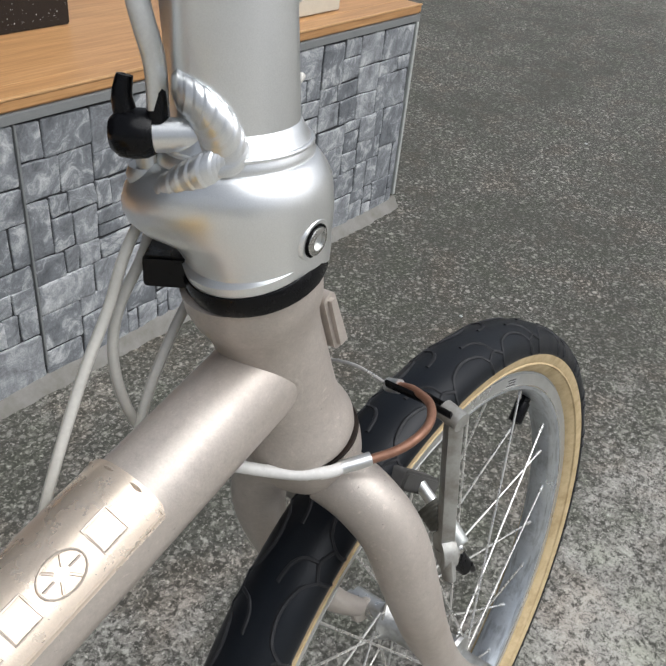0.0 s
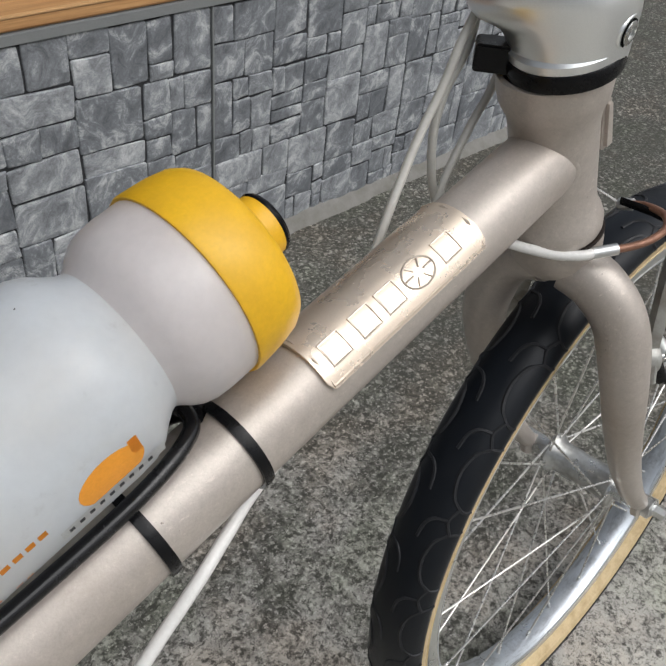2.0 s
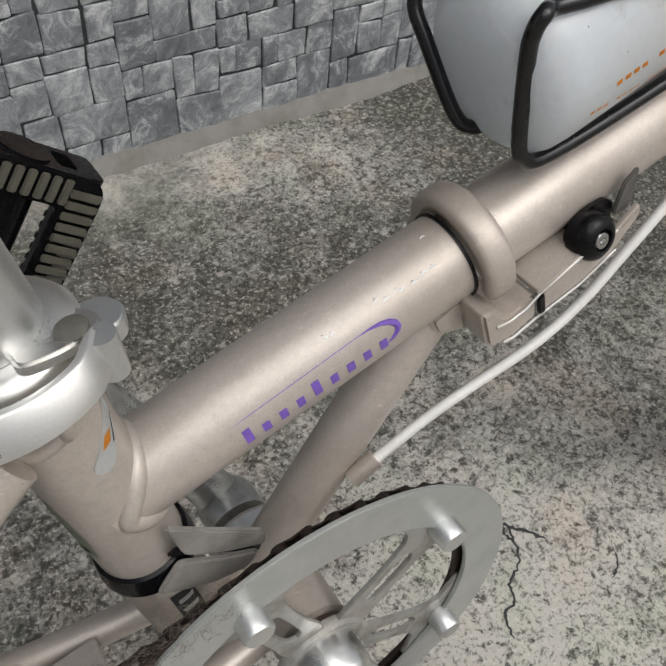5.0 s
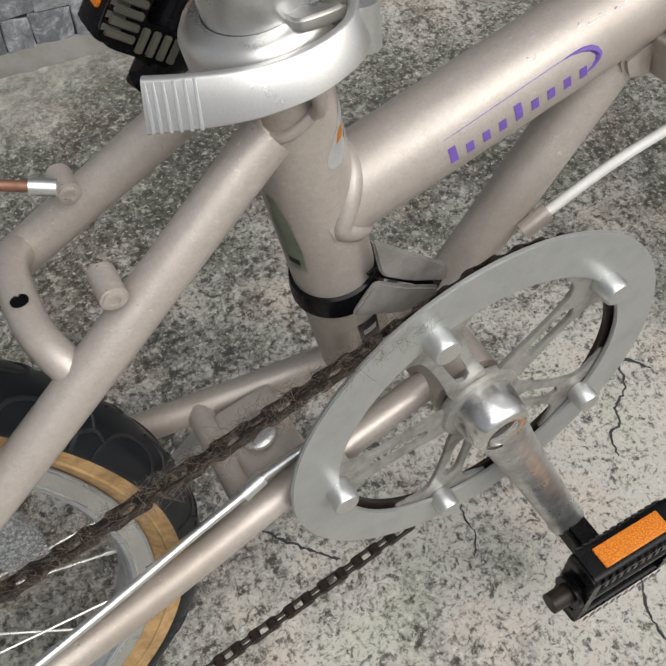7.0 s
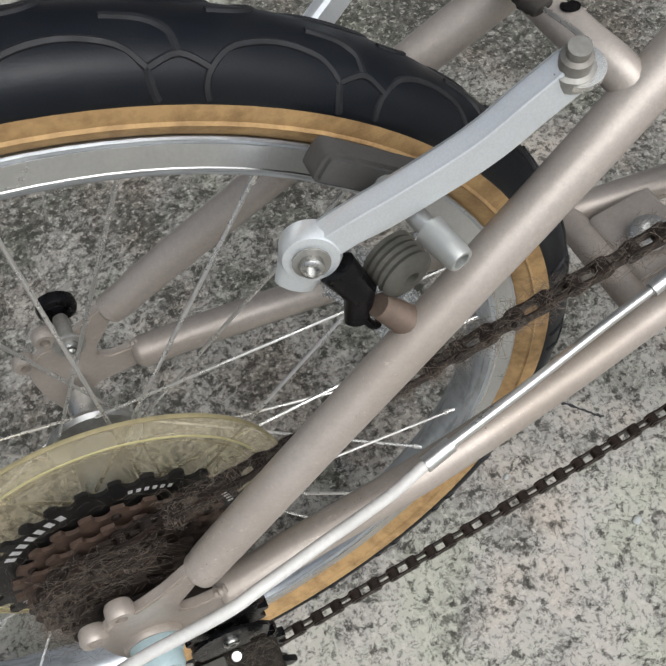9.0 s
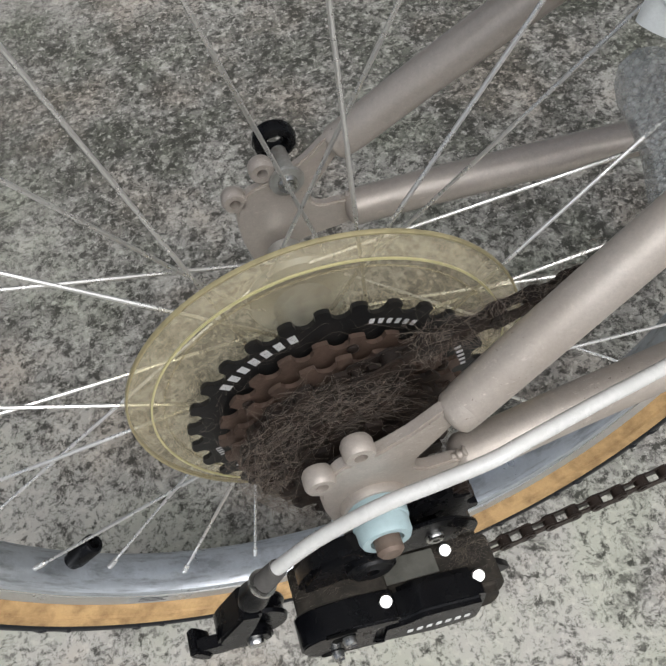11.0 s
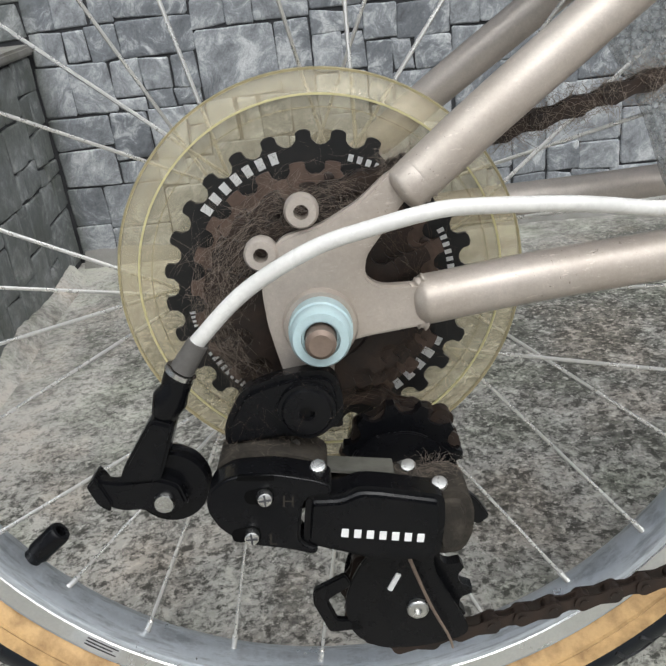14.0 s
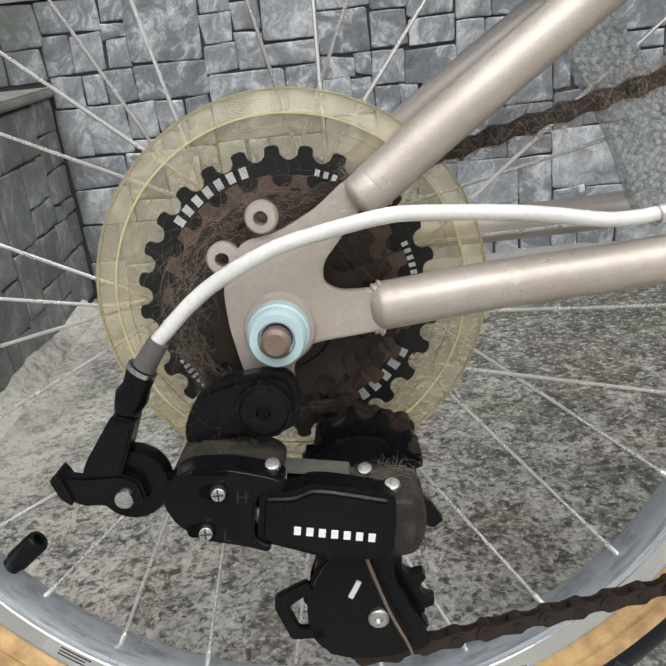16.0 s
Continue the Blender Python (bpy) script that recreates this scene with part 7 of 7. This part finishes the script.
body_out = round_out(mm((-42, -48), (-40.5, -41), (-33, -36.5), (-19, -37), (-6, -40.8), (-1.5, -43.2), (-2, -47), (-11, -47), (-14, -63), (-8, -66), (-9.5, -68.5), (-19, -65), (-30, -62.5), (-38.5, -56)), 0.0035, 3)
part("body_cover", slab(body_out, -0.1012, -0.0885, 0.0036, seg=5), BLACK, mech, "rounded black cover")
part("body_block", slab(round_out(mm((-40, -45), (-38.5, -38), (-31, -34), (-18, -36), (-6, -40.5), (-2.5, -44), (-6, -58), (-30, -58)), 0.005), -0.0925, -0.0680, 0.0042, seg=4), DUSTY, mech, "dust-covered body")
part("cover_slot", slab(round_out(mm((-31, -38.0), (-30, -36.8), (-19, -38.0), (-19, -39.4)), 0.0004), -0.0965, -0.0955, 0, Matrix.Translation((0, -0.0052, 0.0002))), RECESS, mech)
for x, z, ch in ((-0.0230, -0.0445, "H"), (-0.0290, -0.0580, "L")):
    part("screw_recess", slab(round_out(mm((x * 1000 - 6.2, z * 1000 - 2.2), (x * 1000 + 3.2, z * 1000 - 3.4), (x * 1000 + 3.2, z * 1000 + 3.4), (x * 1000 - 6.2, z * 1000 + 2.2)), 0.003, 4), -0.1014, -0.1000, 0.0001), RECESS, mech, "dark screw recess")
    part("adjust_screw", button((x, -0.1012, z), (0.15, -1, 0.1), 0.0026, 0.0036, 0.55), SCREW, mech, "zinc adjusting screw")
    for w_, h_ in ((0.0019, 0.0003), (0.0003, 0.0019)):
        part("screw_slot", block(x + 0.0005 - w_, x + 0.0005 + w_, -0.1050, -0.1044, z + 0.0003 - h_, z + 0.0003 + h_, 0), INK, mech)
    font = bpy.data.curves.new("letter", "FONT")
    font.body, font.size, font.extrude = ch, 0.0058, 0.0001
    tmp = new("letter_curve", font)
    bpy.context.view_layer.update()
    me = bpy.data.meshes.new_from_object(tmp)
    bpy.data.objects.remove(tmp)
    me.materials.append(DUSTY)
    lt = new("letter", me)
    lt.parent = mech
    lt.matrix_local = Matrix.Translation((x + 0.0050, -0.10115, z - 0.0045)) @ Matrix.Rotation(radians(90), 4, "X") @ Matrix.Rotation(radians(-8), 4, "Z")
link_out = round_out(mm((-10, -47), (1, -48), (6.5, -45.5), (13, -46.5), (34, -52), (33.5, -62), (31, -74.5), (22, -75), (10, -73.5), (0, -69.5), (-13, -64.5)), 0.003, 3)
part("outer_link", slab(link_out, -0.1018, -0.0870, 0.0040, seg=5), BLACK, mech, "glossy black outer link")
slope = Matrix.Rotation(radians(10.5), 4, "Y")
for k in range(7):
    c = Vector((0.0010 + k * 0.0040, -0.10190, -0.0606 - k * 0.00078))
    part("print_bar", slab(mm((-1.15, -1.5), (1.15, -1.5), (1.15, 1.5), (-1.15, 1.5)), -0.0001, 0.0001, 0, Matrix.Translation(c) @ slope), WHITE_PRINT, mech, "white printed mark")
part("rear_knuckle", slab(round_out(mm((31, -53), (41, -54), (44, -60), (43, -70), (39, -77), (29, -77), (28, -60)), 0.006, 6), -0.0985, -0.0720, 0.0055, seg=5), DUSTY, mech, "dusty black knuckle")
part("knuckle_fin", slab(round_out(mm((42, -58), (46, -62), (50, -69), (46, -72), (42, -69)), 0.0015), -0.0880, -0.0850, 0.0006), BLACK, mech)
part("link_top", slab(round_out(mm((-4, -50), (8, -51), (30, -54), (40, -54), (38, -60), (0, -57)), 0.003), -0.0900, -0.0740, 0.0015), DUSTY, mech, "dusty inner link")
part("link_bar", slab(round_out(mm((-9, -46.0), (-8.8, -44.8), (19, -49.5), (19.2, -50.7)), 0.0003), -0.0865, -0.0765, 0.0003), DUSTY_ALU, mech, "dull silver link bar")
for x, y, z in ((-0.0140, -0.0800, -0.0392), (-0.0054, -0.0938, -0.0405), (0.0243, -0.0780, -0.0525), (0.0332, -0.0920, -0.0522)):
    part("rivet", button((x, y, z), (0, -0.55, 1), 0.0028, 0.0014, 0.6), SCREW, mech, "dull zinc rivet head")
# cable arm with its barrel
part("cable_sleeve", tube((-0.0385, -0.0850, 0.0030), (-0.0450, -0.0850, -0.0055), 0.0035, 18, 0.0040), OLD_RUBBER, mech, "grey cable end cap")
part("barrel_ring", lathe([(0.002, -0.0008), (0.0052, -0.0008), (0.0052, 0.0008), (0.002, 0.0008)], 20, (-0.0457, -0.0850, -0.0063), (0.6, 0, 0.8)), SCREW, mech)
part("barrel_boot", sweep(bmesh.new(), [(-0.0460, -0.0850, -0.0068), (-0.0485, -0.0850, -0.0120), (-0.0505, -0.0850, -0.0150), (-0.0535, -0.0850, -0.0205)], lambda k: 0.0050 + 0.0013 * (0.42 < k < 0.75) - 0.0008 * k, 18), BLACK, mech, "black adjuster boot")
part("cable_arm", slab(round_out(mm((-57, -19.5), (-49.5, -22.5), (-55, -36), (-58, -42), (-71, -41), (-69, -36)), 0.002), -0.0905, -0.0780, 0.0015), BLACK, mech)
part("arm_lug", slab(round_out(mm((-82, -41), (-79, -39), (-72, -41), (-58, -41), (-52, -44), (-50, -52), (-58, -56), (-66, -52), (-72, -52), (-78, -49)), 0.002), -0.0900, -0.0850, 0.001), BLACK, mech)
part("cable_pulley", lathe([(0.003, -0.0850), (0.0125, -0.0850), (0.0130, -0.0835), (0.0118, -0.0820), (0.0118, -0.0795), (0.0130, -0.0780), (0.0125, -0.0765), (0.003, -0.0765)], 40, (-0.0560, 0, -0.0475)), BLACK, mech, "black cable pulley")
part("pulley_rivet", button((-0.0575, -0.0900, -0.0495), (0, -1, 0), 0.0036, 0.0022, 0.5), SCREW, mech, "dull zinc rivet head")
part("arm_end_clip", slab(round_out(mm((-82, -41), (-79, -38), (-77, -41), (-74.5, -48), (-76, -51), (-79.5, -48)), 0.001), -0.0910, -0.0810, 0.0008), BLACK, mech)
# pulley cage
for y0, y1, nm in ((-0.0690, -0.0672, "outer_cage"), (-0.0500, -0.0482, "inner_cage")):
    part(nm, slab(round_out(mm((4, -52), (14, -44), (30, -44), (44, -58), (41, -72), (33, -90), (31, -102), (38, -118), (45, -134), (26, -138), (8, -137), (-2, -129), (-4, -113), (3, -98), (13, -88), (4, -66)), 0.007, 5), y0, y1, 0.0004), BLACK, mech, "black pulley cage plate")
for x, z in ((0.0235, -0.0590), (0.0240, -0.1190)):
    jw = []
    for k in range(11):
        for off, r in ((-0.16, 0.0222), (0.06, 0.0224), (0.24, 0.0188), (0.40, 0.0180), (0.56, 0.0180), (0.70, 0.0188)):
            a = 2 * math.pi * (k + off) / 11
            jw.append((x + r * math.cos(a), z + r * math.sin(a)))
    part("jockey_wheel", slab(jw, -0.0612, -0.0560, 0, None, [circle(x, z, 0.004)]), BLACK, mech, "black toothed jockey wheel", 30)
    part("jockey_bolt", button((x, -0.0690, z), (0, -1, 0), 0.0042, 0.0022, 0.4, 0.0016), SCREW, mech, "zinc jockey bolt")
part("chain_keeper", slab(round_out(mm((-2, -101), (-15, -107), (-15.5, -113), (-10.5, -127), (3, -127), (3, -122), (-7, -121.5), (-10, -112), (0, -106)), 0.0015, 2), -0.0690, -0.0660, 0.0006), BLACK, mech, "bent black chain keeper")
part("cage_bar", block(-0.001, 0.001, -0.0025, 0.0025, -0.004, 0.004, 0.0002), WHITE_PRINT, mech).matrix_local = Matrix.Translation((0.0160, -0.0693, -0.1060)) @ Matrix.Rotation(radians(30), 4, "Y") @ Matrix.Scale(0.2, 4, (0, 1, 0))
part("dry_stalk", pipe([(0.0215, -0.0720, -0.0905), (0.0245, -0.0735, -0.1010), (0.0290, -0.0745, -0.1150), (0.0345, -0.0740, -0.1290), (0.0360, -0.0730, -0.1360)], (0.00075, 0.0005), 7), BROWN_AXLE, mech, "thin dry stalk caught in the cage")
dust_at = [Vector((x, -0.080, -0.0365)) for x in (-0.034, -0.028, -0.022)] + [Vector((x, -0.080, -0.0530)) for x in (0.026, 0.032, 0.036)]
fluff("derailleur_fluff", dust_at, 420, (0.0045, 0.0045, 0.0010), 0.0060, 9, mech, "grey dust and hair", r=0.000035)
fluff("derailleur_fluff", [Vector((x, -0.0845, -0.0200 - 0.012 * k)) for x in (-0.030, -0.020, -0.004) for k in (0, 1)] + [Vector((0.030, -0.075, -0.078)), Vector((0.044, -0.086, -0.070))], 80, (0.005, 0.0006, 0.005), 0.010, 10, mech, "stray hairs on black plastic", RUST_HAIR, 0.00002)


# ---- wall stones, piece by piece ----
def carve(x, z, w, h, g, out):
    """Cuts a panel into stones of uneven size."""
    big = max(w, h)
    if (w < 0.10 and h < 0.085 and (g.random() < 0.55 or big < 0.055)) or big < 0.042:
        out.append((x, z, w, h))
        return
    if w > h * g.uniform(0.8, 1.35):
        c = w * g.uniform(0.27, 0.73)
        carve(x, z, c, h, g, out)
        carve(x + c, z, w - c, h, g, out)
    else:
        c = h * g.uniform(0.27, 0.73)
        carve(x, z, w, c, g, out)
        carve(x, z + c, w, h - c, g, out)


def stone(x, z, w, h, g, depth=0.003):
    """One stone: an uneven quadrilateral with an eased, bulging face, in the plane x, z and facing -y."""
    j = 0.0008
    depth *= g.uniform(0.75, 1.3)
    half = [(x + j, z + j), (x + w - j, z + j), (x + w - j, z + h - j), (x + j, z + h - j)]
    half = [(a + g.gauss(0, 0.0014), b + g.gauss(0, 0.0014)) for a, b in half]
    rim = []
    for i in range(4):
        a, b = half[i], half[(i + 1) % 4]
        for t in (0.04, 0.36, 0.64, 0.96):
            k = g.uniform(-0.0006, 0.0006)
            n = (b[1] - a[1], a[0] - b[0])
            ln = max(math.hypot(*n), 1e-6)
            rim.append((a[0] + (b[0] - a[0]) * t + n[0] / ln * k, a[1] + (b[1] - a[1]) * t + n[1] / ln * k))
    cx, cz = sum(p[0] for p in rim) / 16, sum(p[1] for p in rim) / 16
    verts, n = [], 16
    for inset, y in ((0.0, 0.0), (0.0, -depth * 0.55), (0.0016, -depth * 0.95), (0.007, -depth - g.uniform(0.0, 0.0006))):
        for px, pz in rim:
            dx, dz = cx - px, cz - pz
            ln = max(math.hypot(dx, dz), 1e-6)
            s = min(inset, ln * 0.6)
            verts.append((px + dx / ln * s, y, pz + dz / ln * s))
    faces = [(a * n + i, a * n + (i + 1) % n, (a + 1) * n + (i + 1) % n, (a + 1) * n + i) for a in range(3) for i in range(n)]
    faces.append(tuple(range(3 * n, 4 * n)))
    return verts, faces


def clad(parent, panels, seed, limit, near, place):
    """Lays stones over panels (x, z, width, height); those near the walk are pieces of their own, the rest one mesh."""
    g, all_ = random.Random(seed), []
    for p in panels:
        cut = []
        carve(*p, g, cut)
        all_ += cut
    all_.sort(key=lambda s: abs(s[0] + s[2] / 2 - near))
    rest_v, rest_f = [], []
    for i, s in enumerate(all_):
        v, f = stone(*s, g)
        v = [place @ Vector(p) for p in v]
        if i < limit:
            me = bpy.data.meshes.new("stone")
            me.from_pydata(v, [], f)
            me.materials.append(STONE)
            ob = new("stone", me)
            ob.parent = parent
        else:
            rest_f += [tuple(k + len(rest_v) for k in q) for q in f]
            rest_v += v
    if rest_v:
        me = bpy.data.meshes.new("stonework")
        me.from_pydata(rest_v, [], rest_f)
        me.materials.append(STONE)
        ob = tagged(new("stonework", me), kind="stuff")
        ob.parent = parent


panels = []
edge_x = [X0, -0.005, 0.28, 0.575, 0.875, 1.1705, 1.4665, 1.755, X1 - 0.008]
for a, b in zip(edge_x, edge_x[1:]):
    off = 0.002 if abs(a - 1.1705) < 1e-6 else 0.0
    panels.append((a + off, 0.012, b - a - off, TOP - 0.013))
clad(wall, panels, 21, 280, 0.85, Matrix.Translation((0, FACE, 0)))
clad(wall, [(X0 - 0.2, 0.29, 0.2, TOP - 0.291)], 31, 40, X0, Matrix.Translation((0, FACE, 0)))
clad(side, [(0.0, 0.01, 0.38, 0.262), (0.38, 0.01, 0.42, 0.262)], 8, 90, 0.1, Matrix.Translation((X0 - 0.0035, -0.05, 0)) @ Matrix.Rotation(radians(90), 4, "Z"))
clad(wall, [(0.0, 0.012, 0.4, TOP - 0.013)], 9, 0, 0, Matrix.Translation((X1 - 0.004, FACE + 0.004, 0)) @ Matrix.Rotation(radians(90), 4, "Z"))
